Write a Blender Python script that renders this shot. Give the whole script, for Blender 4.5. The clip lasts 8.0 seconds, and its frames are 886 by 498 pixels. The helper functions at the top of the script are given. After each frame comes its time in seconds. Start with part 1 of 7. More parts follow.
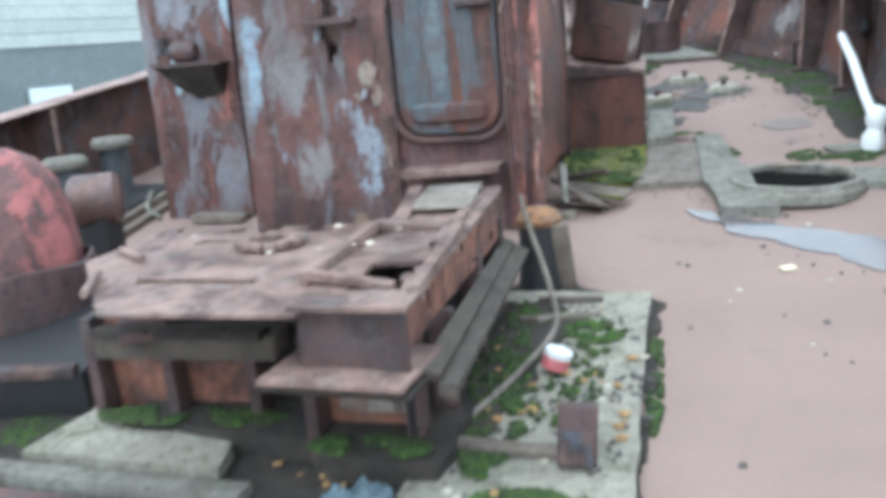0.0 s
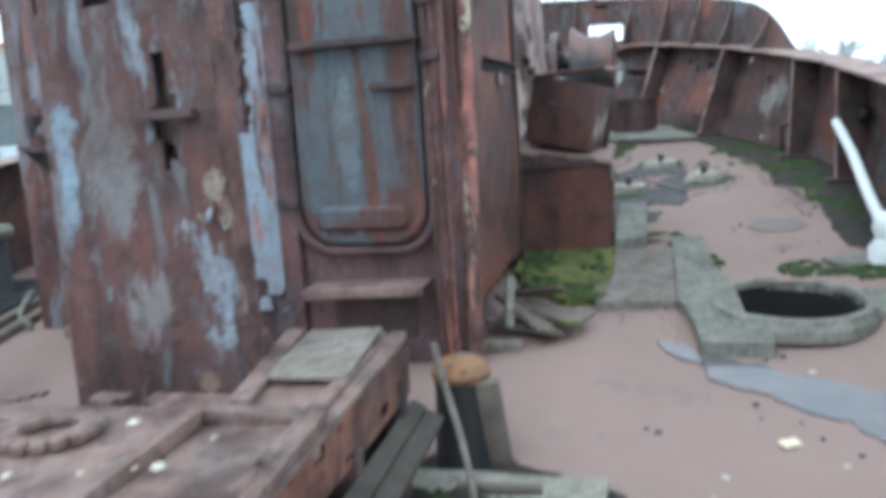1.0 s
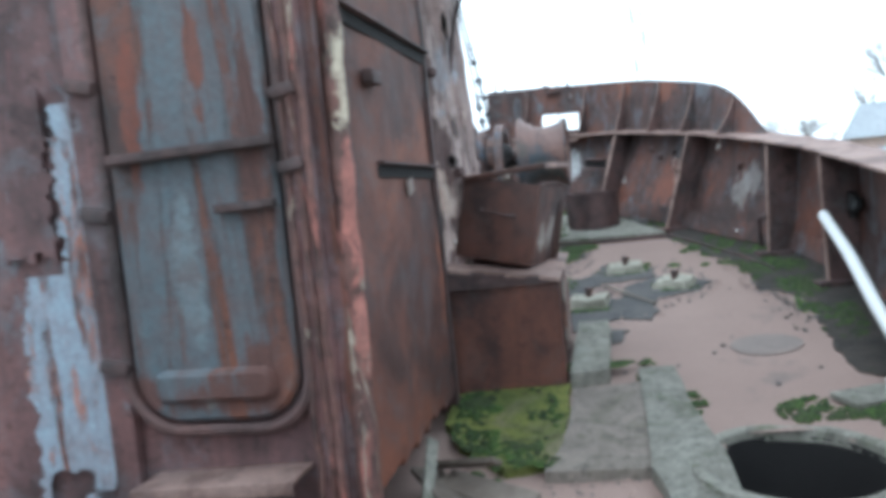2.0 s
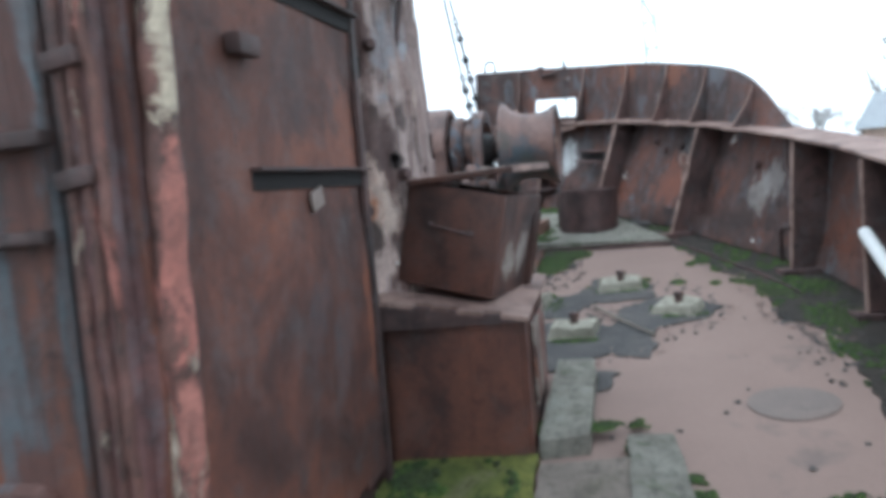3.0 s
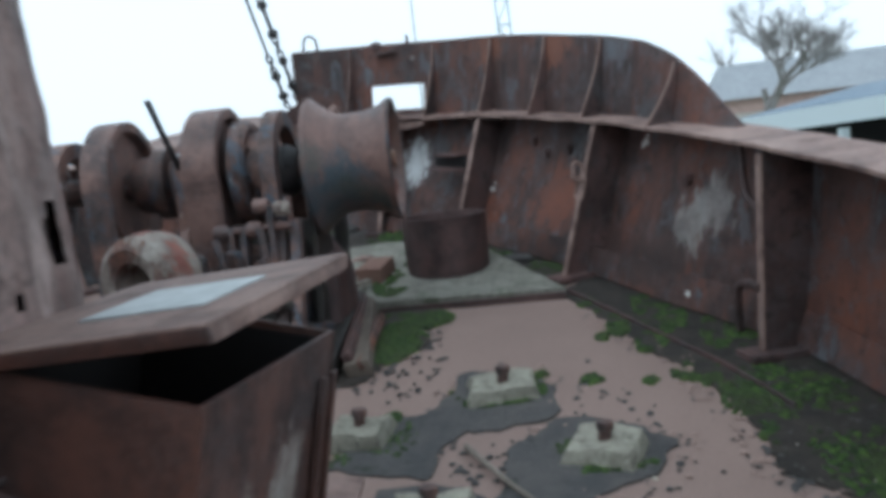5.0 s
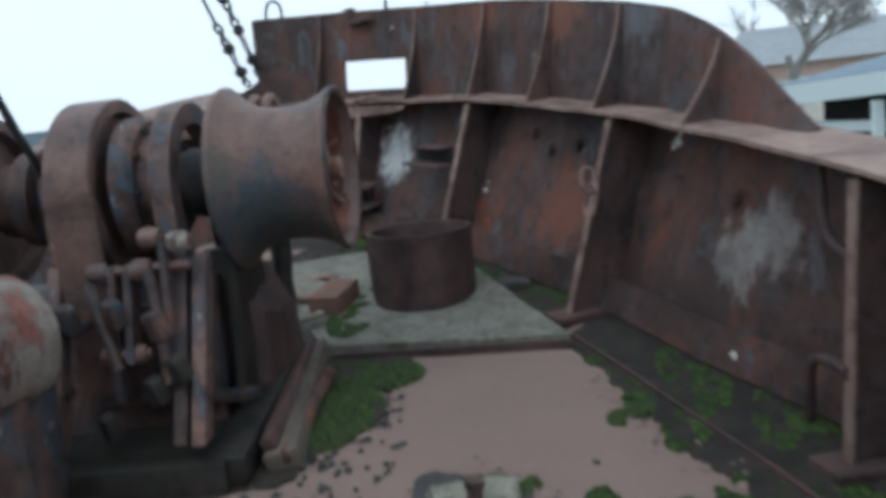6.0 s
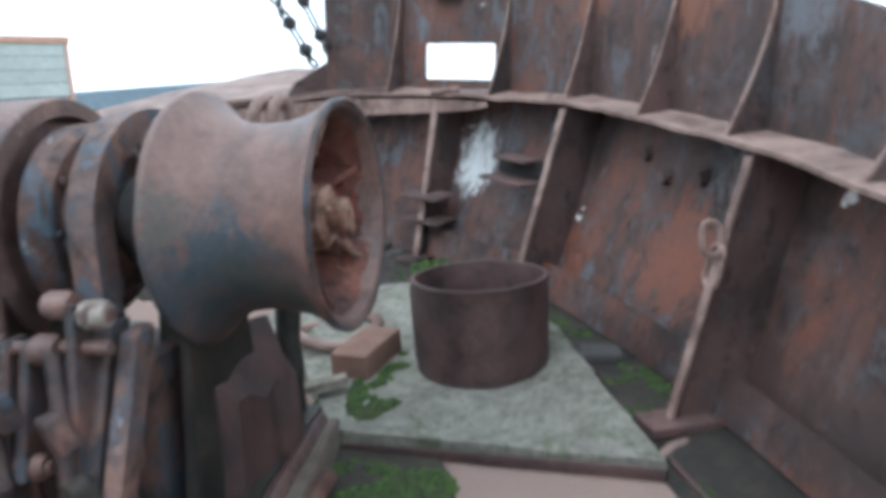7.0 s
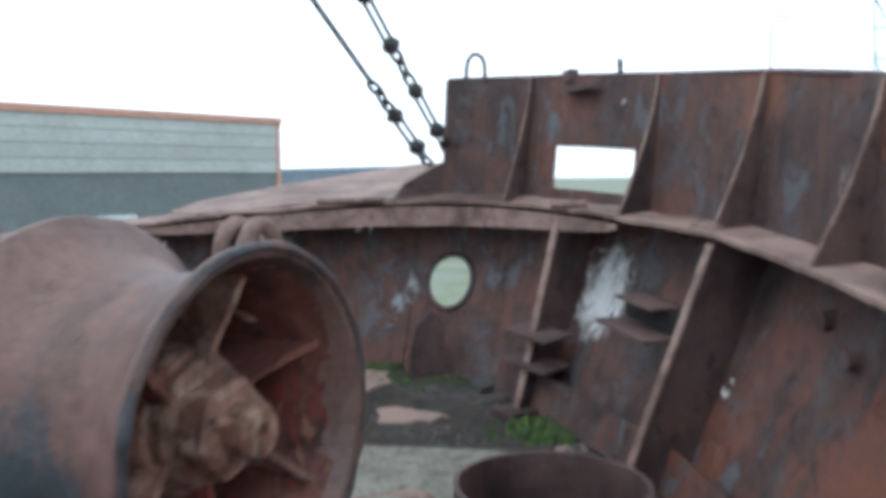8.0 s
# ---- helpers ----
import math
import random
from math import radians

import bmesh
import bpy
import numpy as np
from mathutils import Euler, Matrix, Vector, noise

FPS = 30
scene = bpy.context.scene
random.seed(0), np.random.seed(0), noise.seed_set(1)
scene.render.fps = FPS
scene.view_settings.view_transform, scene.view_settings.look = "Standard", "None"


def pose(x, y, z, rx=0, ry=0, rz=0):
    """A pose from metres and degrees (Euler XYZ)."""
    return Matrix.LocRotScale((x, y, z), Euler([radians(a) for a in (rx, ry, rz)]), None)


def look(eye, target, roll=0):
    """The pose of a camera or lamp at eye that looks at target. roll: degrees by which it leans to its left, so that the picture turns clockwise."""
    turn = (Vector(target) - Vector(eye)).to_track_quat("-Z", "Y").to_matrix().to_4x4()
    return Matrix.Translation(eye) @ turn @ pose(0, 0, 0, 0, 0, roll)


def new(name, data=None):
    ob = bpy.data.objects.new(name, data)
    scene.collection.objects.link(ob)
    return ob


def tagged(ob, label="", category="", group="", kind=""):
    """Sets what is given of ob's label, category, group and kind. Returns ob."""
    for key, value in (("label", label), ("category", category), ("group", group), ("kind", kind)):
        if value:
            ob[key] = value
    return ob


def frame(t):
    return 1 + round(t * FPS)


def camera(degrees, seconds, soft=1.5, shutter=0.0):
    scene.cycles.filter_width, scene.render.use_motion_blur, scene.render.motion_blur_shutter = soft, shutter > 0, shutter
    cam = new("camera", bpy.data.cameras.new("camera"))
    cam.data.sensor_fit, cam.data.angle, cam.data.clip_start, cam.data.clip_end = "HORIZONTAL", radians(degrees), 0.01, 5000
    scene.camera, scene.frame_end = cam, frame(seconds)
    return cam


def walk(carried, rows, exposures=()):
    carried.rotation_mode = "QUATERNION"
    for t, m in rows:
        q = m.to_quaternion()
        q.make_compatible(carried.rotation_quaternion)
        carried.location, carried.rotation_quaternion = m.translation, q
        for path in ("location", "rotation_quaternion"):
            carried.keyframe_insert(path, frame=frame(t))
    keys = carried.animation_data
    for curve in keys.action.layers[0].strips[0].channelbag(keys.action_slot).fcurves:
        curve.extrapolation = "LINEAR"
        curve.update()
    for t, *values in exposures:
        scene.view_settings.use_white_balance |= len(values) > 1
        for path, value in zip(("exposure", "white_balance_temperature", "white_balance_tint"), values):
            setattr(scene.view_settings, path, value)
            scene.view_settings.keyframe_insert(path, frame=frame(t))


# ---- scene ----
cam = camera(55.0, 8.0, soft=5.0, shutter=0.5)
METRES, EYE, TILT, LEAN, TURN = 9.0, 1.758, -14.0, 4.5, 15.0
ROWS = [
    (0.0, 0.0, 0.0, 0.0, 0.0, 0.0, 0.0),
    (0.5, 0.027, 0.0525, 0.0221, 0.49, 1.53, 0.76),
    (1.0, 0.038, 0.1119, 0.0422, -1.1, 4.05, -0.74),
    (1.5, 0.0573, 0.1602, 0.0632, -2.49, 9.65, 0.24),
    (1.7, 0.0663, 0.1874, 0.0697, -1.84, 10.68, 2.2),
    (2.8, 0.1083, 0.3071, 0.1127, -3.77, 7.42, 0.0),
    (3.0, 0.1157, 0.332, 0.1206, -2.08, 8.84, 0.67),
    (3.5, 0.1312, 0.3934, 0.1441, -2.98, 7.19, -0.4),
    (4.0, 0.1372, 0.4515, 0.1666, -6.39, 8.27, 0.71),
    (4.5, 0.1537, 0.5114, 0.1864, -9.01, 9.97, 2.72),
    (4.7, 0.1603, 0.5351, 0.1948, -10.46, 9.19, 4.85),
    (5.8, 0.2069, 0.6578, 0.2443, -11.36, 3.48, 3.99),
    (6.0, 0.2174, 0.6794, 0.2526, -9.91, 4.86, 4.31),
    (6.5, 0.2407, 0.729, 0.2709, -4.03, 5.32, 2.55),
    (7.0, 0.2582, 0.783, 0.2963, -2.42, 3.06, -0.56),
    (7.5, 0.2857, 0.8348, 0.3169, 5.01, 5.18, -2.91),
    (8.0, 0.2967, 0.8837, 0.3332, 9.64, 8.2, -6.43),
]
walk(cam, [(t, pose(0, 0, EYE, TILT, LEAN, TURN) @ pose(METRES * x, METRES * y, METRES * z, 90 + pitch, roll, yaw)) for t, x, y, z, yaw, pitch, roll in ROWS],
     exposures=[(0.0, 0.84, 5450, 3), (0.5, 0.5, 5400, 3), (1.0, 0.42, 5350, 2), (1.5, 0.44, 5350, 2), (3.0, 0.22, 5550, 5), (3.5, 0.16, 5550, 6), (4.0, 0.1, 5550, 5), (4.5, -0.18, 5500, 3), (6.0, -0.55, 5550, 3), (6.5, -0.3, 5600, 5), (7.0, 0.45, 5550, 4), (7.5, 0.45, 5550, 4), (8.0, 0.0, 5650, 6)])

# ---- light: a white overcast sky and a wide weak sun ----
world = bpy.data.worlds.new("overcast_sky")
scene.world = world
world.use_nodes = True
wn, wl = world.node_tree.nodes, world.node_tree.links
sky = wn.new("ShaderNodeTexSky")
sky.sky_type, sky.sun_disc = "NISHITA", False
sky.sun_elevation, sky.sun_rotation = radians(48), radians(215)
sky.dust_density, sky.air_density = 4.0, 1.0
grey = wn.new("ShaderNodeHueSaturation")
grey.inputs["Saturation"].default_value = 0.22
wl.new(sky.outputs[0], grey.inputs["Color"])
cloud = wn.new("ShaderNodeMix")
cloud.data_type = "RGBA"
cloud.inputs[0].default_value = 0.85
cloud.inputs[7].default_value = (11.4, 11.8, 12.0, 1)
wl.new(grey.outputs[0], cloud.inputs[6])
wl.new(cloud.outputs[2], wn["Background"].inputs["Color"])
wn["Background"].inputs["Strength"].default_value = 0.145
sun_data = bpy.data.lights.new("sun", "SUN")
sun_data.energy, sun_data.angle, sun_data.color = 0.6, radians(25), (1.0, 0.98, 0.95)
sun = new("sun", sun_data)
sun.matrix_world = look((0, 0, 20), (6, 10, 0))


# ---- materials ----
class Nodes:
    """A short way to wire a material."""

    def __init__(self, name, rough=0.8, metal=0.0):
        self.mat = bpy.data.materials.new(name)
        self.mat.use_nodes = True
        self.tree = self.mat.node_tree
        self.bsdf = self.tree.nodes["Principled BSDF"]
        self.bsdf.inputs["Roughness"].default_value = rough
        self.bsdf.inputs["Metallic"].default_value = metal
        self.coord = self.tree.nodes.new("ShaderNodeTexCoord").outputs["Object"]

    def put(self, socket, value):
        if isinstance(value, bpy.types.NodeSocket):
            self.tree.links.new(value, socket)
        else:
            socket.default_value = value

    def noise(self, scale, detail=4.0, rough=0.55, stretch=None, distort=0.0, shift=0.0):
        mp = self.tree.nodes.new("ShaderNodeMapping")
        self.put(mp.inputs["Vector"], self.coord)
        mp.inputs["Location"].default_value = (shift, shift * 0.7, shift * 1.3)
        if stretch:
            mp.inputs["Scale"].default_value = stretch
        n = self.tree.nodes.new("ShaderNodeTexNoise")
        self.put(n.inputs["Vector"], mp.outputs[0])
        n.inputs["Scale"].default_value, n.inputs["Detail"].default_value = scale, detail
        n.inputs["Roughness"].default_value, n.inputs["Distortion"].default_value = rough, distort
        return n.outputs["Fac"]

    def ramp(self, fac, *stops):
        r = self.tree.nodes.new("ShaderNodeValToRGB")
        self.put(r.inputs[0], fac)
        while len(r.color_ramp.elements) < len(stops):
            r.color_ramp.elements.new(0.5)
        for el, (at, col) in zip(r.color_ramp.elements, stops):
            el.position = at
            el.color = (*col, 1) if isinstance(col, tuple) else (col, col, col, 1)
        return r.outputs[0]

    def mix(self, fac, a, b, mode="MIX"):
        m = self.tree.nodes.new("ShaderNodeMix")
        m.data_type, m.blend_type = "RGBA", mode
        self.put(m.inputs[0], fac)
        for sock, v in ((m.inputs[6], a), (m.inputs[7], b)):
            self.put(sock, (*v, 1) if isinstance(v, tuple) else v)
        return m.outputs[2]

    def math(self, op, a, b):
        m = self.tree.nodes.new("ShaderNodeMath")
        m.operation = op
        self.put(m.inputs[0], a)
        self.put(m.inputs[1], b)
        return m.outputs[0]

    def done(self, colour, height=None, depth=0.01, rough=None):
        info = self.tree.nodes.new("ShaderNodeObjectInfo")
        shade = self.ramp(info.outputs["Random"], (0.0, 0.88), (1.0, 1.1))
        self.put(self.bsdf.inputs["Base Color"], self.mix(1.0, colour, shade, "MULTIPLY"))
        if height is not None:
            b = self.tree.nodes.new("ShaderNodeBump")
            b.inputs["Strength"].default_value, b.inputs["Distance"].default_value = 0.8, depth
            self.put(b.inputs["Height"], height)
            self.put(self.bsdf.inputs["Normal"], b.outputs[0])
        if rough is not None:
            self.put(self.bsdf.inputs["Roughness"], rough)
        return self.mat


def steel(name, dark, mid, bright, paint=None, cover=0.5, second=None, second_cover=0.35, streak=0.5, scale=2.2, rough=0.72, specks=0.0, mottle=0.5, upright=0.75, spots=(), dirt=0.85, flake=1.0):
    """Rusted steel: rust at three scales, running streaks, a cool bloom, and flakes of old paint."""
    n = Nodes(name, rough)
    big = n.noise(scale, 9, 0.66, distort=0.5)
    fine = n.noise(52, 6, 0.72)
    deep = tuple(0.55 * v for v in dark)
    col = n.ramp(big, (0.27, deep), (0.40, dark), (0.52, mid), (0.70, bright))
    run = n.noise(3.2, 6, 0.65, stretch=(2.8, 2.8, 0.2), shift=4.0)
    col = n.mix(n.math("MULTIPLY", n.ramp(run, (0.5, 0.0), (0.66, 1.0)), streak), col, bright)
    run2 = n.noise(4.4, 6, 0.65, stretch=(3.0, 3.0, 0.16), shift=14.0)
    col = n.mix(n.math("MULTIPLY", n.ramp(run2, (0.52, 0.0), (0.68, 1.0)), 0.6 * streak + 0.1), col, deep)
    cool = tuple(0.5 * (0.55 * (dark[0] + mid[0])) + 0.5 * v for v in (paint or (0.10, 0.095, 0.10)))
    bloom = n.noise(5.0, 10, 0.74, shift=21.0, distort=0.3)
    col = n.mix(n.math("MULTIPLY", n.ramp(bloom, (0.5, 0.0), (0.64, 1.0)), mottle), col, cool)
    pit = n.noise(16, 7, 0.72, shift=9.0)
    col = n.mix(n.ramp(pit, (0.54, 0.0), (0.68, dirt)), col, deep)
    height = n.math("ADD", n.math("MULTIPLY", fine, 0.4), n.math("MULTIPLY", pit, 0.7))
    for k, (tone, amount) in enumerate(((paint, cover), (second, second_cover))):
        if tone is None:
            continue
        chips = n.math("ADD", n.math("MULTIPLY", n.noise(2.1 * flake, 12, 0.72, stretch=(1.5, 1.5, upright), shift=17.0 + 11 * k, distort=0.7), 0.75),
                       n.math("MULTIPLY", n.noise(2.6 * flake, 9, 0.72, stretch=(3.2, 3.2, 0.28), shift=31.0 + 7 * k), 0.25))
        edge = 0.64 - 0.29 * amount
        mask = n.ramp(chips, (edge, 0.0), (edge + 0.03, 0.75), (edge + 0.12, 1.0))
        worn = n.mix(n.ramp(n.noise(8, 8, 0.74, shift=3.0 + k), (0.38, 0.0), (0.66, 0.9)), tone, tuple(0.45 * p + 0.55 * q for p, q in zip(tone, mid)))
        col = n.mix(mask, col, worn)
        height = n.math("ADD", height, n.math("MULTIPLY", mask, 0.6))
    for i, (place, radius, tone, tall) in enumerate(spots):
        gap = n.tree.nodes.new("ShaderNodeVectorMath")
        gap.operation = "SUBTRACT"
        n.put(gap.inputs[0], n.coord)
        gap.inputs[1].default_value = place
        squash = n.tree.nodes.new("ShaderNodeVectorMath")
        squash.operation = "MULTIPLY"
        n.put(squash.inputs[0], gap.outputs[0])
        squash.inputs[1].default_value = (1 / radius, 1 / radius, 1 / (radius * tall))
        far = n.tree.nodes.new("ShaderNodeVectorMath")
        far.operation = "LENGTH"
        n.put(far.inputs[0], squash.outputs[0])
        rag = n.math("ADD", far.outputs["Value"], n.math("MULTIPLY", n.noise(5.5, 11, 0.74, stretch=(1.6, 1.6, 0.8), shift=50.0 + 3 * i, distort=0.6), 2.4))
        col = n.mix(n.ramp(n.math("MULTIPLY", rag, 0.4), (0.66, 0.92), (0.76, 0.0)), col, n.mix(n.ramp(bloom, (0.45, 0.0), (0.62, 0.55)), tone, mid))
    if specks:
        col = n.mix(n.ramp(n.noise(5.5, 3, 0.5, shift=44.0), (0.75 - 0.1 * specks, 0.0), (0.77 - 0.1 * specks, 0.9)), col, (0.72, 0.70, 0.66))
    col = n.mix(0.6, col, n.ramp(fine, (0.25, 0.4), (0.75, 1.55)), "MULTIPLY")
    return n.done(col, height, 0.008, n.ramp(fine, (0.2, rough - 0.18), (0.8, min(rough + 0.18, 1.0))))


def earthy(name, a, b, c=None, scale=3.0, grain=60.0, rough=0.9, depth=0.006, third=0.6):
    """Stone, concrete, sand or soil: two tones in patches, a third as stains, and a grain."""
    n = Nodes(name, rough)
    fine = n.noise(grain, 5, 0.7)
    col = n.mix(n.ramp(n.noise(scale, 8, 0.6, distort=0.3), (0.35, 0.0), (0.65, 1.0)), a, b)
    if c:
        col = n.mix(n.ramp(n.noise(scale * 1.7, 7, 0.68, shift=8.0), (third, 0.0), (third + 0.1, 1.0)), col, c)
    col = n.mix(0.5, col, n.ramp(fine, (0.25, 0.55), (0.75, 1.4)), "MULTIPLY")
    return n.done(col, n.math("ADD", fine, n.noise(grain * 0.2, 5, 0.6)), depth)


def mottled(name, a, b, moss, scale):
    """Old concrete: blotches at two scales, dark pits, lichen and a thin green film."""
    n = Nodes(name, 0.92)
    fine = n.noise(75, 6, 0.75)
    blot = n.noise(scale, 10, 0.72, distort=0.5)
    col = n.mix(n.ramp(blot, (0.38, 0.0), (0.6, 1.0)), a, b)
    col = n.mix(n.ramp(n.noise(scale * 3.1, 9, 0.75, shift=5.0), (0.5, 0.0), (0.64, 0.8)), col, tuple(0.45 * v for v in b))
    col = n.mix(n.ramp(n.noise(scale * 0.6, 9, 0.74, shift=13.0, distort=0.8), (0.54, 0.0), (0.66, 0.85)), col, moss)
    col = n.mix(n.ramp(n.noise(scale * 5, 6, 0.7, shift=23.0), (0.62, 0.0), (0.68, 0.7)), col, tuple(min(1.45 * v, 0.6) for v in a))
    col = n.mix(0.6, col, n.ramp(fine, (0.25, 0.45), (0.75, 1.5)), "MULTIPLY")
    return n.done(col, n.math("ADD", fine, n.math("MULTIPLY", blot, 0.8)), 0.014)


def plain(name, tone, rough=0.5, metal=0.0, vary=0.25):
    n = Nodes(name, rough, metal)
    fine = n.noise(24, 6, 0.65)
    return n.done(n.mix(n.ramp(fine, (0.35, 0.0), (0.7, vary)), tone, tuple(0.4 * v for v in tone)), fine, 0.003)


HULL_AT = Vector((1.3, 8.0, 1.0052))


def hull_spots(*rows):
    return [(Vector(p) - HULL_AT, 1.35 * r, tone, tall) for p, r, tone, tall in rows]


# The two dark spots at height 1.45 darken the shell low down.
M_HULL = steel("rusted_bulwark_steel", (0.034, 0.021, 0.019), (0.080, 0.041, 0.034), (0.172, 0.060, 0.034), (0.110, 0.118, 0.130), 0.32, (0.40, 0.40, 0.38), 0.06, specks=0.25, mottle=0.6, streak=0.5, scale=1.5, flake=1.5,
               spots=hull_spots(((-0.47, 12.52, 1.98), 0.2, (0.54, 0.56, 0.56), 1.3), ((-0.38, 12.45, 1.74), 0.09, (0.44, 0.47, 0.48), 2.4), ((1.12, 9.85, 1.75), 0.2, (0.27, 0.25, 0.235), 0.9), ((1.08, 10.05, 1.6), 0.14, (0.24, 0.222, 0.205), 1.2),
                                ((0.5, 11.2, 1.72), 0.30, (0.165, 0.058, 0.034), 0.9), ((0.62, 11.0, 2.05), 0.24, (0.15, 0.155, 0.16), 0.6), ((0.75, 10.7, 1.45), 0.3, (0.05, 0.028, 0.024), 0.7), ((0.95, 10.2, 1.45), 0.3, (0.045, 0.027, 0.023), 0.6), ((-1.75, 12.98, 1.84), 0.15, (0.44, 0.48, 0.51), 1.2),
                                ((-2.5, 12.75, 2.2), 0.16, (0.34, 0.37, 0.40), 0.7), ((-0.32, 12.3, 1.55), 0.08, (0.42, 0.13, 0.065), 1.6), ((0.55, 11.35, 2.75), 0.22, (0.19, 0.075, 0.045), 1.0), ((0.1, 12.0, 2.85), 0.22, (0.19, 0.078, 0.048), 0.9),
                                ((-0.75, 12.95, 2.75), 0.2, (0.15, 0.17, 0.19), 1.2), ((0.85, 10.75, 2.75), 0.3, (0.13, 0.135, 0.15), 1.0)))
M_RIB = steel("rusted_rib_steel", (0.038, 0.024, 0.022), (0.086, 0.050, 0.046), (0.140, 0.073, 0.062), streak=0.3)
M_CAP = steel("rusted_rail_steel", (0.13, 0.078, 0.064), (0.25, 0.165, 0.138), (0.34, 0.235, 0.195), streak=0.0, scale=4, mottle=0.15, dirt=0.4)

M_LOCKER = steel("locker_rust", (0.045, 0.020, 0.016), (0.105, 0.041, 0.028), (0.175, 0.062, 0.036), streak=0.2, scale=2.0, mottle=0.25, dirt=0.5)
M_SIDE = steel("side_plate_rust", (0.060, 0.026, 0.021), (0.130, 0.049, 0.033), (0.225, 0.078, 0.042), (0.085, 0.078, 0.082), 0.22, streak=0.2, scale=1.8, mottle=0.45, dirt=0.6, upright=0.3, flake=1.6,
               spots=[((0.8, 0.12, 1.0), 0.16, (0.062, 0.052, 0.056), 1.6), ((0.8, 0.3, 0.85), 0.14, (0.075, 0.060, 0.062), 1.8), ((0.8, 0.62, 0.9), 0.14, (0.21, 0.078, 0.046), 3.0), ((0.8, 0.05, 1.7), 0.2, (0.055, 0.032, 0.03), 1.5), ((0.8, 0.5, 1.55), 0.2, (0.19, 0.072, 0.045), 1.6)])
M_HOUSE = steel("rusted_house_steel", (0.062, 0.035, 0.034), (0.123, 0.065, 0.063), (0.198, 0.095, 0.085), (0.196, 0.212, 0.238), 0.3, (0.346, 0.155, 0.151), 0.2)
M_DOOR = steel("weathered_door_paint", (0.05, 0.028, 0.024), (0.105, 0.048, 0.038), (0.20, 0.075, 0.042), (0.100, 0.136, 0.155), 0.62, (0.22, 0.28, 0.30), 0.26, streak=0.9, upright=0.14, mottle=0.6, scale=1.6,
               spots=[((0.3, -0.86, 0.70), 0.20, (0.105, 0.045, 0.035), 0.5), ((0.05, -0.86, 0.72), 0.15, (0.115, 0.05, 0.04), 0.7), ((0.5, -0.86, 0.75), 0.14, (0.11, 0.046, 0.034), 1.4), ((0.12, -0.86, 1.7), 0.06, (0.16, 0.05, 0.03), 9.0),
                      ((0.38, -0.86, 1.9), 0.05, (0.15, 0.052, 0.032), 7.0), ((0.56, -0.86, 1.5), 0.07, (0.09, 0.04, 0.032), 8.0), ((0.27, -0.86, 1.15), 0.10, (0.165, 0.205, 0.22), 4.0), ((0.3, -0.9, 0.68), 0.10, (0.20, 0.19, 0.18), 0.4)])
M_POST = steel("peeling_post_paint", (0.060, 0.030, 0.026), (0.115, 0.050, 0.042), (0.19, 0.078, 0.058), (0.17, 0.165, 0.170), 0.42, (0.34, 0.40, 0.46), 0.26, mottle=0.4, upright=0.5, flake=1.6, spots=[((-0.12, -0.24, 1.25), 0.17, (0.19, 0.18, 0.18), 1.8), ((-0.3, -0.24, 1.3), 0.08, (0.30, 0.40, 0.48), 4.0), ((0.24, -0.28, 1.2), 0.07, (0.36, 0.32, 0.27), 1.3), ((0.12, -0.28, 1.08), 0.05, (0.42, 0.44, 0.46), 1.8), ((-0.05, -0.25, 0.8), 0.14, (0.22, 0.20, 0.19), 1.3), ((-0.3, -0.25, 0.3), 0.05, (0.45, 0.50, 0.54), 3.0), ((0.16, -0.28, 0.55), 0.06, (0.40, 0.28, 0.20), 1.0)])
M_TOWER = steel("peeling_tower_paint", (0.065, 0.030, 0.026), (0.13, 0.055, 0.044), (0.21, 0.085, 0.062), (0.22, 0.225, 0.245), 0.5, (0.42, 0.17, 0.13), 0.26, mottle=0.4, upright=0.5, flake=1.6, spots=[((-0.05, -0.28, 1.5), 0.24, (0.27, 0.28, 0.31), 1.4), ((0.0, -0.28, 0.75), 0.2, (0.21, 0.21, 0.23), 1.5), ((-0.12, -0.28, 1.0), 0.06, (0.48, 0.60, 0.68), 3.0), ((0.33, -0.28, 1.6), 0.07, (0.46, 0.60, 0.70), 6.0), ((0.1, -0.28, 0.95), 0.07, (0.5, 0.2, 0.15), 2.5)])
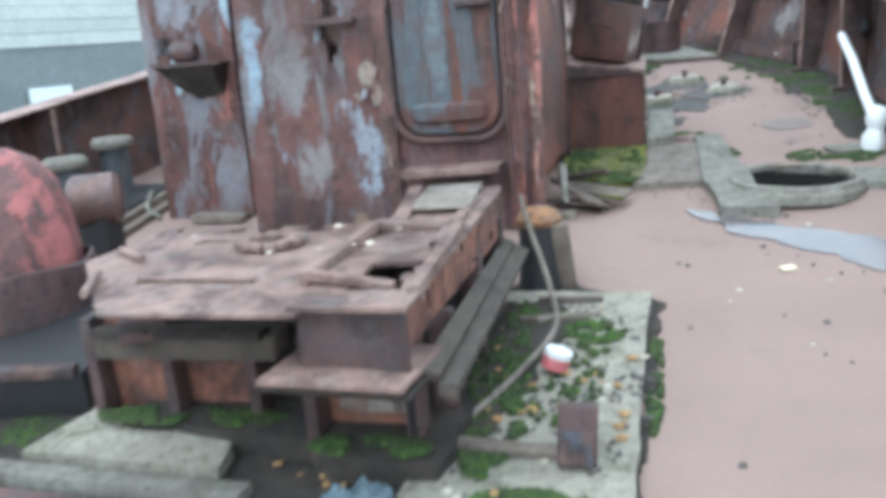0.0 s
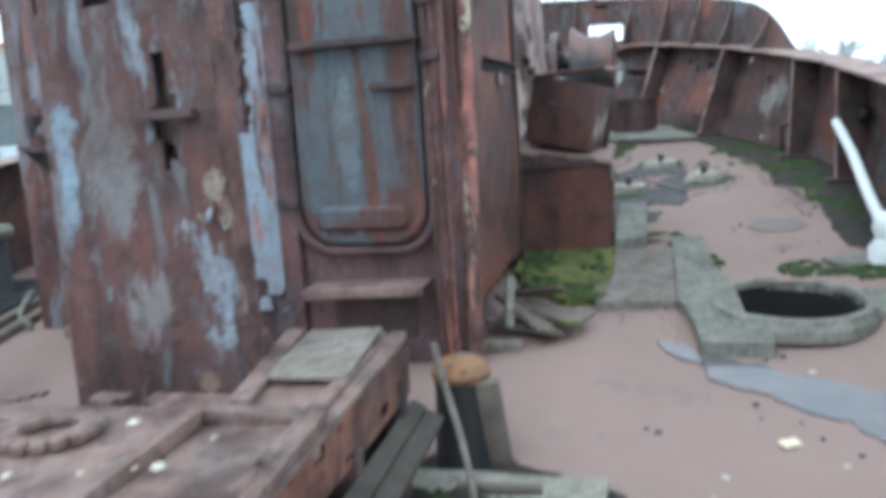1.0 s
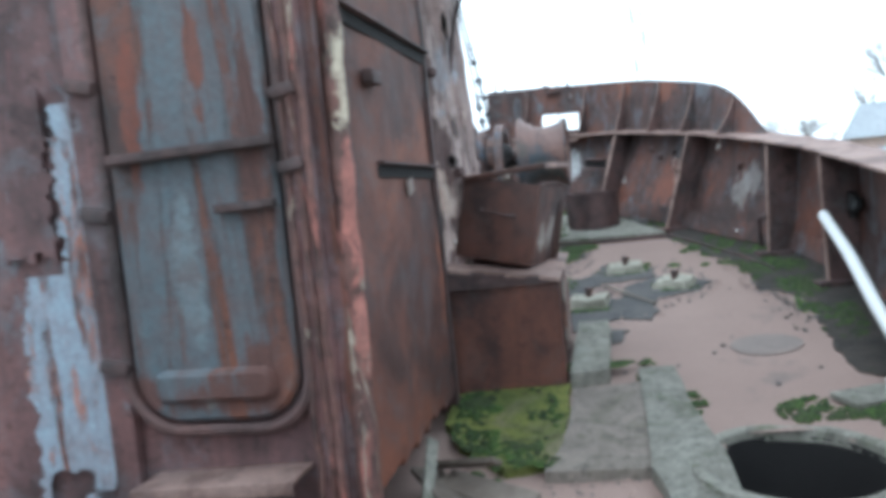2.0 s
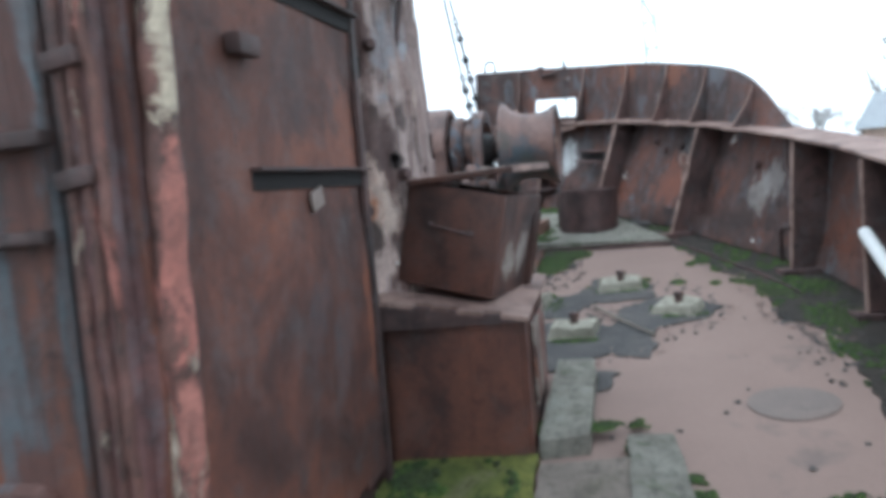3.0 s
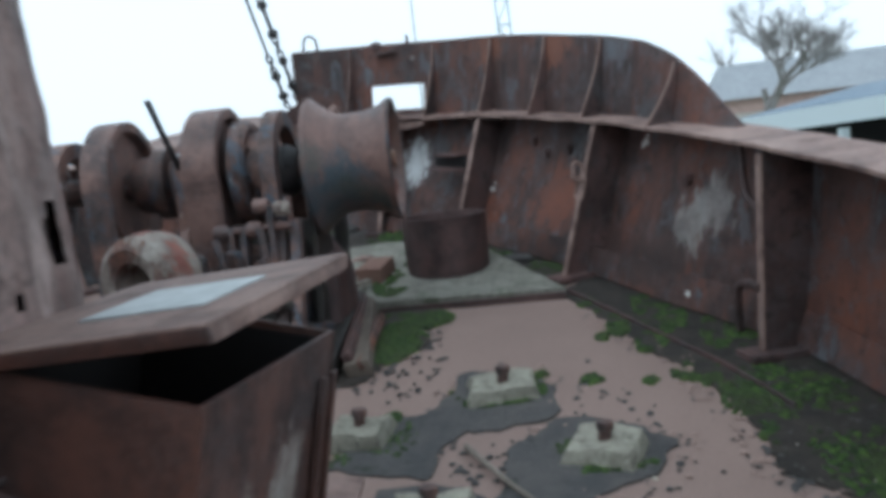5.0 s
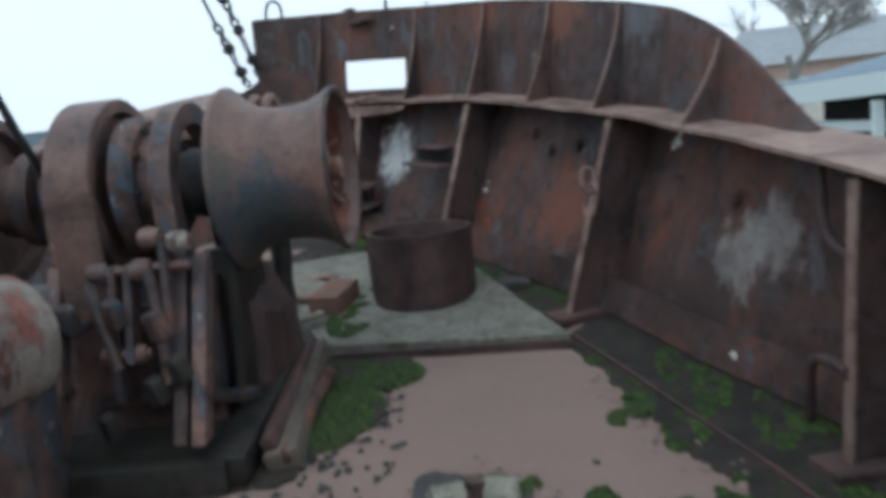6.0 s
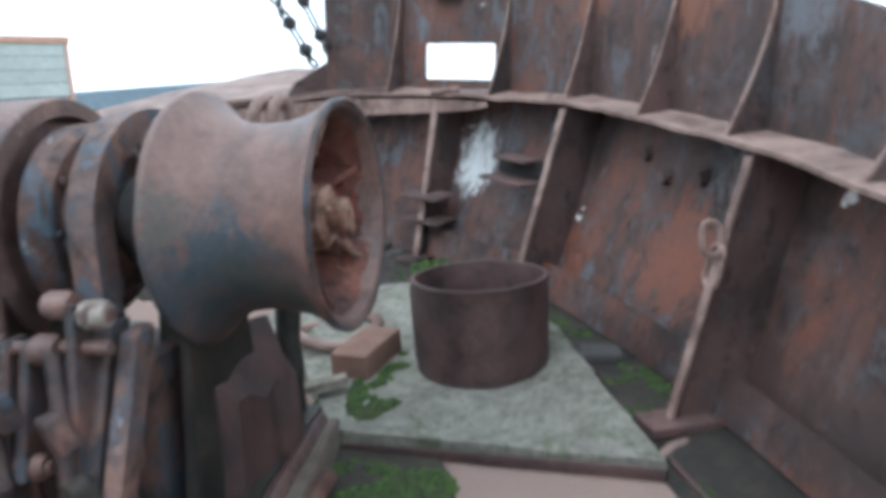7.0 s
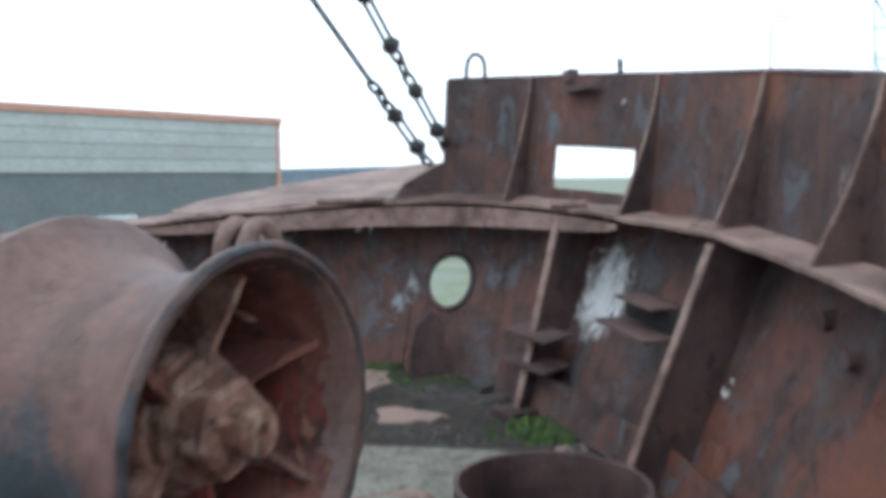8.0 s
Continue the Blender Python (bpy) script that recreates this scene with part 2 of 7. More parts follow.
# Near-black spots (about 0.03) paint the dark of small holes left uncut.
M_MAST = steel("peeling_mast_paint", (0.060, 0.034, 0.029), (0.20, 0.128, 0.112), (0.39, 0.28, 0.25), (0.47, 0.37, 0.34), 0.44, (0.66, 0.54, 0.44), 0.2, streak=0.7, scale=3.6, mottle=0.5, specks=0.4, upright=0.12, dirt=0.85, flake=2.2,
               spots=[((0.0, -0.45, 1.0), 0.26, (0.075, 0.036, 0.029), 2.2), ((0.03, -0.44, 1.55), 0.2, (0.060, 0.032, 0.028), 1.6), ((0.17, -0.40, 1.15), 0.24, (0.085, 0.042, 0.036), 3.0), ((0.21, -0.37, 1.10), 0.16, (0.66, 0.50, 0.42), 1.6), ((0.16, -0.39, 1.22), 0.14, (0.68, 0.58, 0.52), 1.8), ((0.26, -0.34, 1.0), 0.14, (0.66, 0.52, 0.44), 1.5), ((0.20, -0.38, 1.02), 0.13, (0.52, 0.21, 0.10), 1.4),
                      ((0.22, -0.37, 0.78), 0.15, (0.62, 0.48, 0.42), 1.6), ((0.14, -0.39, 1.45), 0.14, (0.56, 0.42, 0.36), 2.5), ((0.29, -0.31, 1.3), 0.15, (0.10, 0.062, 0.058), 1.4), ((0.33, -0.27, 1.7), 0.12, (0.30, 0.31, 0.34), 2.6), ((0.38, -0.18, 1.8), 0.09, (0.40, 0.42, 0.46), 2.4), ((0.2, -0.36, 1.72), 0.16, (0.09, 0.052, 0.046), 1.6), ((0.34, -0.27, 1.22), 0.055, (0.03, 0.02, 0.018), 1.0), ((0.27, -0.33, 1.42), 0.05, (0.03, 0.02, 0.018), 1.3), ((0.36, -0.22, 1.4), 0.06, (0.035, 0.022, 0.02), 1.4), ((0.23, -0.36, 0.9), 0.08, (0.03, 0.02, 0.018), 1.4), ((0.38, -0.19, 1.1), 0.05, (0.035, 0.022, 0.02), 1.2)])
M_DRUM = steel("drum_steel", (0.065, 0.038, 0.034), (0.155, 0.088, 0.072), (0.24, 0.138, 0.112), (0.050, 0.068, 0.088), 0.25, (0.36, 0.38, 0.38), 0.08, streak=0.1, scale=4.0, rough=0.5, mottle=0.4, dirt=0.6, flake=2.4)
M_WARP = steel("warping_drum_steel", (0.070, 0.041, 0.035), (0.142, 0.080, 0.066), (0.20, 0.115, 0.094), (0.055, 0.070, 0.085), 0.12, streak=0.15, scale=3.4, rough=0.5, specks=0.2, mottle=0.35, dirt=0.45, flake=1.6,
               spots=[((0.80, -0.27, 0.80), 0.34, (0.040, 0.060, 0.074), 0.9), ((0.70, -0.25, 0.72), 0.3, (0.034, 0.050, 0.062), 0.9), ((0.98, -0.24, 0.76), 0.24, (0.046, 0.055, 0.050), 0.7), ((0.74, -0.28, 1.0), 0.14, (0.075, 0.075, 0.066), 0.8), ((0.9, -0.1, 0.72), 0.26, (0.042, 0.050, 0.055), 0.7)])
M_ARCH = steel("bearing_blue_paint", (0.060, 0.035, 0.030), (0.175, 0.098, 0.078), (0.28, 0.155, 0.115), (0.070, 0.110, 0.150), 0.42, (0.56, 0.62, 0.66), 0.22, streak=0.2, scale=6.0, rough=0.55, mottle=0.4, flake=3.2)
M_SHAFT = steel("shaft_end_paint", (0.10, 0.045, 0.030), (0.24, 0.12, 0.080), (0.36, 0.21, 0.15), (0.42, 0.28, 0.20), 0.45, (0.36, 0.05, 0.045), 0.2, scale=10, flake=6.0)
M_STUB = steel("stub_steel", (0.036, 0.021, 0.020), (0.076, 0.041, 0.038), (0.112, 0.060, 0.053), streak=0.4, scale=4.0, rough=0.55, mottle=0.2, dirt=0.5)
M_BOX = steel("box_steel", (0.034, 0.017, 0.014), (0.086, 0.036, 0.026), (0.145, 0.055, 0.035), streak=0.3, scale=3.0, rough=0.5, mottle=0.25, dirt=0.5)
# Oily black of the bed; also carries shade painted in below the drum.
M_OIL_SHADE = steel("oily_and_shade_steel", (0.012, 0.011, 0.011), (0.032, 0.028, 0.025), (0.066, 0.048, 0.038), (0.030, 0.040, 0.018), 0.3, streak=0.1, scale=6.0, rough=0.5, flake=3.0)
M_HUB = steel("cream_flaked_hub", (0.075, 0.034, 0.026), (0.235, 0.118, 0.082), (0.36, 0.215, 0.158), (0.44, 0.30, 0.22), 0.42, (0.34, 0.045, 0.038), 0.2, streak=0.1, scale=9, mottle=0.25, flake=5.0)
M_PRIMER = steel("red_primer", (0.045, 0.019, 0.016), (0.125, 0.046, 0.034), (0.24, 0.090, 0.058), (0.32, 0.045, 0.036), 0.34, (0.46, 0.25, 0.16), 0.3, scale=7, mottle=0.4, flake=3.0)
M_GEAR = steel("greasy_gear_steel", (0.030, 0.021, 0.020), (0.095, 0.055, 0.046), (0.19, 0.095, 0.070), (0.050, 0.074, 0.100), 0.42, (0.40, 0.44, 0.46), 0.14, streak=0.2, scale=5.5, rough=0.55, flake=3.0)
M_TABLE = steel("table_rust", (0.085, 0.050, 0.042), (0.20, 0.128, 0.106), (0.285, 0.19, 0.155), (0.25, 0.235, 0.20), 0.2, streak=0.0, scale=4.5, mottle=0.35, dirt=0.75, flake=2.5)
M_PANEL = steel("bright_orange_rust", (0.06, 0.028, 0.022), (0.185, 0.078, 0.052), (0.33, 0.145, 0.088), (0.08, 0.055, 0.048), 0.3, streak=0.5, scale=5, mottle=0.4, flake=2.5)
M_SALMON = steel("salmon_paint", (0.074, 0.047, 0.045), (0.149, 0.078, 0.073), (0.231, 0.118, 0.112), (0.50, 0.165, 0.155), 0.56, (0.099, 0.087, 0.082), 0.2, scale=4)
M_PALE = steel("pale_flaking_paint", (0.06, 0.035, 0.03), (0.12, 0.062, 0.048), (0.24, 0.11, 0.07), (0.34, 0.31, 0.27), 0.6, (0.30, 0.09, 0.065), 0.2, scale=6)
M_FLAKE = steel("flaking_corner_paint", (0.042, 0.024, 0.021), (0.100, 0.050, 0.041), (0.17, 0.080, 0.062), (0.36, 0.135, 0.108), 0.34, (0.54, 0.46, 0.36), 0.26, scale=6, upright=0.3, dirt=0.6, flake=3.2,
                spots=[((0.86, -0.73, 1.78), 0.075, (0.56, 0.48, 0.36), 4.0), ((0.86, -0.71, 2.2), 0.07, (0.53, 0.45, 0.35), 4.0), ((0.86, -0.76, 1.3), 0.08, (0.40, 0.150, 0.118), 4.0), ((0.86, -0.78, 0.9), 0.075, (0.38, 0.155, 0.122), 3.0)])
M_BLACK = plain("black_rubber", (0.018, 0.018, 0.019), 0.6)
# Near black: shade painted into hollow insides; the strap flanges share it.
M_VOID = plain("black_and_inside_shade", (0.012, 0.010, 0.010), 0.9)
M_WHITE = plain("white_paint", (0.68, 0.69, 0.68), 0.45, vary=0.15)
M_WOOD = earthy("grey_wood", (0.096, 0.074, 0.059), (0.163, 0.133, 0.107), (0.052, 0.044, 0.037), 6, 50)
M_OLDWOOD = earthy("rotten_dark_wood", (0.060, 0.050, 0.041), (0.105, 0.086, 0.068), (0.032, 0.042, 0.018), 7, 55, depth=0.02)
M_SAND = earthy("pink_sand_deck", (0.292, 0.204, 0.171), (0.250, 0.174, 0.146), (0.195, 0.146, 0.128), 1.1, 150, depth=0.002, third=0.6)
M_TAR = earthy("bare_bitumen", (0.064, 0.062, 0.062), (0.105, 0.095, 0.090), (0.036, 0.040, 0.030), 6, 70, depth=0.02)
M_SOIL = earthy("dark_soil", (0.026, 0.022, 0.018), (0.056, 0.044, 0.035), (0.022, 0.032, 0.012), 8, 60, depth=0.025)
M_CONCRETE = mottled("weathered_concrete", (0.285, 0.275, 0.232), (0.185, 0.172, 0.142), (0.075, 0.088, 0.045), 7)
M_PAD = mottled("pad_concrete", (0.40, 0.375, 0.30), (0.27, 0.25, 0.20), (0.090, 0.100, 0.052), 6)
M_CONCRETE_PINK = mottled("sandy_concrete", (0.290, 0.245, 0.205), (0.215, 0.180, 0.150), (0.120, 0.112, 0.075), 5)
n_ = Nodes("green_moss", 0.95)
lump_ = n_.tree.nodes.new("ShaderNodeNewGeometry")
M_MOSS = n_.done(n_.mix(n_.ramp(n_.noise(5, 4), (0.4, 0.0), (0.62, 0.6)), n_.ramp(lump_.outputs["Random Per Island"], (0.0, (0.012, 0.022, 0.006)), (0.5, (0.028, 0.056, 0.010)), (1.0, (0.066, 0.115, 0.018))), (0.040, 0.045, 0.018)), n_.noise(90, 4), 0.01)
M_MOSSY = mottled("mossy_concrete", (0.165, 0.170, 0.034), (0.070, 0.090, 0.016), (0.170, 0.145, 0.085), 5)
M_BRICK = earthy("dusty_brick", (0.150, 0.080, 0.060), (0.195, 0.112, 0.085), None, 9, 90)
M_QUAY = earthy("quay_ground", (0.222, 0.229, 0.200), (0.148, 0.185, 0.096), (0.281, 0.274, 0.252), 0.35, 6)
M_WALLC = earthy("pale_concrete_wall", (0.47, 0.49, 0.48), (0.40, 0.42, 0.41), (0.33, 0.36, 0.36), 0.5, 5)
M_WALLD = earthy("dark_concrete_wall", (0.192, 0.215, 0.222), (0.155, 0.178, 0.185), None, 0.5, 5)
M_TILE = earthy("orange_coping", (0.52, 0.28, 0.21), (0.46, 0.25, 0.19), None, 0.8, 5)
M_ROOF = earthy("slate_blue_roof", (0.215, 0.265, 0.315), (0.175, 0.222, 0.275), None, 0.7, 4)
M_GREYPLATE = earthy("worn_grey_plate", (0.190, 0.155, 0.138), (0.225, 0.178, 0.155), (0.135, 0.115, 0.105), 4, 70)
# Distance haze is put into the far roof, plaster and brick colours.
M_PALE_ROOF = earthy("hazy_roof", (0.33, 0.345, 0.36), (0.29, 0.305, 0.32), None, 0.7, 4)
M_PALE_WALL = earthy("hazy_plaster", (0.62, 0.57, 0.52), (0.56, 0.52, 0.48), None, 0.6, 5)
M_FASCIA = plain("white_fascia", (0.62, 0.68, 0.70), 0.5, vary=0.1)
M_PALE_BRICK = earthy("hazy_brick", (0.55, 0.38, 0.33), (0.50, 0.36, 0.32), None, 0.8, 5)

# bark paled, with distance haze mixed into its colour
M_BARK = earthy("hazed_bark", (0.34, 0.32, 0.31), (0.27, 0.25, 0.24), None, 3, 20)
M_CHAIN = steel("black_chain_steel", (0.015, 0.015, 0.017), (0.030, 0.028, 0.029), (0.058, 0.044, 0.040), streak=0, rough=0.6)
n_ = Nodes("wet_film", 0.16)
M_WATER = n_.done(n_.ramp(n_.noise(5, 5), (0.35, (0.10, 0.095, 0.10)), (0.7, (0.15, 0.125, 0.12))), n_.noise(30, 3), 0.001)


# ---- mesh helpers ----
def deck_z(x, y):
    """The deck rises towards the bow and a little to starboard."""
    return 0.0212 * x + 0.1222 * y


ORIGIN = {}


def thing(name, at, label, category, group="", kind=""):
    ob = new(name)
    ob.empty_display_size = 0.1
    ob.location = at
    ORIGIN[ob] = Vector(at)
    return tagged(ob, label, category, group, kind)


def mesh_of(name, bm, material, shift, smooth):
    bmesh.ops.recalc_face_normals(bm, faces=bm.faces)
    bmesh.ops.translate(bm, verts=bm.verts, vec=-shift)
    data = bpy.data.meshes.new(name)
    bm.to_mesh(data)
    bm.free()
    data.materials.append(material)
    if smooth:
        data.shade_smooth()
        data.set_sharp_from_angle(angle=radians(38))
    return data


def part(name, bm, material, parent, label="", smooth=True):
    org = ORIGIN[parent]
    ob = new(name, mesh_of(name, bm, material, org, smooth))
    ob.parent = parent
    ORIGIN[ob] = org
    return tagged(ob, label)


def single(name, bm, material, label, category, group="", kind="", smooth=True):
    low = min(v.co.z for v in bm.verts)
    xs, ys = [v.co.x for v in bm.verts], [v.co.y for v in bm.verts]
    org = Vector(((min(xs) + max(xs)) / 2, (min(ys) + max(ys)) / 2, low))
    ob = new(name, mesh_of(name, bm, material, org, smooth))
    ob.location = org
    ORIGIN[ob] = org
    return tagged(ob, label, category, group, kind)


def hexa(bm, low, high):
    """A solid from four lower and four upper corners, both anticlockwise from above."""
    vs = [bm.verts.new(p) for p in (*low, *high)]
    for q in ((3, 2, 1, 0), (4, 5, 6, 7), (0, 1, 5, 4), (1, 2, 6, 5), (2, 3, 7, 6), (3, 0, 4, 7)):
        bm.faces.new([vs[i] for i in q])
    return vs


def block(size, m, bevel=0.0, bm=None):
    """A box of that size whose middle is placed by m, with eased edges."""
    own = bmesh.new()
    x, y, z = (s / 2 for s in size)
    hexa(own, [(-x, -y, -z), (x, -y, -z), (x, y, -z), (-x, y, -z)], [(-x, -y, z), (x, -y, z), (x, y, z), (-x, y, z)])
    if bevel:
        bmesh.ops.bevel(own, geom=own.edges[:], offset=bevel, segments=2, affect="EDGES", profile=0.6)
    bmesh.ops.transform(own, matrix=m, verts=own.verts)
    if bm is None:
        return own
    merge(bm, own)
    return bm


def merge(bm, other):
    table = {v: bm.verts.new(v.co) for v in other.verts}
    for f in other.faces:
        bm.faces.new([table[v] for v in f.verts])
    other.free()


def prism(poly, low, high, bm=None):
    """A slab on a plan outline; low and high are heights or functions of x, y."""
    bm = bm or bmesh.new()
    lo = low if callable(low) else lambda x, y: low
    hi = high if callable(high) else lambda x, y: high
    a = [bm.verts.new((x, y, lo(x, y))) for x, y in poly]
    b = [bm.verts.new((x, y, hi(x, y))) for x, y in poly]
    bm.faces.new(a[::-1])
    bm.faces.new(b)
    for i in range(len(poly)):
        j = (i + 1) % len(poly)
        bm.faces.new((a[i], a[j], b[j], b[i]))
    return bm


def ragged(poly, step=0.08, amp=0.03, seed=0.0):
    """A plan outline broken up into an uneven one."""
    out = []
    for i, (x, y) in enumerate(poly):
        x2, y2 = poly[(i + 1) % len(poly)]
        k = max(1, int(math.hypot(x2 - x, y2 - y) / step))
        for j in range(k):
            px, py = x + (x2 - x) * j / k, y + (y2 - y) * j / k
            q = Vector((px * 5 + seed, py * 5, seed))
            out.append((px + amp * (noise.noise(q) + 0.6 * noise.noise(q * 3)), py + amp * (noise.noise(q + Vector((9, 9, 9))) + 0.6 * noise.noise(q * 3 + Vector((5, 1, 7))))))
    return out


def lathe(profile, m, n=40, bm=None, closed=False):
    """Turns (along, radius) pairs about the local x axis, placed by m."""
    bm = bm or bmesh.new()
    rings = []
    for a, r in profile:
        if r < 1e-5:
            rings.append([bm.verts.new(m @ Vector((a, 0, 0)))])
        else:
            rings.append([bm.verts.new(m @ Vector((a, r * math.cos(2 * math.pi * k / n), r * math.sin(2 * math.pi * k / n)))) for k in range(n)])
    pairs = list(zip(rings, rings[1:])) + ([(rings[-1], rings[0])] if closed else [])
    for p, q in pairs:
        for k in range(n):
            l = (k + 1) % n
            vs = [p[k % len(p)], p[l % len(p)], q[l % len(q)], q[k % len(q)]]
            vs = list(dict.fromkeys(vs))
            if len(vs) > 2:
                bm.faces.new(vs)
    return bm


def pipe(points, r, n=10, bm=None, taper=None, cap=True):
    """A round bar along a line of points; taper gives the end's radius."""
    bm = bm or bmesh.new()
    pts = [Vector(p) for p in points]
    rings, side = [], None
    for i, p in enumerate(pts):
        way = (pts[min(i + 1, len(pts) - 1)] - pts[max(i - 1, 0)]).normalized()
        if side is None:
            side = way.orthogonal().normalized()
        side = (side - way * side.dot(way)).normalized()
        up = way.cross(side)
        rr = r if taper is None else r + (taper - r) * i / (len(pts) - 1)
        rings.append([bm.verts.new(p + rr * (math.cos(2 * math.pi * k / n) * side + math.sin(2 * math.pi * k / n) * up)) for k in range(n)])
    for p, q in zip(rings, rings[1:]):
        for k in range(n):
            bm.faces.new((p[k], p[(k + 1) % n], q[(k + 1) % n], q[k]))
    if cap:
        bm.faces.new(rings[0][::-1])
        bm.faces.new(rings[-1])
    return bm


def curve_points(points, steps=6):
    """A smooth line through points."""
    pts = [Vector(p) for p in points]
    out = []
    for i in range(len(pts) - 1):
        a, b = pts[max(i - 1, 0)], pts[i]
        c, d = pts[i + 1], pts[min(i + 2, len(pts) - 1)]
        for k in range(steps):
            t = k / steps
            out.append(0.5 * ((2 * b) + (c - a) * t + (2 * a - 5 * b + 4 * c - d) * t * t + (3 * b - a - 3 * c + d) * t ** 3))
    return out + [pts[-1]]


def sheet(surface, nu, nv, thick, keep=None, bm=None, dent=0.0, seed=0.0):
    """A plate of even thickness over surface(u, v), u and v from 0 to 1; keep(u, v) leaves cells out."""
    bm = bm or bmesh.new()
    pts = [[Vector(surface(i / nu, j / nv)) for j in range(nv + 1)] for i in range(nu + 1)]
    nor = [[None] * (nv + 1) for _ in range(nu + 1)]
    for i in range(nu + 1):
        for j in range(nv + 1):
            du = pts[min(i + 1, nu)][j] - pts[max(i - 1, 0)][j]
            dv = pts[i][min(j + 1, nv)] - pts[i][max(j - 1, 0)]
            nor[i][j] = du.cross(dv).normalized()
    if dent:
        for i in range(nu + 1):
            for j in range(nv + 1):
                p = pts[i][j]
                pts[i][j] = p + nor[i][j] * dent * (noise.noise(p * 1.6 + Vector((seed, 0, 0))) + 0.35 * noise.noise(p * 5 + Vector((0, seed, 0))))
    cells = {(i, j) for i in range(nu) for j in range(nv) if keep is None or keep((i + 0.5) / nu, (j + 0.5) / nv)}
    made = {}

    def vert(i, j, back):
        if (i, j, back) not in made:
            made[i, j, back] = bm.verts.new(pts[i][j] - nor[i][j] * thick * back)
        return made[i, j, back]

    for i, j in cells:
        ring = ((i, j), (i + 1, j), (i + 1, j + 1), (i, j + 1))
        bm.faces.new([vert(*c, 0) for c in ring])
        bm.faces.new([vert(*c, 1) for c in ring[::-1]])
        for (a, b), near in (((ring[0], ring[1]), (i, j - 1)), ((ring[1], ring[2]), (i + 1, j)), ((ring[2], ring[3]), (i, j + 1)), ((ring[3], ring[0]), (i - 1, j))):
            if near not in cells:
                bm.faces.new((vert(*a, 0), vert(*a, 1), vert(*b, 1), vert(*b, 0)))
    return bm


def flat(p, q, r, s):
    """The plane patch with corners p, q (along u), r, s (above them)."""
    p, q, r, s = (Vector(c) for c in (p, q, r, s))
    return lambda u, v: (p * (1 - u) + q * u) * (1 - v) + (s * (1 - u) + r * u) * v


def bumpy(bm, amp, freq, seed=0.0):
    for v in bm.verts:
        q = v.co * freq + Vector((seed, seed * 0.3, -seed))
        v.co += amp * noise.noise_vector(q)
    return bm


def rod(p, q, r, n=12, bm=None):
    return pipe([p, q], r, n, bm)


def turned(x, y, z, rx=0, ry=0, rz=0):
    return pose(x, y, z, rx, ry, rz)


# ---- ground, deck and bulwark ----
bm = bmesh.new()
rings = [[bm.verts.new((r * math.cos(a * math.pi / 24), 10 + r * math.sin(a * math.pi / 24), -2.6)) for a in range(48)] for r in (4, 12, 30, 70, 200, 900, 4000)]
for p, q in zip(rings, rings[1:]):
    for k in range(48):
        bm.faces.new((p[k], p[(k + 1) % 48], q[(k + 1) % 48], q[k]))
bm.faces.new(rings[0])
single("ground", bm, M_QUAY, "grey and green rough ground round the hull", "ground", kind="structure")

MIDLINE = -1.6
STARBOARD = [(1.78, -4), (1.75, -1), (1.69, 2), (1.58, 5), (1.45, 7), (1.36, 8.2), (1.19, 9.19), (0.95, 10.0), (0.71, 10.67), (0.38, 11.3), (0.03, 11.84), (-0.35, 12.2), (-0.72, 12.49), (-1.15, 12.72), (MIDLINE, 12.8)]
RAIL = STARBOARD + [(2 * MIDLINE - x, y) for x, y in STARBOARD[-2::-1]]
FLARE = [0.02, 0.02, 0.02, 0.02, 0.02, 0.03, 0.08, 0.25, 0.33, 0.36, 0.38, 0.38, 0.36, 0.33, 0.3]
FLARE = FLARE + FLARE[-2::-1]
RAIL_H, SHELL_OUT = 0.87, 0.24


def rail(k):
    """The rail's inner edge at station k, and the way outboard."""
    i = min(int(k), len(RAIL) - 2)
    t = k - i
    a, b = Vector(RAIL[max(i - 1, 0)]), Vector(RAIL[i])
    c, d = Vector(RAIL[i + 1]), Vector(RAIL[min(i + 2, len(RAIL) - 1)])
    p = 0.5 * ((2 * b) + (c - a) * t + (2 * a - 5 * b + 4 * c - d) * t * t + (3 * b - a - 3 * c + d) * t ** 3)
    w = (0.5 * ((c - a) + 2 * (2 * a - 5 * b + 4 * c - d) * t + 3 * (3 * b - a - 3 * c + d) * t * t)).normalized()
    return p, Vector((w.y, -w.x)), FLARE[i] * (1 - t) + FLARE[min(i + 1, len(FLARE) - 1)] * t


def hull(k, out, up):
    """A point near the bulwark: out from the rail's inner edge, up from the deck."""
    p, n, _ = rail(k)
    q = p + n * out
    return Vector((q.x, q.y, deck_z(q.x, q.y) + up))


def shell(k, v):
    """The shell plate, v from the deck (0) to the rail (1)."""
    f = rail(k)[2]
    return hull(k, SHELL_OUT - f * (1 - v) ** 1.2, -0.05 + (RAIL_H + 0.05) * v)


LAST = len(RAIL) - 1
bm = bmesh.new()
outline = [hull(i / 16, SHELL_OUT + 0.02 - rail(i / 16)[2], 0).xy for i in range(16 * LAST + 1)]
half = len(outline) // 2
cols = 56
HATCH = Vector((0.68, 5.62))
grid = []
for i in range(half + 1):
    a, b = outline[i], outline[len(outline) - 1 - i]
    row = []
    for j in range(cols + 1):
        q = a.lerp(b, j / cols)
        lump = 0.006 * noise.noise(Vector((q.x * 1.3, q.y * 1.3, 0))) + 0.003 * noise.noise(Vector((q.x * 6, q.y * 6, 2)))
        row.append(bm.verts.new((q.x, q.y, deck_z(q.x, q.y) + lump)))
    grid.append(row)
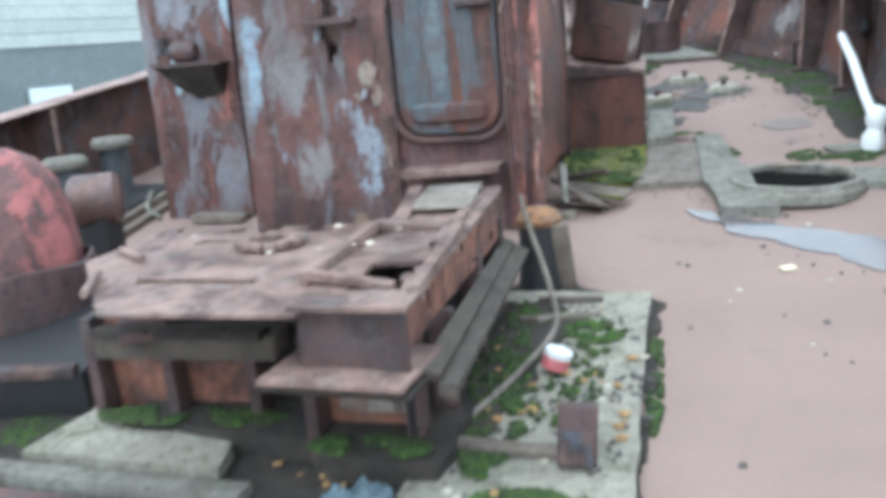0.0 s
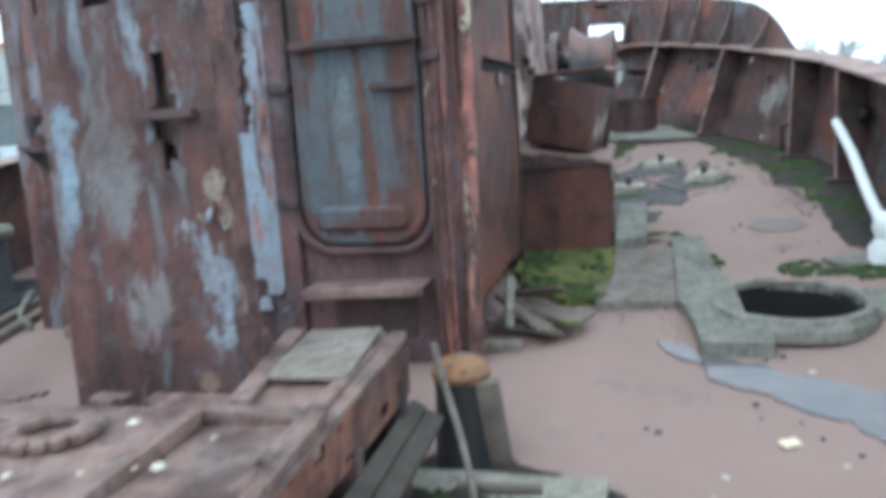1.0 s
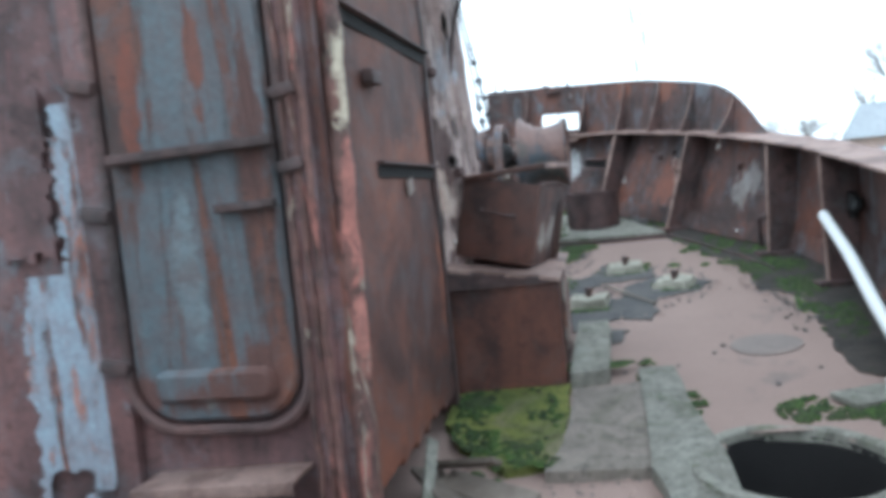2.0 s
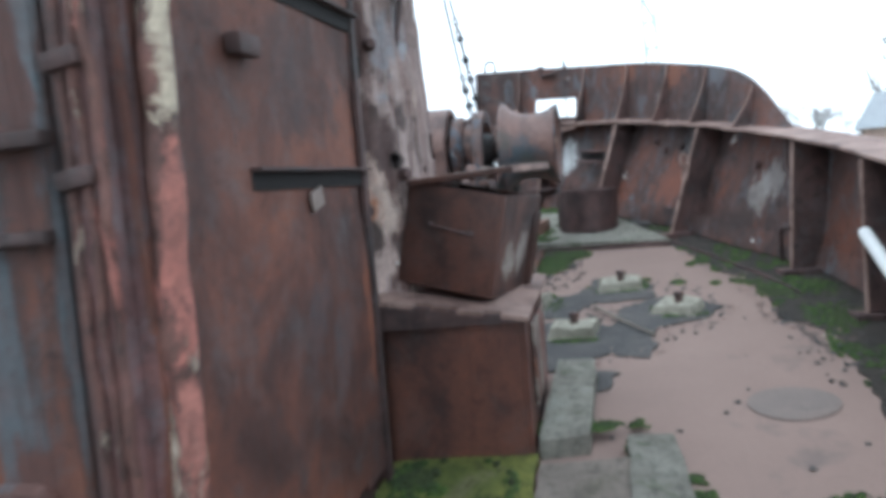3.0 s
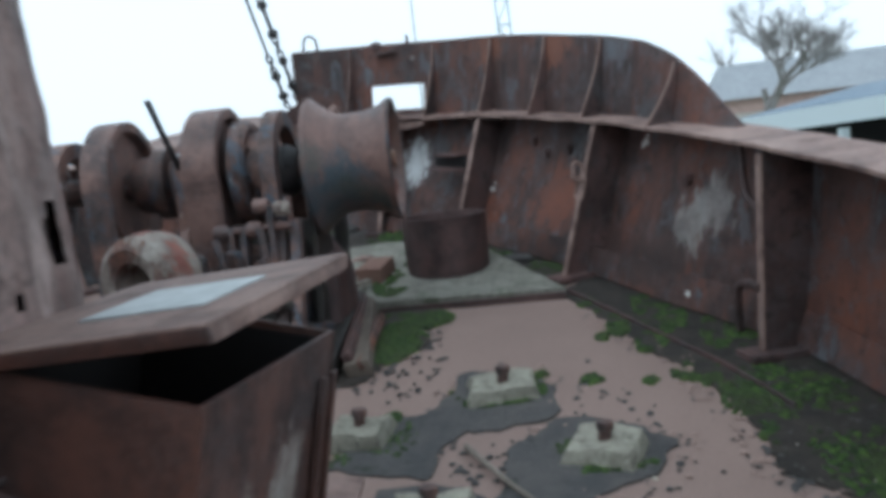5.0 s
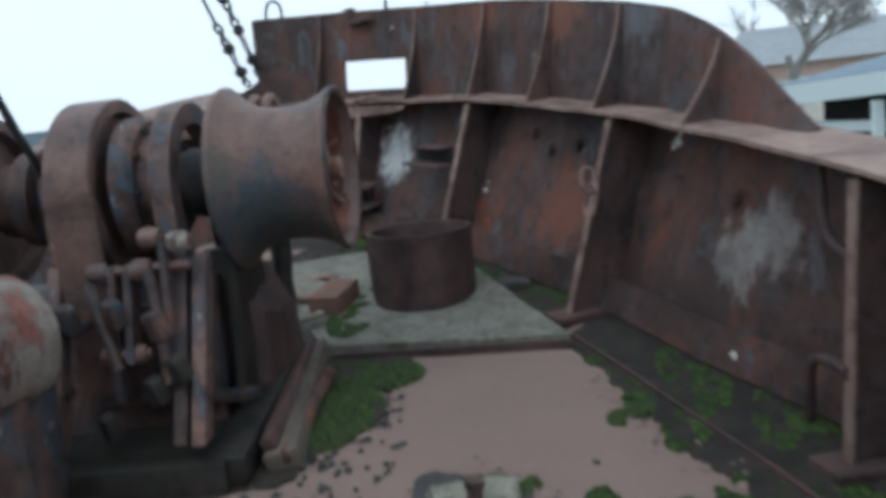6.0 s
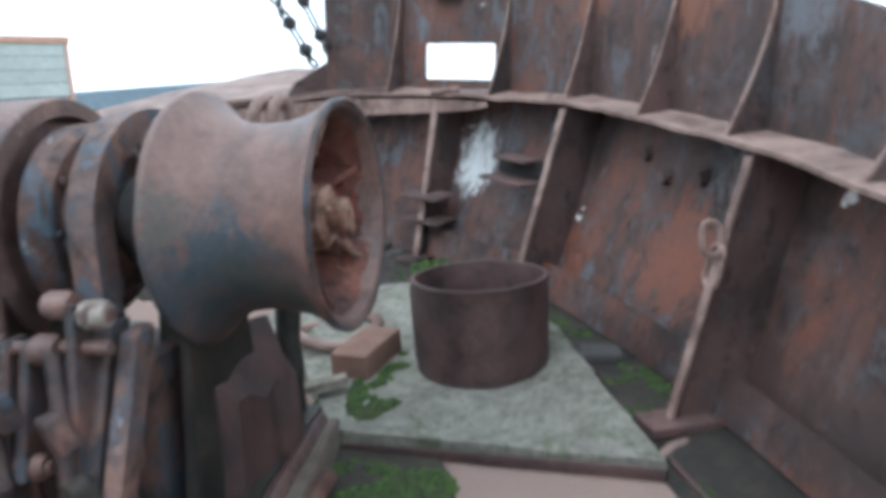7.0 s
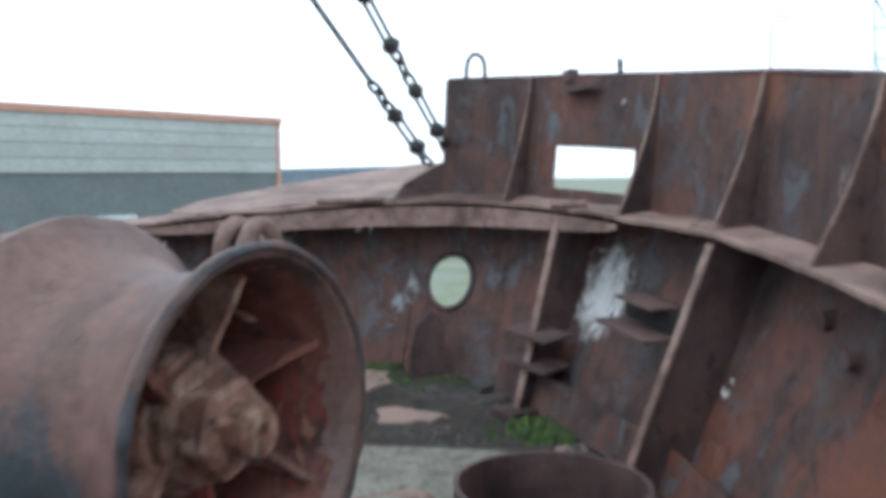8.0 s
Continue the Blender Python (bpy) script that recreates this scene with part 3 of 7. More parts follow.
for p, q in zip(grid, grid[1:]):
    for j in range(cols):
        vs = list(dict.fromkeys((p[j], p[j + 1], q[j + 1], q[j])))
        mid = sum((v.co.xy for v in vs), Vector((0, 0))) / len(vs)
        if len({tuple(v.co) for v in vs}) > 2 and Vector((mid.x - HATCH.x, (mid.y - HATCH.y) / 1.2)).length > 0.37:
            bm.faces.new(vs)
deck = single("deck", bm, M_SAND, "pink sandy worn ship deck rising to the bow", "deck", kind="structure")
# the hull below the deck
bm = sheet(lambda u, v: hull(u * LAST, SHELL_OUT + 0.03 - rail(u * LAST)[2] - 0.25 * (1 - v), -0.06 - 3.6 * (1 - v)), 84, 3, 0.02)
single("hull", bm, M_HULL, "rusted steel ship hull below the deck", "hull", kind="structure")

bulwark = thing("bulwark", HULL_AT, "rusted brown steel ship bulwark with ribs and flaking grey paint", "bulwark", kind="structure")
for k0, k1, seed in ((0, 13.27, 1.0), (14.17, LAST, 2.0)):
    part("plating", sheet(lambda u, v: shell(k0 + (k1 - k0) * u, v), int((k1 - k0) * 6), 10, 0.012, dent=0.016, seed=seed), M_HULL, bulwark)
# the bow plate with its round fairlead opening
bm = bmesh.new()
n = 40
rim, edge_ = [], []
for i in range(n):
    a = 2 * math.pi * i / n
    c, s = math.cos(a), math.sin(a)
    big = 1 / max(abs(c), abs(s))
    rim.append(shell(13.72 + 0.26 * c, 0.53 + 0.135 * s))
    edge_.append(shell(13.72 + 0.45 * c * big, 0.53 + (0.47 if s > 0 else 0.53) * s * big))
front = [[bm.verts.new(p) for p in row] for row in (rim, edge_)]
back = [[bm.verts.new(p + Vector((0, 0.012, 0))) for p in row] for row in (rim, edge_)]
for i in range(n):
    j = (i + 1) % n
    bm.faces.new((front[0][i], front[0][j], front[1][j], front[1][i]))
    bm.faces.new((back[0][i], back[1][i], back[1][j], back[0][j]))
    bm.faces.new((front[0][i], back[0][i], back[0][j], front[0][j]))
part("bow_plate", bm, M_HULL, bulwark, "bow plate with a round opening")
ring = [shell(13.72 + 0.285 * math.cos(2 * math.pi * i / n), 0.53 + 0.148 * math.sin(2 * math.pi * i / n)) for i in range(n + 1)]
part("fairlead_ring", pipe(ring, 0.017, 8, cap=False), M_RIB, bulwark)

# rail cap: a shelf with a down-turned lip
part("rail_cap", sheet(lambda u, v: hull(u * LAST, -0.01 + 0.29 * v, RAIL_H + 0.012 * noise.noise(Vector((u * 60, 0, 0)))), 168, 3, 0.016), M_CAP, bulwark, "pale dusty rail cap")
part("rail_lip", sheet(lambda u, v: hull(11.1 + 6.0 * u, -0.012, RAIL_H - 0.016 - (0.02 + 0.08 * math.sin(math.pi * u) ** 0.6) * (1 - v)), 40, 2, 0.012), M_CAP, bulwark)

BREAST = [(-2.72, 12.40), (-2.3, 12.68), (-1.6, 12.86), (-1.15, 12.8), (-0.88, 12.66), (-1.0, 13.05), (-1.5, 13.75), (-2.08, 14.44), (-2.55, 14.85), (-2.74, 14.6), (-2.88, 14.05), (-3.05, 13.75), (-3.1, 13.3), (-3.15, 12.9), (-3.0, 12.5)]
part("breast_plate", prism(ragged(BREAST, 0.1, 0.012, 4.0), lambda x, y: deck_z(x, y) + RAIL_H + 0.003, lambda x, y: deck_z(x, y) + RAIL_H + 0.024), M_CAP, bulwark, "dusty breast plate over the bow")


def rib(k, depth=0.2):
    """A tapered web with a face bar and a foot, from the deck to the rail cap."""
    f = rail(k)[2]
    p, n2, _ = rail(k)
    along = Vector((-n2.y, n2.x, 0)) * 0.006
    inner_low, inner_top = SHELL_OUT - f - depth, 0.0
    bm = bmesh.new()
    steps = 8
    loops = []
    for i in range(steps + 1):
        v = i / steps
        sh = shell(k, v)
        inn = hull(k, inner_low + (inner_top - inner_low) * v + 0.008 * noise.noise(Vector((k * 9, v * 3, 0))), -0.03 + (RAIL_H - 0.01 + 0.03) * v)
        loops.append([bm.verts.new(q) for q in (inn - along, sh - along, sh + along, inn + along)])
    for a, b in zip(loops, loops[1:]):
        for i in range(4):
            j = (i + 1) % 4
            bm.faces.new((a[i], a[j], b[j], b[i]))
    bm.faces.new(loops[0][::-1])
    bm.faces.new(loops[-1])
    web = part("rib", bm, M_RIB, bulwark, smooth=False)
    face = sheet(lambda u, v: hull(k, inner_low + (inner_top - inner_low) * v - 0.006, (RAIL_H - 0.02) * v) + along * (u - 0.5) * 7, 2, 8, 0.01)
    part("face_bar", face, M_CAP, web)
    low = hull(k, inner_low + 0.06, 0)
    turn = math.degrees(math.atan2(n2.y, n2.x))
    part("foot", block((0.30, 0.16, 0.035), turned(low.x, low.y, low.z + 0.016, 0, 0, turn), 0.006), M_RIB, web)


for k in (2.5, 3.4, 5.0, 6.0, 8.0, 10.0, 12.0, 15.8, 18.0, 20.0, 22.0, 23.6, 24.7):
    rib(k, 0.12 if k == 12.0 else 0.2)

# a low sill along the foot of the shell, inside
part("waterway_plate", sheet(lambda u, v: hull(3 + 9.6 * u, SHELL_OUT - rail(3 + 9.6 * u)[2] - 0.05 + 0.05 * v, 0.02 + 0.15 * v), 80, 2, 0.01), M_HULL, bulwark)


# the raised upper bulwark on the starboard bow
def upper_h(k):
    return float(np.interp(k, (6.55, 6.7, 6.88, 7.08, 7.33, 7.7, 8.25, 9.24, 10.0, 11.15, 12.8, 13.85), (0.01, 0.08, 0.18, 0.27, 0.35, 0.42, 0.465, 0.515, 0.54, 0.56, 0.595, 0.62)))


K0, K1 = 6.55, 13.85


def upper(k, v, out=0.17):
    return hull(k, out + 0.06 * v, RAIL_H + upper_h(k) * v)


part("upper_plating", sheet(lambda u, v: upper(K0 + (K1 - K0) * u, v), 146, 9, 0.012, keep=lambda u, v: not (11.4 < K0 + (K1 - K0) * u < 12.5 and 0.1 < v < 0.45), dent=0.012, seed=5.0), M_HULL, bulwark, "raised rusty upper plating with a freeing port")
part("top_bar", pipe([upper(K0 + (K1 - K0) * i / 60, 1.0) for i in range(61)], 0.012, 8), M_RIB, bulwark)
end = [upper(K1, i / 6) for i in range(7)]
part("end_bar", pipe(end, 0.014, 8), M_RIB, bulwark)


def bracket(k, wide=0.17):
    p, n2, _ = rail(k)
    along = Vector((-n2.y, n2.x, 0)) * 0.005
    bm = bmesh.new()
    loops = []
    for i in range(9):
        v = i / 8
        w = 0.028 + (wide - 0.028) * (1 - v) ** 1.6
        a, b = upper(k, v, 0.17 - w), upper(k, v)
        loops.append([bm.verts.new(q) for q in (a - along, b - along, b + along, a + along)])
    for a, b in zip(loops, loops[1:]):
        for i in range(4):
            bm.faces.new((a[i], a[(i + 1) % 4], b[(i + 1) % 4], b[i]))
    bm.faces.new(loops[0][::-1])
    bm.faces.new(loops[-1])
    web = part("bracket", bm, M_RIB, bulwark, smooth=False)
    part("bracket_edge", pipe([upper(k, i / 8, 0.17 - 0.028 - (wide - 0.028) * (1 - i / 8) ** 1.6) for i in range(9)], 0.008, 6), M_CAP, web)


for k in (12.84, 11.15, 10.05, 9.1, 8.25, 7.22):
    bracket(k)
# small fittings on the upper edge
ear = upper(13.55, 1.0)
part("lifting_ear", pipe(curve_points([ear + Vector((0.07, -0.03, -0.02)), ear + Vector((0.06, -0.02, 0.09)), ear + Vector((0, 0, 0.13)), ear + Vector((-0.05, 0.02, 0.09)), ear + Vector((-0.06, 0.02, -0.02))]), 0.011, 8), M_RIB, bulwark)
notch = upper(12.4, 1.0)
part("cleat", block((0.10, 0.05, 0.06), turned(*notch, 0, 0, -52), 0.008), M_RIB, bulwark)
pin_at = upper(11.75, 1.0)
part("edge_pin", rod(pin_at - Vector((0, 0, 0.03)), pin_at + Vector((0, 0, 0.07)), 0.012, 8), M_RIB, bulwark)
notch = upper(12.05, 0.95)
part("hook_plate", prism([(notch.x - 0.13, notch.y + 0.09), (notch.x - 0.17, notch.y + 0.02), (notch.x - 0.02, notch.y - 0.1), (notch.x + 0.03, notch.y - 0.06)], notch.z - 0.04, notch.z - 0.025), M_RIB, bulwark)

# foothold plates and pocket by the bow ribs
for up in (0.22, 0.35):
    low = hull(12.0, -0.02 - 0.1 * (1 - up), up)
    part("foothold", block((0.30, 0.16, 0.012), turned(low.x - 0.02, low.y - 0.05, low.z, 8, 4, -32), 0.003), M_RIB, bulwark)
low = Vector((-0.25, 11.95, 1.97))
pocket = part("pocket", block((0.34, 0.16, 0.014), turned(low.x, low.y, low.z, 0, 5, -45), 0.003), M_RIB, bulwark)
# Near-black side plate: the dark of the pocket's inside put into colour.
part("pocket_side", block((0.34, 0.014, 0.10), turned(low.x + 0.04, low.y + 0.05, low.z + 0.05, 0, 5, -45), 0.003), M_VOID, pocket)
part("pocket_top", block((0.24, 0.13, 0.012), turned(low.x + 0.03, low.y + 0.03, low.z + 0.1, 0, 5, -45), 0.003), M_RIB, pocket)
# studs and pads welded on the shell
for k, v in ((9.1, 0.72), (7.05, 0.7), (8.75, 0.76), (9.35, 0.79), (5.1, 0.6)):
    p, n2, _ = rail(k)
    q = shell(k, v)
    part("stud", lathe([(-0.05, 0.0), (-0.05, 0.028), (-0.012, 0.034), (0.01, 0.05)], Matrix.Translation(q) @ Vector((n2.x, n2.y, 0)).to_track_quat("X", "Z").to_matrix().to_4x4(), 14), M_RIB, bulwark)

# ---- things on the deck near the bow ----
# link hanging on a rib
q = hull(8.0, -0.13, 0.52)
shackle = thing("shackle", q, "rusty iron shackle links hanging on a bulwark rib", "shackle")


def link(at, r, long, m, bm=None):
    pts = []
    for i in range(25):
        a = 2 * math.pi * i / 24
        pts.append(Vector(at) + m @ Vector((0, r * math.cos(a), r * math.sin(a) + (long if math.sin(a) > 0 else -long))))
    return pipe(pts, 0.011, 8, bm, cap=False)


tilt = Euler((0.15, 0.2, 0.5)).to_matrix()
part("link", link(q, 0.035, 0.035, tilt), M_CAP, shackle)
part("link", link(q + Vector((-0.01, -0.01, 0.09)), 0.03, 0.025, Euler((0.1, 0.3, 1.9)).to_matrix()), M_CAP, shackle)
# two bent bars on the next rib
for up, turn_down in ((0.62, True), (0.30, False)):
    a = hull(6.0, 0.02 if turn_down else -0.04, up)
    b = a + Vector((-0.02, 0.22, 0))
    pts = [a, a + Vector((-0.01, 0.12, 0.0)), b + Vector((-0.01, 0, 0.06 if turn_down else -0.04)), b + Vector((0.0, 0.06, 0.26 if turn_down else -0.24))]
    hook = single("bent_bar", pipe(curve_points(pts), 0.02, 10, taper=0.016), M_RIB, "bent rusty bar welded to a bulwark rib", "bar", "bent bars")

# concrete footing and riveted pipe stub
FOOT = [(0.42, 10.26), (-0.66, 10.40), (-1.0, 10.95), (-1.35, 11.2), (-1.35, 11.72), (-0.72, 11.82), (-0.25, 11.6), (0.02, 11.25)]
bm = prism(ragged(FOOT, 0.1, 0.02, 2.0), lambda x, y: deck_z(x, y) - 0.02, lambda x, y: deck_z(x, y) + 0.06 + 0.01 * noise.noise(Vector((x * 4, y * 4, 0))))
single("concrete_footing", bm, M_CONCRETE, "grey weathered concrete footing slab on the deck", "slab")
single("edge_bar", bumpy(block((1.06, 0.02, 0.045), turned(-0.10, 10.315, deck_z(-0.1, 10.315) + 0.012, 0, -1.2, -7.4), 0.004), 0.006, 6), M_STUB, "rusty flat bar along the footing's edge", "edge bar")
cx, cy = -0.24, 10.95
base = deck_z(cx, cy) + 0.055
stub = thing("pipe_stub", (cx, cy, base), "open-topped rusty steel pipe stub on concrete", "pipe stub")
upright = Matrix.Translation((cx, cy, base - 0.02)) @ pose(0, 0, 0, 0, -90, 0)
part("wall", bumpy(lathe([(0, 0.256), (0.14, 0.258), (0.34, 0.262), (0.36, 0.265), (0.36, 0.249), (0.31, 0.244), (0.03, 0.240)], upright, 56), 0.006, 5), M_STUB, stub)
# Near-black disc paints the shade at the bottom of the open stub.
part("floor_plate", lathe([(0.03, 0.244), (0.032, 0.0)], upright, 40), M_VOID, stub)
part("weld_seam", pipe([(cx - 0.254, cy - 0.04, base + 0.02), (cx - 0.26, cy - 0.04, base + 0.31)], 0.007, 6), M_STUB, stub)

bx, by = -0.70, 10.92
single("brick", block((0.16, 0.29, 0.14), turned(bx, by, deck_z(bx, by) + 0.085, 6, 0, -12), 0.008), M_BRICK, "single dusty brown brick lying on mossy deck", "brick")


def anchor_block(x, y, w, d, h, turn, bolt=True, taper=0.8):
    z = deck_z(x, y)
    ob = thing("anchor_block", (x, y, z), "small mossy concrete anchor block with a rusty bolt", "concrete block", "anchor blocks on the deck")
    own = bmesh.new()
    a, b = (w / 2, d / 2), (w / 2 * taper, d / 2 * taper)
    hexa(own, [(-a[0], -a[1], -0.03), (a[0], -a[1], -0.03), (a[0], a[1], -0.03), (-a[0], a[1], -0.03)], [(-b[0], -b[1], h), (b[0], -b[1], h), (b[0], b[1], h), (-b[0], b[1], h)])
    bmesh.ops.subdivide_edges(own, edges=own.edges[:], cuts=4, use_grid_fill=True)
    bumpy(own, 0.018, 9, x)
    bmesh.ops.transform(own, matrix=turned(x, y, z, 5, 1, turn), verts=own.verts)
    part("body", own, M_PAD, ob)
    if bolt:
        part("bolt", lathe([(h - 0.02, 0.0), (h - 0.02, 0.024), (h + 0.03, 0.024), (h + 0.035, 0.032), (h + 0.06, 0.03), (h + 0.064, 0.0)], Matrix.Translation((x, y, z)) @ pose(0, 0, 0, 0, -86, 20), 10), M_GEAR, ob)


for spec in ((0.05, 9.12, 0.32, 0.26, 0.06, 4), (0.395, 8.53, 0.28, 0.24, 0.06, -22), (-0.52, 8.83, 0.26, 0.22, 0.07, -8), (-0.205, 8.19, 0.29, 0.24, 0.075, -3)):
    anchor_block(*spec)

# bare patches, soil and stains in the sandy deck
def patch(name, poly, material, label, category, lift=0.005, step=0.035, amp=0.07, seed=0.0):
    out = ragged(poly, step, amp, seed)
    own = prism(out, lambda x, y: deck_z(x, y) - 0.02, lambda x, y: deck_z(x, y) + lift + 0.006)
    return single(name, own, material, label, category, kind="structure")


patch("bare_patch", [(-0.5, 8.98), (-0.28, 8.96), (-0.19, 9.12), (-0.12, 9.36), (0.15, 9.34), (0.28, 9.09), (0.22, 8.84), (0.02, 8.79), (-0.09, 8.80), (-0.19, 8.66), (-0.23, 8.48), (-0.3, 8.48), (-0.62, 8.62)], M_TAR, "bare grey patch of worn deck", "deck patch", amp=0.045, seed=1.0)
patch("bare_patch", [(0.05, 8.62), (0.16, 8.72), (0.27, 8.83), (0.37, 8.82), (0.52, 8.70), (0.64, 8.58), (0.56, 8.38), (0.40, 8.28), (0.27, 8.25), (0.24, 8.08), (0.25, 7.9), (0.2, 7.76), (0.03, 7.83), (-0.1, 7.78), (-0.16, 7.64), (-0.4, 7.62), (-0.42, 8.1), (-0.40, 8.43), (-0.1, 8.40), (-0.01, 8.30), (0.05, 8.45)], M_TAR, "bare grey patch of worn deck", "deck patch", amp=0.045, seed=7.0)
patch("bare_patch", [(-0.12, 7.3), (0.02, 7.36), (0.06, 7.55), (-0.1, 7.62)], M_TAR, "small bare grey patch of worn deck", "deck patch", amp=0.04, seed=2.0)
patch("bare_patch", [(-1.2, 9.3), (-0.62, 9.36), (-0.55, 9.5), (-0.45, 9.64), (-0.34, 9.75), (-0.31, 9.88), (-0.39, 10.04), (-0.24, 10.26), (-0.3, 10.4), (-0.9, 10.5)], M_SOIL, "dark soil patch beside the winch", "deck patch", amp=0.04, seed=3.0)
patch("soil_strip", [(0.42, 10.3), (0.55, 9.89), (0.62, 9.69), (0.67, 9.52), (0.73, 9.35), (0.83, 9.2), (0.87, 8.95), (0.93, 8.62), (0.92, 8.32), (1.07, 8.1), (1.13, 7.93), (1.18, 7.69), (1.12, 7.1), (1.15, 6.6), (1.5, 6.4), (1.6, 7.5), (1.5, 8.6), (1.35, 9.3), (0.95, 10.2), (0.6, 10.75)], M_SOIL, "dark soil strip with moss along the bulwark", "soil", amp=0.045, seed=4.0)
patch("soil_strip", [(0.4, 10.4), (0.65, 10.6), (0.3, 11.5), (-0.1, 12.1), (-0.5, 12.3), (-0.35, 11.5), (0.05, 11.2)], M_SOIL, "dark soil strip with moss along the bulwark", "soil", amp=0.05, seed=5.0)
patch("soil_strip", [(-2.6, 11.9), (-1.5, 11.75), (-0.7, 11.8), (-0.4, 12.3), (-1.0, 12.65), (-1.6, 12.75), (-2.4, 12.5)], M_SOIL, "gravelly soil heap at the bow", "soil", amp=0.07, seed=6.0)
patch("sand_patch", [(-1.98, 12.62), (-1.72, 12.66), (-1.6, 12.5), (-1.68, 12.32), (-1.95, 12.3)], M_SAND, "bare pink patch in the soil at the bow", "deck patch", lift=0.012, seed=21.0)
patch("sand_patch", [(-1.5, 12.16), (-1.38, 12.26), (-1.2, 12.24), (-1.12, 12.2), (-1.16, 12.1), (-1.42, 12.06)], M_SAND, "bare pink patch in the soil at the bow", "deck patch", lift=0.012, seed=22.0)

bm = bmesh.new()
vs = []
for i in range(40):
    a = 2 * math.pi * i / 40
    x, y = 0.80 + 0.19 * math.cos(a) * (1 + 0.04 * noise.noise(Vector((a, 1, 2)))), 7.12 + 0.17 * math.sin(a) * (1 + 0.05 * noise.noise(Vector((a, 4, 2))))
    vs.append((x, y))
single("deck_plate", prism(vs, lambda x, y: deck_z(x, y) - 0.01, lambda x, y: deck_z(x, y) + 0.009), M_GREYPLATE, "grey oval cover plate sunk in the deck", "cover plate")
patch("puddle", [(0.02, 5.22), (0.2, 5.12), (0.55, 4.85), (1.1, 4.55), (1.6, 4.35), (1.6, 3.95), (1.05, 4.12), (0.7, 4.42), (0.35, 4.72), (0.08, 5.08)], M_WATER, "shallow rain puddle on the sandy deck", "puddle", lift=0.002, amp=0.06, seed=8.0)

# angle bar that holds the soil back
pts = [(0.43, 10.34), (0.60, 9.97), (0.743, 9.63), (0.864, 9.36), (0.975, 9.1), (1.10, 8.7)]
bm = sheet(lambda u, v: (lambda p: Vector((p.x, p.y, deck_z(p.x, p.y) + 0.028 * v)))(curve_points([(*q, 0) for q in pts], 6)[min(int(u * 30), 30)]), 30, 1, 0.014)
single("gutter_bar", bm, M_RIB, "low rusty gutter bar along the deck edge", "gutter bar", kind="structure")


# ---- deckhouse with its door ----
HX, HY = -0.84, 4.98
house = thing("deckhouse", (HX - 0.8, HY + 0.8, deck_z(HX - 0.8, HY)), "rusted steel deckhouse with flaking grey and red paint", "deckhouse")
z0 = deck_z(HX, HY) - 0.1
part("front_wall", sheet(flat((-2.5, HY, z0), (HX, HY, z0), (HX, HY, 3.6), (-2.5, HY, 3.6)), 16, 24, 0.02, dent=0.012, seed=11), M_HOUSE, house)
part("side_wall", sheet(flat((HX, HY, z0), (HX + 0.03, 6.44, deck_z(HX, 6.44) - 0.05), (HX + 0.03, 6.44, 3.6), (HX, HY, 3.6)), 40, 90, 0.02, dent=0.02, seed=13, keep=lambda u, v: u < 0.03 or v * 3.1 > 0.36 - 0.2 * u + 0.03 * noise.noise(Vector((u * 9, 2, 1)))), M_SIDE, house, "orange-brown rusted side plate")
part("tag_plate", bumpy(block((0.01, 0.1, 0.065), turned(HX + 0.03, 5.94, 1.945, 14, 0, 0), 0.003), 0.004, 12), M_GREYPLATE, house, "small grey tag plate")
part("port_wall", sheet(flat((-2.5, 6.9, z0), (-2.5, HY, z0), (-2.5, HY, 3.6), (-2.5, 6.9, 3.6)), 10, 20, 0.02, dent=0.012, seed=14), M_HOUSE, house)
part("back_wall", sheet(flat((HX + 0.03, 6.44, 0.7), (-2.5, 6.9, 0.7), (-2.5, 6.9, 3.6), (HX + 0.03, 6.44, 3.6)), 8, 16, 0.02, seed=15), M_HOUSE, house)
part("roof", prism([(-2.55, HY - 0.05), (HX + 0.05, HY - 0.05), (HX + 0.08, 6.6), (-2.55, 6.95)], 3.6, 3.63), M_HOUSE, house)
# Added near-black plate: paints the dark inside of the house, hides the deck.
part("inner_plate", sheet(flat((HX - 0.25, HY + 0.05, z0), (HX - 0.2, 6.5, z0 + 0.15), (HX - 0.2, 6.5, z0 + 0.8), (HX - 0.25, HY + 0.05, z0 + 0.7)), 6, 4, 0.01), M_VOID, house, "added near-black plate painting the dark house inside behind the eaten edge")
# corner post: a rolled edge with flaking primer
part("corner_post", bumpy(pipe([(HX + 0.024, HY - 0.015 + 0.0032 * i, z0 + 0.05 + 0.06 * i) for i in range(52)], 0.042, 16), 0.012, 7, 3), M_FLAKE, house, "rolled corner edge with flaking pink and cream paint")
part("door_jamb", bumpy(block((0.10, 0.05, 2.9), turned(-0.93, HY - 0.02, 2.1), 0.012), 0.004, 4), M_HOUSE, house)
part("door_jamb", bumpy(block((0.10, 0.05, 2.9), turned(-1.72, HY - 0.02, 2.1), 0.012), 0.004, 4), M_HOUSE, house)
for dx in (-0.055, -0.085, -0.125):
    part("edge_ridge", bumpy(pipe([(HX + dx, HY - 0.048, z0 + 0.12 + 0.07 * i) for i in range(42)], 0.013, 8), 0.012, 9, dx * 90), M_FLAKE, house, "rust-swollen ridge beside the door")
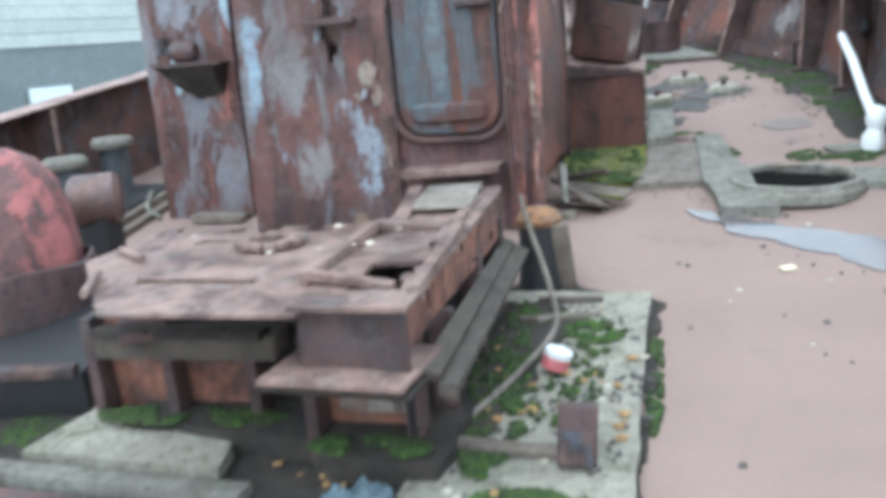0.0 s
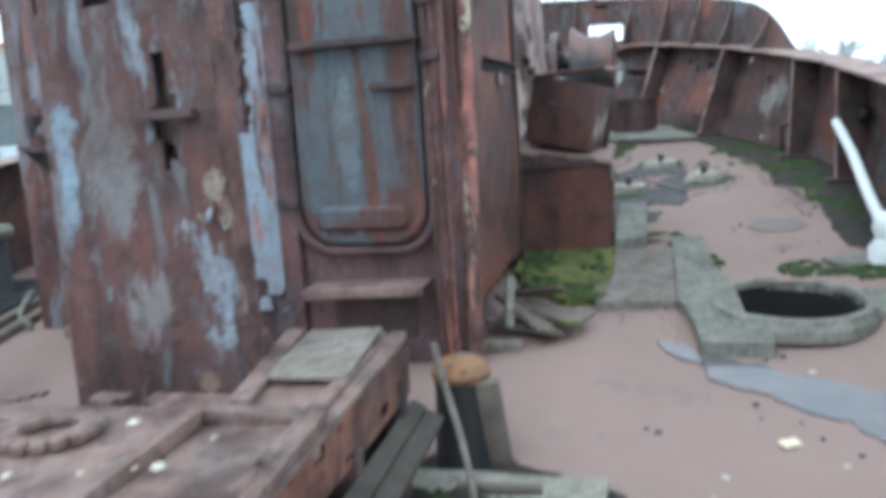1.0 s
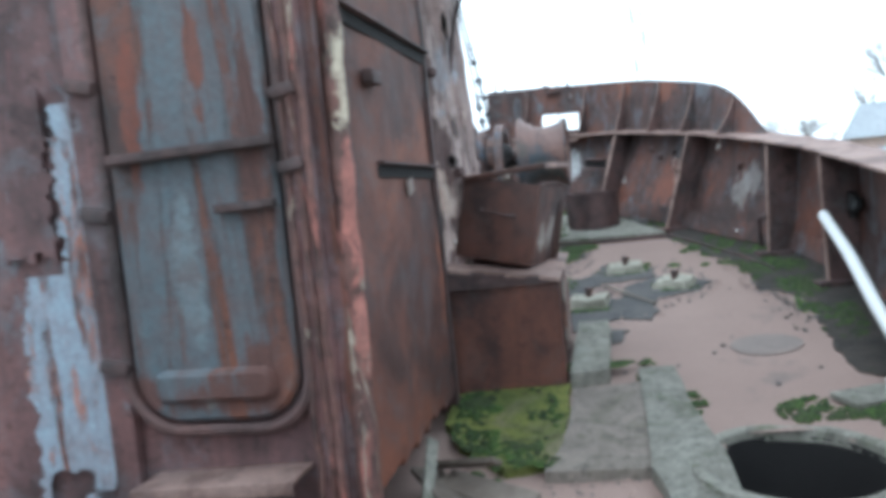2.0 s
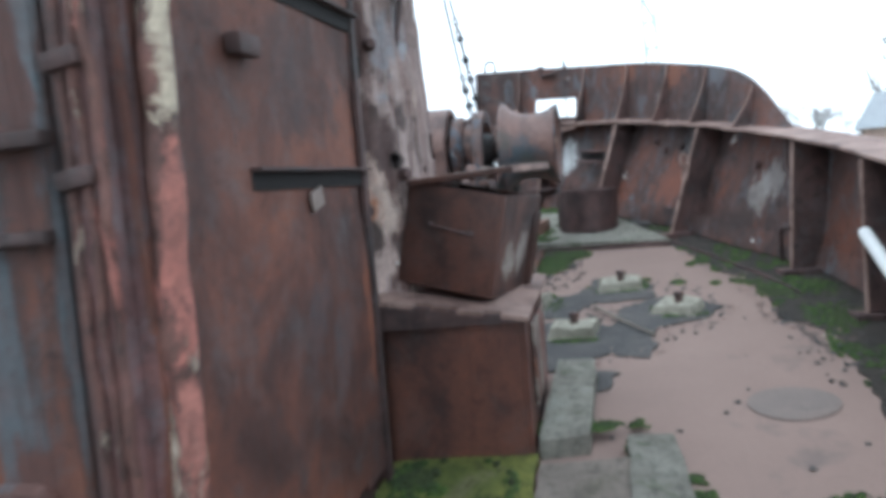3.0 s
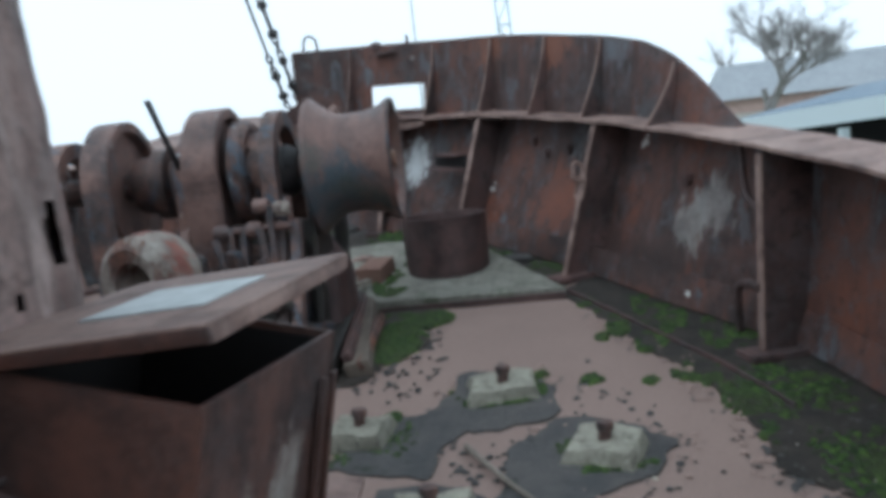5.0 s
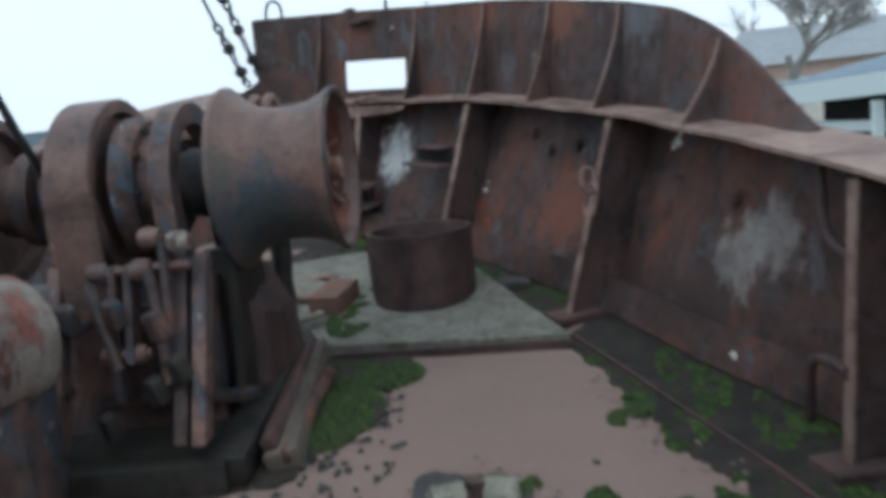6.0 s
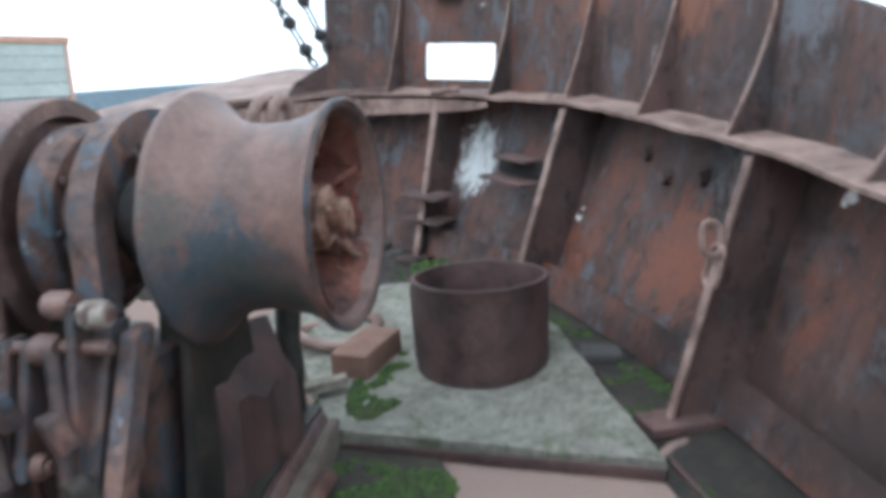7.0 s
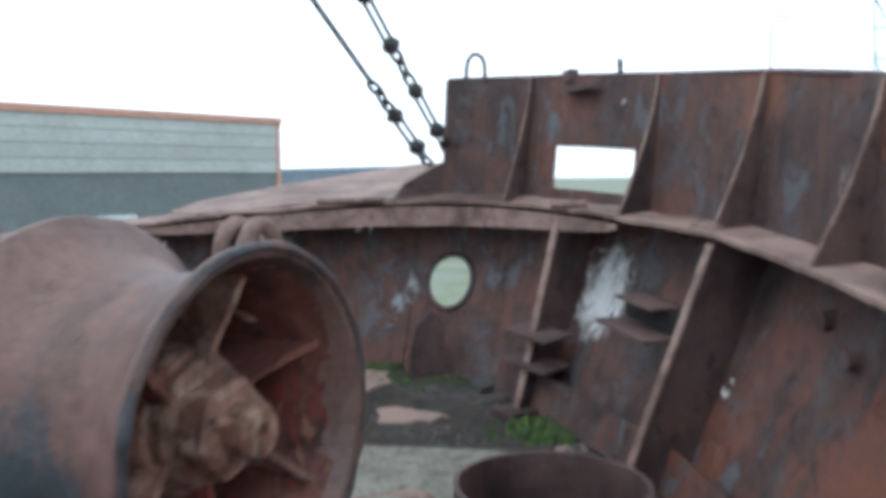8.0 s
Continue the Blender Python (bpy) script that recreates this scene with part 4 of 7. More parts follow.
# side plate straps
for z, y0, y1 in ((1.99, 5.5, 6.44), (2.56, 5.1, 6.43)):
    strap = part("strap", block((0.05, y1 - y0, 0.012), turned(HX + 0.035, (y0 + y1) / 2, z + 0.05, -1.0, 0, -1), 0.003), M_RIB, house, "angle bar on the side plate")
    # flange in near black, darker than its strap
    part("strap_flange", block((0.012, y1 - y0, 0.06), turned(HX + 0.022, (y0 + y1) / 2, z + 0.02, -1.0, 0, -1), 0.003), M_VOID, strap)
part("lug", block((0.05, 0.13, 0.06), turned(HX + 0.04, 5.48, 2.38), 0.012), M_RIB, house)
part("edge_strip", block((0.02, 0.05, 2.9), turned(HX + 0.035, 6.425000000000001, 2.15), 0.004), M_RIB, house)


def rounded(x0, x1, z0_, z1_, r, y, n=8):
    """The outline of a plate with rounded corners, in the plane y."""
    out = []
    for cx_, cz_, a0 in ((x1 - r, z0_ + r, -90), (x1 - r, z1_ - r, 0), (x0 + r, z1_ - r, 90), (x0 + r, z0_ + r, 180)):
        for i in range(n + 1):
            a = radians(a0 + 90 * i / n)
            out.append(Vector((cx_ + r * math.cos(a), y, cz_ + r * math.sin(a))))
    return out


def rounded_plate(x0, x1, z0_, z1_, r, y0, y1, ease=0.015):
    bm = bmesh.new()
    rows = [rounded(x0, x1, z0_, z1_, r, y0), rounded(x0, x1, z0_, z1_, r, y1 + ease), rounded(x0 + ease, x1 - ease, z0_ + ease, z1_ - ease, max(r - ease, 0.01), y1)]
    vs = [[bm.verts.new(p) for p in row] for row in rows]
    m_ = len(vs[0])
    for a, b in zip(vs, vs[1:]):
        for i in range(m_):
            bm.faces.new((a[i], a[(i + 1) % m_], b[(i + 1) % m_], b[i]))
    bm.faces.new(vs[-1])
    bm.faces.new(vs[0][::-1])
    return bm


door = part("door", rounded_plate(-1.63, -1.01, 1.19, 3.1, 0.17, HY, HY - 0.055), M_DOOR, house, "closed weathertight door with worn grey-blue paint and rust runs")
part("door_frame", pipe(rounded(-1.665, -0.975, 1.155, 3.14, 0.19, HY - 0.03) + rounded(-1.665, -0.975, 1.155, 3.14, 0.19, HY - 0.03)[:1], 0.022, 8, cap=False), M_RIB, door)
part("door_step_panel", rounded_plate(-1.55, -1.09, 1.26, 1.38, 0.05, HY - 0.05, HY - 0.085, 0.02), M_DOOR, door)
part("door_bar", block((0.62, 0.05, 0.035), turned(-1.3, HY - 0.085, 2.135, 0, -1, 0), 0.008), M_RIB, door)
part("door_bar", block((0.22, 0.04, 0.03), turned(-1.12, HY - 0.08, 1.93, 0, -1, 0), 0.008), M_RIB, door)
for z in (1.4, 1.95, 2.4):
    part("door_dog", block((0.11, 0.06, 0.05), turned(-1.70, HY - 0.05, z, 0, 12, 0), 0.014), M_RIB, door)
for z in (2.05, 2.3):
    part("door_dog", block((0.09, 0.06, 0.045), turned(-0.95, HY - 0.05, z, 0, -10, 0), 0.014), M_RIB, door)
step = part("doorstep", block((0.60, 0.2, 0.016), turned(-1.31, HY - 0.1, 1.0, 0, -2, 0), 0.004), M_CAP, house, "narrow steel doorstep ledge")
part("step_lip", block((0.60, 0.012, 0.045), turned(-1.31, HY - 0.2, 0.985, 0, -2, 0), 0.003), M_CAP, step)
# Dark brown plate painted in for the shadow below the doorstep.
part("kick_plate", rounded_plate(-1.52, -1.1, 0.72, 0.93, 0.02, HY, HY - 0.02, 0.006), M_RIB, house)
# torn blue-grey panel beside the door
def torn(u, v):
    """Where the blue-grey panel is left: a broad lower sheet and a narrow strip above it."""
    x, z = -2.12 + 0.44 * u, 0.86 + 1.5 * v
    rag = 0.035 * noise.noise(Vector((v * 22, 1 if u > 0.6 else 4, 3))) + 0.025 * noise.noise(Vector((v * 60, u * 6, 9)))
    right = -1.735 + 0.05 * noise.noise(Vector((v * 5, 2, 2))) + rag
    left = (-1.865 if z > 1.75 else -2.085 + 0.25 * max(z - 1.55, 0)) + rag
    return left < x < right and not (z < 1.02 and noise.noise(Vector((u * 5, v * 9, 2))) > 0.12)


part("wall_patch", sheet(flat((-2.13, HY - 0.03, 1.78), (-1.885, HY - 0.03, 1.78), (-1.88, HY - 0.03, 2.42), (-2.13, HY - 0.03, 2.42)), 14, 34, 0.014, dent=0.014, seed=17, keep=lambda u, v: u < 0.92 + 0.12 * noise.noise(Vector((v * 9, 5, 1))) and v > 0.05 + 0.08 * noise.noise(Vector((u * 7, 1, 3)))), M_HOUSE, house, "rusted doubler plate on the wall")
bm = sheet(flat((-2.12, HY - 0.032, 0.86), (-1.68, HY - 0.036, 0.86), (-1.68, HY - 0.03, 2.36), (-2.12, HY - 0.028, 2.36)), 44, 130, 0.006, keep=torn, dent=0.012, seed=3)
part("torn_panel", bm, steel("flaking_blue_grey_paint", (0.07, 0.035, 0.03), (0.15, 0.07, 0.055), (0.30, 0.11, 0.07), (0.27, 0.34, 0.40), 0.72, (0.42, 0.16, 0.10), 0.3, scale=6, upright=0.35, flake=2.5), house, "torn flaking blue-grey panel")


# ---- tapered mast behind the house ----
mx, my = -1.12, 7.12
mast = thing("mast", (mx, my, deck_z(mx, my)), "thick tapered mast with peeling pinkish paint and rust holes", "mast")
own = bmesh.new()
rows = []
RUST_HOLES = [(-66, 2.46, 9, 0.10), (-61, 1.93, 4, 0.07), (-38, 2.07, 2.6, 0.028), (-78, 1.9, 5, 0.09)]
for i in range(173):
    z = deck_z(mx, my) - 0.05 + i * 0.03
    r = 0.455 - 0.035 * (i * 0.03)
    row = []
    for k in range(180):
        a = 2 * math.pi * k / 180
        d = 0.012 * noise.noise(Vector((math.cos(a) * 3, math.sin(a) * 3, z * 1.2))) + 0.013 * noise.noise(Vector((math.cos(a) * 10, math.sin(a) * 10, z * 0.7))) + 0.007 * noise.noise(Vector((math.cos(a) * 9, math.sin(a) * 9, z * 13)))
        row.append(own.verts.new((mx + (r + d) * math.cos(a), my + (r + d) * math.sin(a), z)))
    rows.append(row)
for i in range(172):
    for k in range(180):
        a, z = (k + 0.5) * 2 - 360, rows[i][k].co.z + 0.015
        eaten = noise.noise(Vector((a * 0.09, z * 4.2, 7.7))) > 0.62
        rim_ = 0.5 * noise.noise(Vector((a * 0.3, z * 11, 1.7)))
        if eaten or any(math.hypot((a - ha) / da, (z - hz_) / dz) < 1 + rim_ for ha, hz_, da, dz in RUST_HOLES):
            continue
        own.faces.new((rows[i][k], rows[i][(k + 1) % 180], rows[i + 1][(k + 1) % 180], rows[i + 1][k]))
for v in [v for v in own.verts if not v.link_faces]:
    own.verts.remove(v)
part("trunk", own, M_MAST, mast)
# Added black cylinder: paints the dark seen through the rust holes.
part("core", lathe([(-0.02, 0.40), (5.0, 0.23)], Matrix.Translation((mx, my, deck_z(mx, my))) @ pose(0, 0, 0, 0, -90, 0), 32), M_VOID, mast)
for z, a in ((1.86, -60), (2.35, -75), (2.0, -35), (2.55, -50), (1.75, -95)):
    r = 0.455 - 0.035 * (z - 0.85)
    q = (mx + r * math.cos(radians(a)), my + r * math.sin(radians(a)), z)
    part("knob", lathe([(-0.02, 0.03), (0.03, 0.028), (0.045, 0.02), (0.05, 0.0)], Matrix.Translation(q) @ pose(0, 0, 0, 0, 0, a), 12), M_RIB, mast)


arm = part("lamp_arm", pipe(curve_points([(-0.78, 6.95, 2.55), (-0.72, 6.95, 2.86), (-0.64, 6.95, 2.98), (-0.52, 6.95, 2.99)]), 0.012, 8), M_RIB, mast)
part("lamp_head", lathe([(-0.02, 0.012), (0.0, 0.03), (0.06, 0.045), (0.07, 0.0)], turned(-0.5, 6.95, 2.99, 0, 90, 0), 12), M_BLACK, arm)

# ---- steel locker and the open box on it ----
lx0, lx1, ly0, ly1 = -0.86, -0.26, 6.62, 7.5
locker = thing("locker", ((lx0 + lx1) / 2, (ly0 + ly1) / 2, deck_z(lx1, ly0)), "low rusty orange-brown steel locker on the deck", "locker")
own = bmesh.new()
zl = lambda x, y: deck_z(x, y) - 0.03
hexa(own, [(lx0, ly0, zl(lx0, ly0)), (lx1, ly0, zl(lx1, ly0)), (lx1 - 0.03, ly1, zl(lx1, ly1)), (lx0, ly1, zl(lx0, ly1))], [(lx0, ly0 + 0.03, 1.42), (lx1, ly0, 1.405), (lx1 - 0.03, ly1, 1.43), (lx0, ly1, 1.5)])
bmesh.ops.bevel(own, geom=own.edges[:], offset=0.02, segments=2, affect="EDGES")
part("body", own, M_LOCKER, locker)
part("top_plate", sheet(flat((lx0 - 0.02, ly0 - 0.02, 1.50), (lx1 + 0.02, ly0 - 0.03, 1.412), (lx1, ly1 + 0.02, 1.445), (lx0 - 0.02, ly1, 1.53)), 18, 18, 0.018, keep=lambda u, v: v > 0.06 or noise.noise(Vector((u * 7, 0, 5))) > -0.15, dent=0.012), M_CAP, locker, "dusty pale top plate with a ragged edge")
part("front_flange", sheet(flat((lx0, ly0 - 0.012, 1.37), (lx1, ly0 - 0.016, 1.385), (lx1, ly0 - 0.016, 1.405), (lx0, ly0 - 0.012, 1.49)), 16, 3, 0.012, dent=0.008), M_RIB, locker)
part("side_panel", block((0.015, 0.5, 0.35), turned(lx1 - 0.002, 7.05, 1.17, 0, 0, 2), 0.004), M_PALE, locker, "pale flaked side panel")

box_m = turned(-0.575, 7.06, 1.49, -3, 12, -9)
toolbox = thing("steel_box", box_m.translation, "rusty brown steel box with its lid propped open", "steel box")


def local_box(size, x, y, z, bevel=0.004, m=None):
    return block(size, (m or box_m) @ turned(x, y, z), bevel)


bw, bd, bh = 0.43, 0.55, 0.43
M_BOX_SIDE = steel("box_side_steel", (0.038, 0.020, 0.017), (0.088, 0.042, 0.033), (0.15, 0.066, 0.046), streak=0.3, scale=4.0, mottle=0.3,
                   spots=[(box_m @ Vector((bw / 2, -0.12, 0.16)) - box_m.translation, 0.14, (0.36, 0.33, 0.29), 1.0), (box_m @ Vector((bw / 2, 0.06, 0.2)) - box_m.translation, 0.12, (0.33, 0.30, 0.27), 1.3)])
part("front", bumpy(local_box((bw, 0.012, bh), 0, -bd / 2, bh / 2), 0.003, 5), M_BOX, toolbox)
part("back", local_box((bw, 0.012, bh), 0, bd / 2, bh / 2), M_BOX, toolbox)
part("side", local_box((0.012, bd - 0.014, bh), bw / 2 - 0.007, 0, bh / 2), M_BOX_SIDE, toolbox, "side with a worn pale patch")
part("side", local_box((0.012, bd - 0.014, bh), -bw / 2 + 0.007, 0, bh / 2), M_BOX, toolbox)
# Bottom, inner sheets and lid sheet paint the box's inner shade near black.
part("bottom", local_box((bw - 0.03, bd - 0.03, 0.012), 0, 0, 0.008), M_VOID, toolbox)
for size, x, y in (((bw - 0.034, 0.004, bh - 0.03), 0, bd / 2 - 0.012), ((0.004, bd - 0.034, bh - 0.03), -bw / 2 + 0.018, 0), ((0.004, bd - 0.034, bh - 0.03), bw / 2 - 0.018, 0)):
    part("lining", local_box(size, x, y, bh / 2, 0.001), M_VOID, toolbox, "near-black sheet that paints the shade inside the box")
lid_m = box_m @ turned(-bw / 2, 0, bh + 0.014, 3, -15.5, 0)
lid = part("lid", local_box((bw + 0.04, bd + 0.06, 0.014), bw / 2 + 0.005, 0, 0.0, 0.004, lid_m), M_CAP, toolbox, "pale dusty lid standing half open")
part("lid_rim", local_box((bw + 0.04, 0.014, 0.024), bw / 2 + 0.005, -bd / 2 - 0.024, -0.009, 0.003, lid_m), M_BOX, lid)
part("lid_rim", local_box((0.014, bd + 0.04, 0.024), bw + 0.018, 0, -0.012, 0.003, lid_m), M_CAP, lid)
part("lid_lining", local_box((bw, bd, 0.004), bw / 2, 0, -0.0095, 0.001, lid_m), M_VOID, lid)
part("lid_patch", bumpy(local_box((0.22, 0.24, 0.004), bw / 2 + 0.04, -0.02, 0.009, 0.001, lid_m), 0.001, 9), plain("pale_blue_grey_paint", (0.45, 0.48, 0.48), 0.5, vary=0.6), lid, "pale worn paint patch")
part("handle", pipe(curve_points([box_m @ Vector(p) for p in ((-0.09, -bd / 2, 0.27), (-0.09, -bd / 2 - 0.035, 0.265), (-0.03, -bd / 2 - 0.045, 0.26), (0.05, -bd / 2 - 0.045, 0.255), (0.09, -bd / 2 - 0.035, 0.255), (0.09, -bd / 2, 0.255))], 4), 0.007, 8), M_RIB, toolbox)
for y in (0.2, 0.25):
    part("hasp", local_box((0.014, 0.022, 0.34), bw / 2 + 0.012, y, bh / 2 - 0.03), M_BOX, toolbox)


# ---- anchor windlass ----
WY, WZ = 9.93, 2.13
windlass = thing("windlass", (-1.5, WY, deck_z(-1.5, WY)), "old rusted anchor windlass with a warping drum and brake wheels", "windlass")


def on_axis(x):
    return turned(x, WY, WZ)


PROFILE = [(-0.772, 0.318), (-0.788, 0.326), (-0.79, 0.336), (-0.782, 0.341), (-0.768, 0.341), (-0.756, 0.33), (-0.735, 0.305), (-0.70, 0.276), (-0.65, 0.254), (-0.585, 0.246), (-0.52, 0.25), (-0.465, 0.262), (-0.43, 0.276), (-0.408, 0.289),
           (-0.398, 0.297), (-0.392, 0.302), (-0.382, 0.303), (-0.374, 0.299), (-0.372, 0.290), (-0.376, 0.281), (-0.395, 0.272), (-0.46, 0.25), (-0.68, 0.235), (-0.70, 0.0)]
drum = part("warping_drum", lathe(PROFILE, turned(0, WY, WZ), 96), M_WARP, windlass, "smooth brown warping drum with worn blue-black paint")
for v in drum.data.vertices:
    v.co += 0.003 * noise.noise_vector(v.co * 4) + 0.0018 * noise.noise_vector(v.co * 34)
part("drum_back", lathe([(-0.788, 0.32), (-0.80, 0.05)], turned(0, WY, WZ), 48), M_GEAR, drum)
part("rim_bead", bumpy(pipe([Vector((-0.375, WY + 0.296 * math.cos(2 * math.pi * i / 72), WZ + 0.296 * math.sin(2 * math.pi * i / 72))) for i in range(73)], 0.009, 8, cap=False), 0.003, 30), M_GEAR, drum, "pitted dark rim")
part("drum_lining", bumpy(lathe([(-0.405, 0.268), (-0.43, 0.258), (-0.47, 0.243), (-0.56, 0.238), (-0.655, 0.232), (-0.67, 0.2), (-0.672, 0.02)], turned(0, WY, WZ), 60), 0.005, 16), M_PRIMER, drum, "flaking red primer inside the drum")
for i in range(6):
    m = on_axis(0) @ pose(0, 0, 0, -6 - 60 * i, 0, 0)
    own = bmesh.new()
    hexa(own, [(-0.67, -0.010, 0.07), (-0.50, -0.008, 0.07), (-0.50, 0.008, 0.07), (-0.67, 0.010, 0.07)], [(-0.67, -0.010, 0.236), (-0.425, -0.007, 0.252), (-0.425, 0.007, 0.252), (-0.67, 0.010, 0.236)])
    bmesh.ops.subdivide_edges(own, edges=own.edges[:], cuts=5, use_grid_fill=True)
    bumpy(own, 0.010, 15, 3.0 * i)
    bmesh.ops.transform(own, matrix=m, verts=own.verts)
    part("web", own, M_PRIMER if i % 2 else M_HUB, drum)
part("hub", bumpy(lathe([(-0.68, 0.135), (-0.56, 0.132), (-0.528, 0.128), (-0.515, 0.118), (-0.512, 0.0)], turned(0, WY, WZ), 48), 0.005, 14), M_HUB, drum, "thick hub with flaking cream and red paint")
part("hub_ring", bumpy(lathe([(-0.515, 0.108), (-0.494, 0.106), (-0.488, 0.098), (-0.488, 0.06)], turned(0, WY, WZ), 40), 0.004, 20), M_HUB, drum)
part("hex_nut", bumpy(lathe([(-0.49, 0.0), (-0.49, 0.086), (-0.435, 0.086), (-0.424, 0.074), (-0.424, 0.0)], on_axis(0) @ pose(0, 0, 0, 14, 0, 0), 6), 0.003, 12), M_HUB, drum, "big hexagonal nut")
part("split_pin", bumpy(pipe([(-0.418, WY - 0.07, WZ + 0.03), (-0.414, WY, WZ + 0.012), (-0.418, WY + 0.065, WZ - 0.02)], 0.009, 8), 0.004, 20), M_HUB, drum)
part("shaft_end", bumpy(lathe([(-0.43, 0.047), (-0.385, 0.047), (-0.377, 0.040), (-0.376, 0.016), (-0.386, 0.012), (-0.386, 0.0)], turned(0, WY, WZ), 28), 0.003, 22), M_SHAFT, drum, "shaft end with cream and red paint")
for i in range(9):
    a = 0.7 * i
    own = block((0.03 + 0.01 * math.sin(5 * i), 0.05, 0.006), on_axis(-0.55 - 0.03 * math.sin(3 * i)) @ pose(0, 0, 0, math.degrees(a), 0, 0) @ turned(0, 0, 0.205, 20 * math.sin(i), 25 * math.cos(2 * i), 12 * i), 0.001)
    part("rust_flake", bumpy(own, 0.01, 25), M_HUB if i % 3 else M_PRIMER, drum)
part("shaft", lathe([(-2.9, 0.0), (-2.9, 0.07), (-0.6, 0.07), (-0.6, 0.0)], turned(0, WY, WZ), 24), M_GEAR, windlass)


def wheel(x0, x1, r, label, rim=0.05, web_r=0.9, material=None):
    """A wheel with a wide rim and a recessed web."""
    own = lathe([(x0, r - rim), (x0, r - 0.006), (x0 + 0.006, r), (x1 - 0.006, r), (x1, r - 0.006), (x1, r - rim), (x1 - 0.045, r - rim - 0.012), (x1 - 0.05, 0.0), (x0 + 0.02, 0.0), (x0 + 0.02, r - rim)], turned(0, WY, WZ), 64)
    return part("brake_wheel", bumpy(own, 0.003, 5), material or M_DRUM, windlass, label)


big = wheel(-1.36, -1.19, 0.345, "wide brown brake wheel")
part("brake_lining", lathe([(-1.19, 0.2), (-1.16, 0.27), (-1.10, 0.272), (-1.08, 0.25), (-1.08, 0.21), (-1.02, 0.2), (-1.0, 0.17), (-1.0, 0.0)], turned(0, WY, WZ), 48), M_ARCH, big, "blue-black greasy brake hub")
for x0, x1, y, top, low, mat_ in ((-1.36, -1.19, WY - 0.35, 2.13, 1.42, M_DRUM), (-1.86, -1.72, WY - 0.34, 2.13, 1.5, M_GEAR)):
    part("brake_band", sheet(lambda u, v: Vector((x0 + (x1 - x0) * u + 0.01 * v, y + 0.05 * (1 - v) ** 2, low + (top - low) * v)), 6, 18, 0.016, dent=0.006), mat_, big, "brown brake band hanging from the wheel")
for i in range(10):
    a = radians(36 * i)
    part("bolt_head", lathe([(0, 0.014), (0.014, 0.014), (0.018, 0.0)], on_axis(-1.08) @ Matrix.Translation((0, 0.225 * math.cos(a), 0.225 * math.sin(a))), 6), M_GEAR, big)
wheel(-1.86, -1.72, 0.335, "second brown brake wheel")
wheel(-2.3, -2.2, 0.30, "far brake wheel", material=M_GEAR)
gear = part("gear", lathe([(-1.70, 0.0), (-1.70, 0.13), (-1.68, 0.14), (-1.60, 0.14), (-1.59, 0.18), (-1.52, 0.18), (-1.51, 0.12), (-1.40, 0.12), (-1.40, 0.0)], turned(0, WY, WZ), 40), M_GEAR, windlass, "dark greasy gear block")


def arch(x, w, r_out, r_in, label):
    """A bearing housing: an upside-down U that stands on the bed."""
    own = bmesh.new()
    n_ = 20
    prof = []
    for r in (r_out, r_in):
        row = [(-r, -0.62)] + [(-r * math.cos(math.pi * i / n_), r * math.sin(math.pi * i / n_)) for i in range(n_ + 1)] + [(r, -0.62)]
        prof.append(row)
    grid_ = [[own.verts.new((x + dx, WY + p[0], WZ + p[1])) for p in row] for dx in (-w / 2, w / 2) for row in prof]
    o0, i0, o1, i1 = grid_
    for i in range(len(o0) - 1):
        for a, b in ((o0, o1), (i1, i0), (i0, o0), (o1, i1)):
            own.faces.new((a[i], a[i + 1], b[i + 1], b[i]))
    for i in (0, -1):
        own.faces.new((o0[i], o1[i], i1[i], i0[i]))
    return part("bearing_arch", bumpy(own, 0.004, 6), M_ARCH, windlass, label)


arch(-0.955, 0.075, 0.305, 0.225, "bearing arch with flaking blue paint")
arch(-1.42, 0.07, 0.2, 0.11, "inner bearing arch")
arch(-2.05, 0.08, 0.26, 0.18, "far bearing arch")
# Black filling round the shaft paints the dark inside of the arch.
part("bearing_fill", bumpy(lathe([(-0.98, 0.0), (-0.98, 0.12), (-0.92, 0.13), (-0.87, 0.1), (-0.87, 0.0)], turned(0, WY, WZ), 28), 0.008, 9), M_CHAIN, windlass)
# slanted channel leg and its cheek plates
for x, y0, y1, z0_, z1_, mat_ in ((-0.86, 9.40, 9.66, 1.30, 1.90, M_ARCH), (-0.93, 9.42, 9.66, 1.30, 1.92, M_GEAR), (-1.40, 9.45, 9.68, 1.28, 1.9, M_DRUM)):
    own = bmesh.new()
    hexa(own, [(x - 0.025, y0 - 0.04, z0_), (x + 0.025, y0 - 0.04, z0_), (x + 0.025, y0 + 0.05, z0_), (x - 0.025, y0 + 0.05, z0_)], [(x - 0.025, y1 - 0.04, z1_), (x + 0.025, y1 - 0.04, z1_), (x + 0.025, y1 + 0.05, z1_), (x - 0.025, y1 + 0.05, z1_)])
    bmesh.ops.bevel(own, geom=own.edges[:], offset=0.006, segments=1, affect="EDGES")
    part("leg", bumpy(own, 0.003, 8), mat_, windlass)
# Pedestals are near black: the shadow below the drum is in their colour.
part("pedestal", bumpy(block((0.12, 0.3, 0.62), turned(-0.9, 10.02, 1.55, -6, 0, 0), 0.02), 0.01, 5), M_OIL_SHADE, windlass)
part("pedestal", bumpy(block((0.7, 0.5, 0.5), turned(-1.55, 10.02, 1.5, 0, 0, 0), 0.03), 0.012, 5), M_OIL_SHADE, windlass)
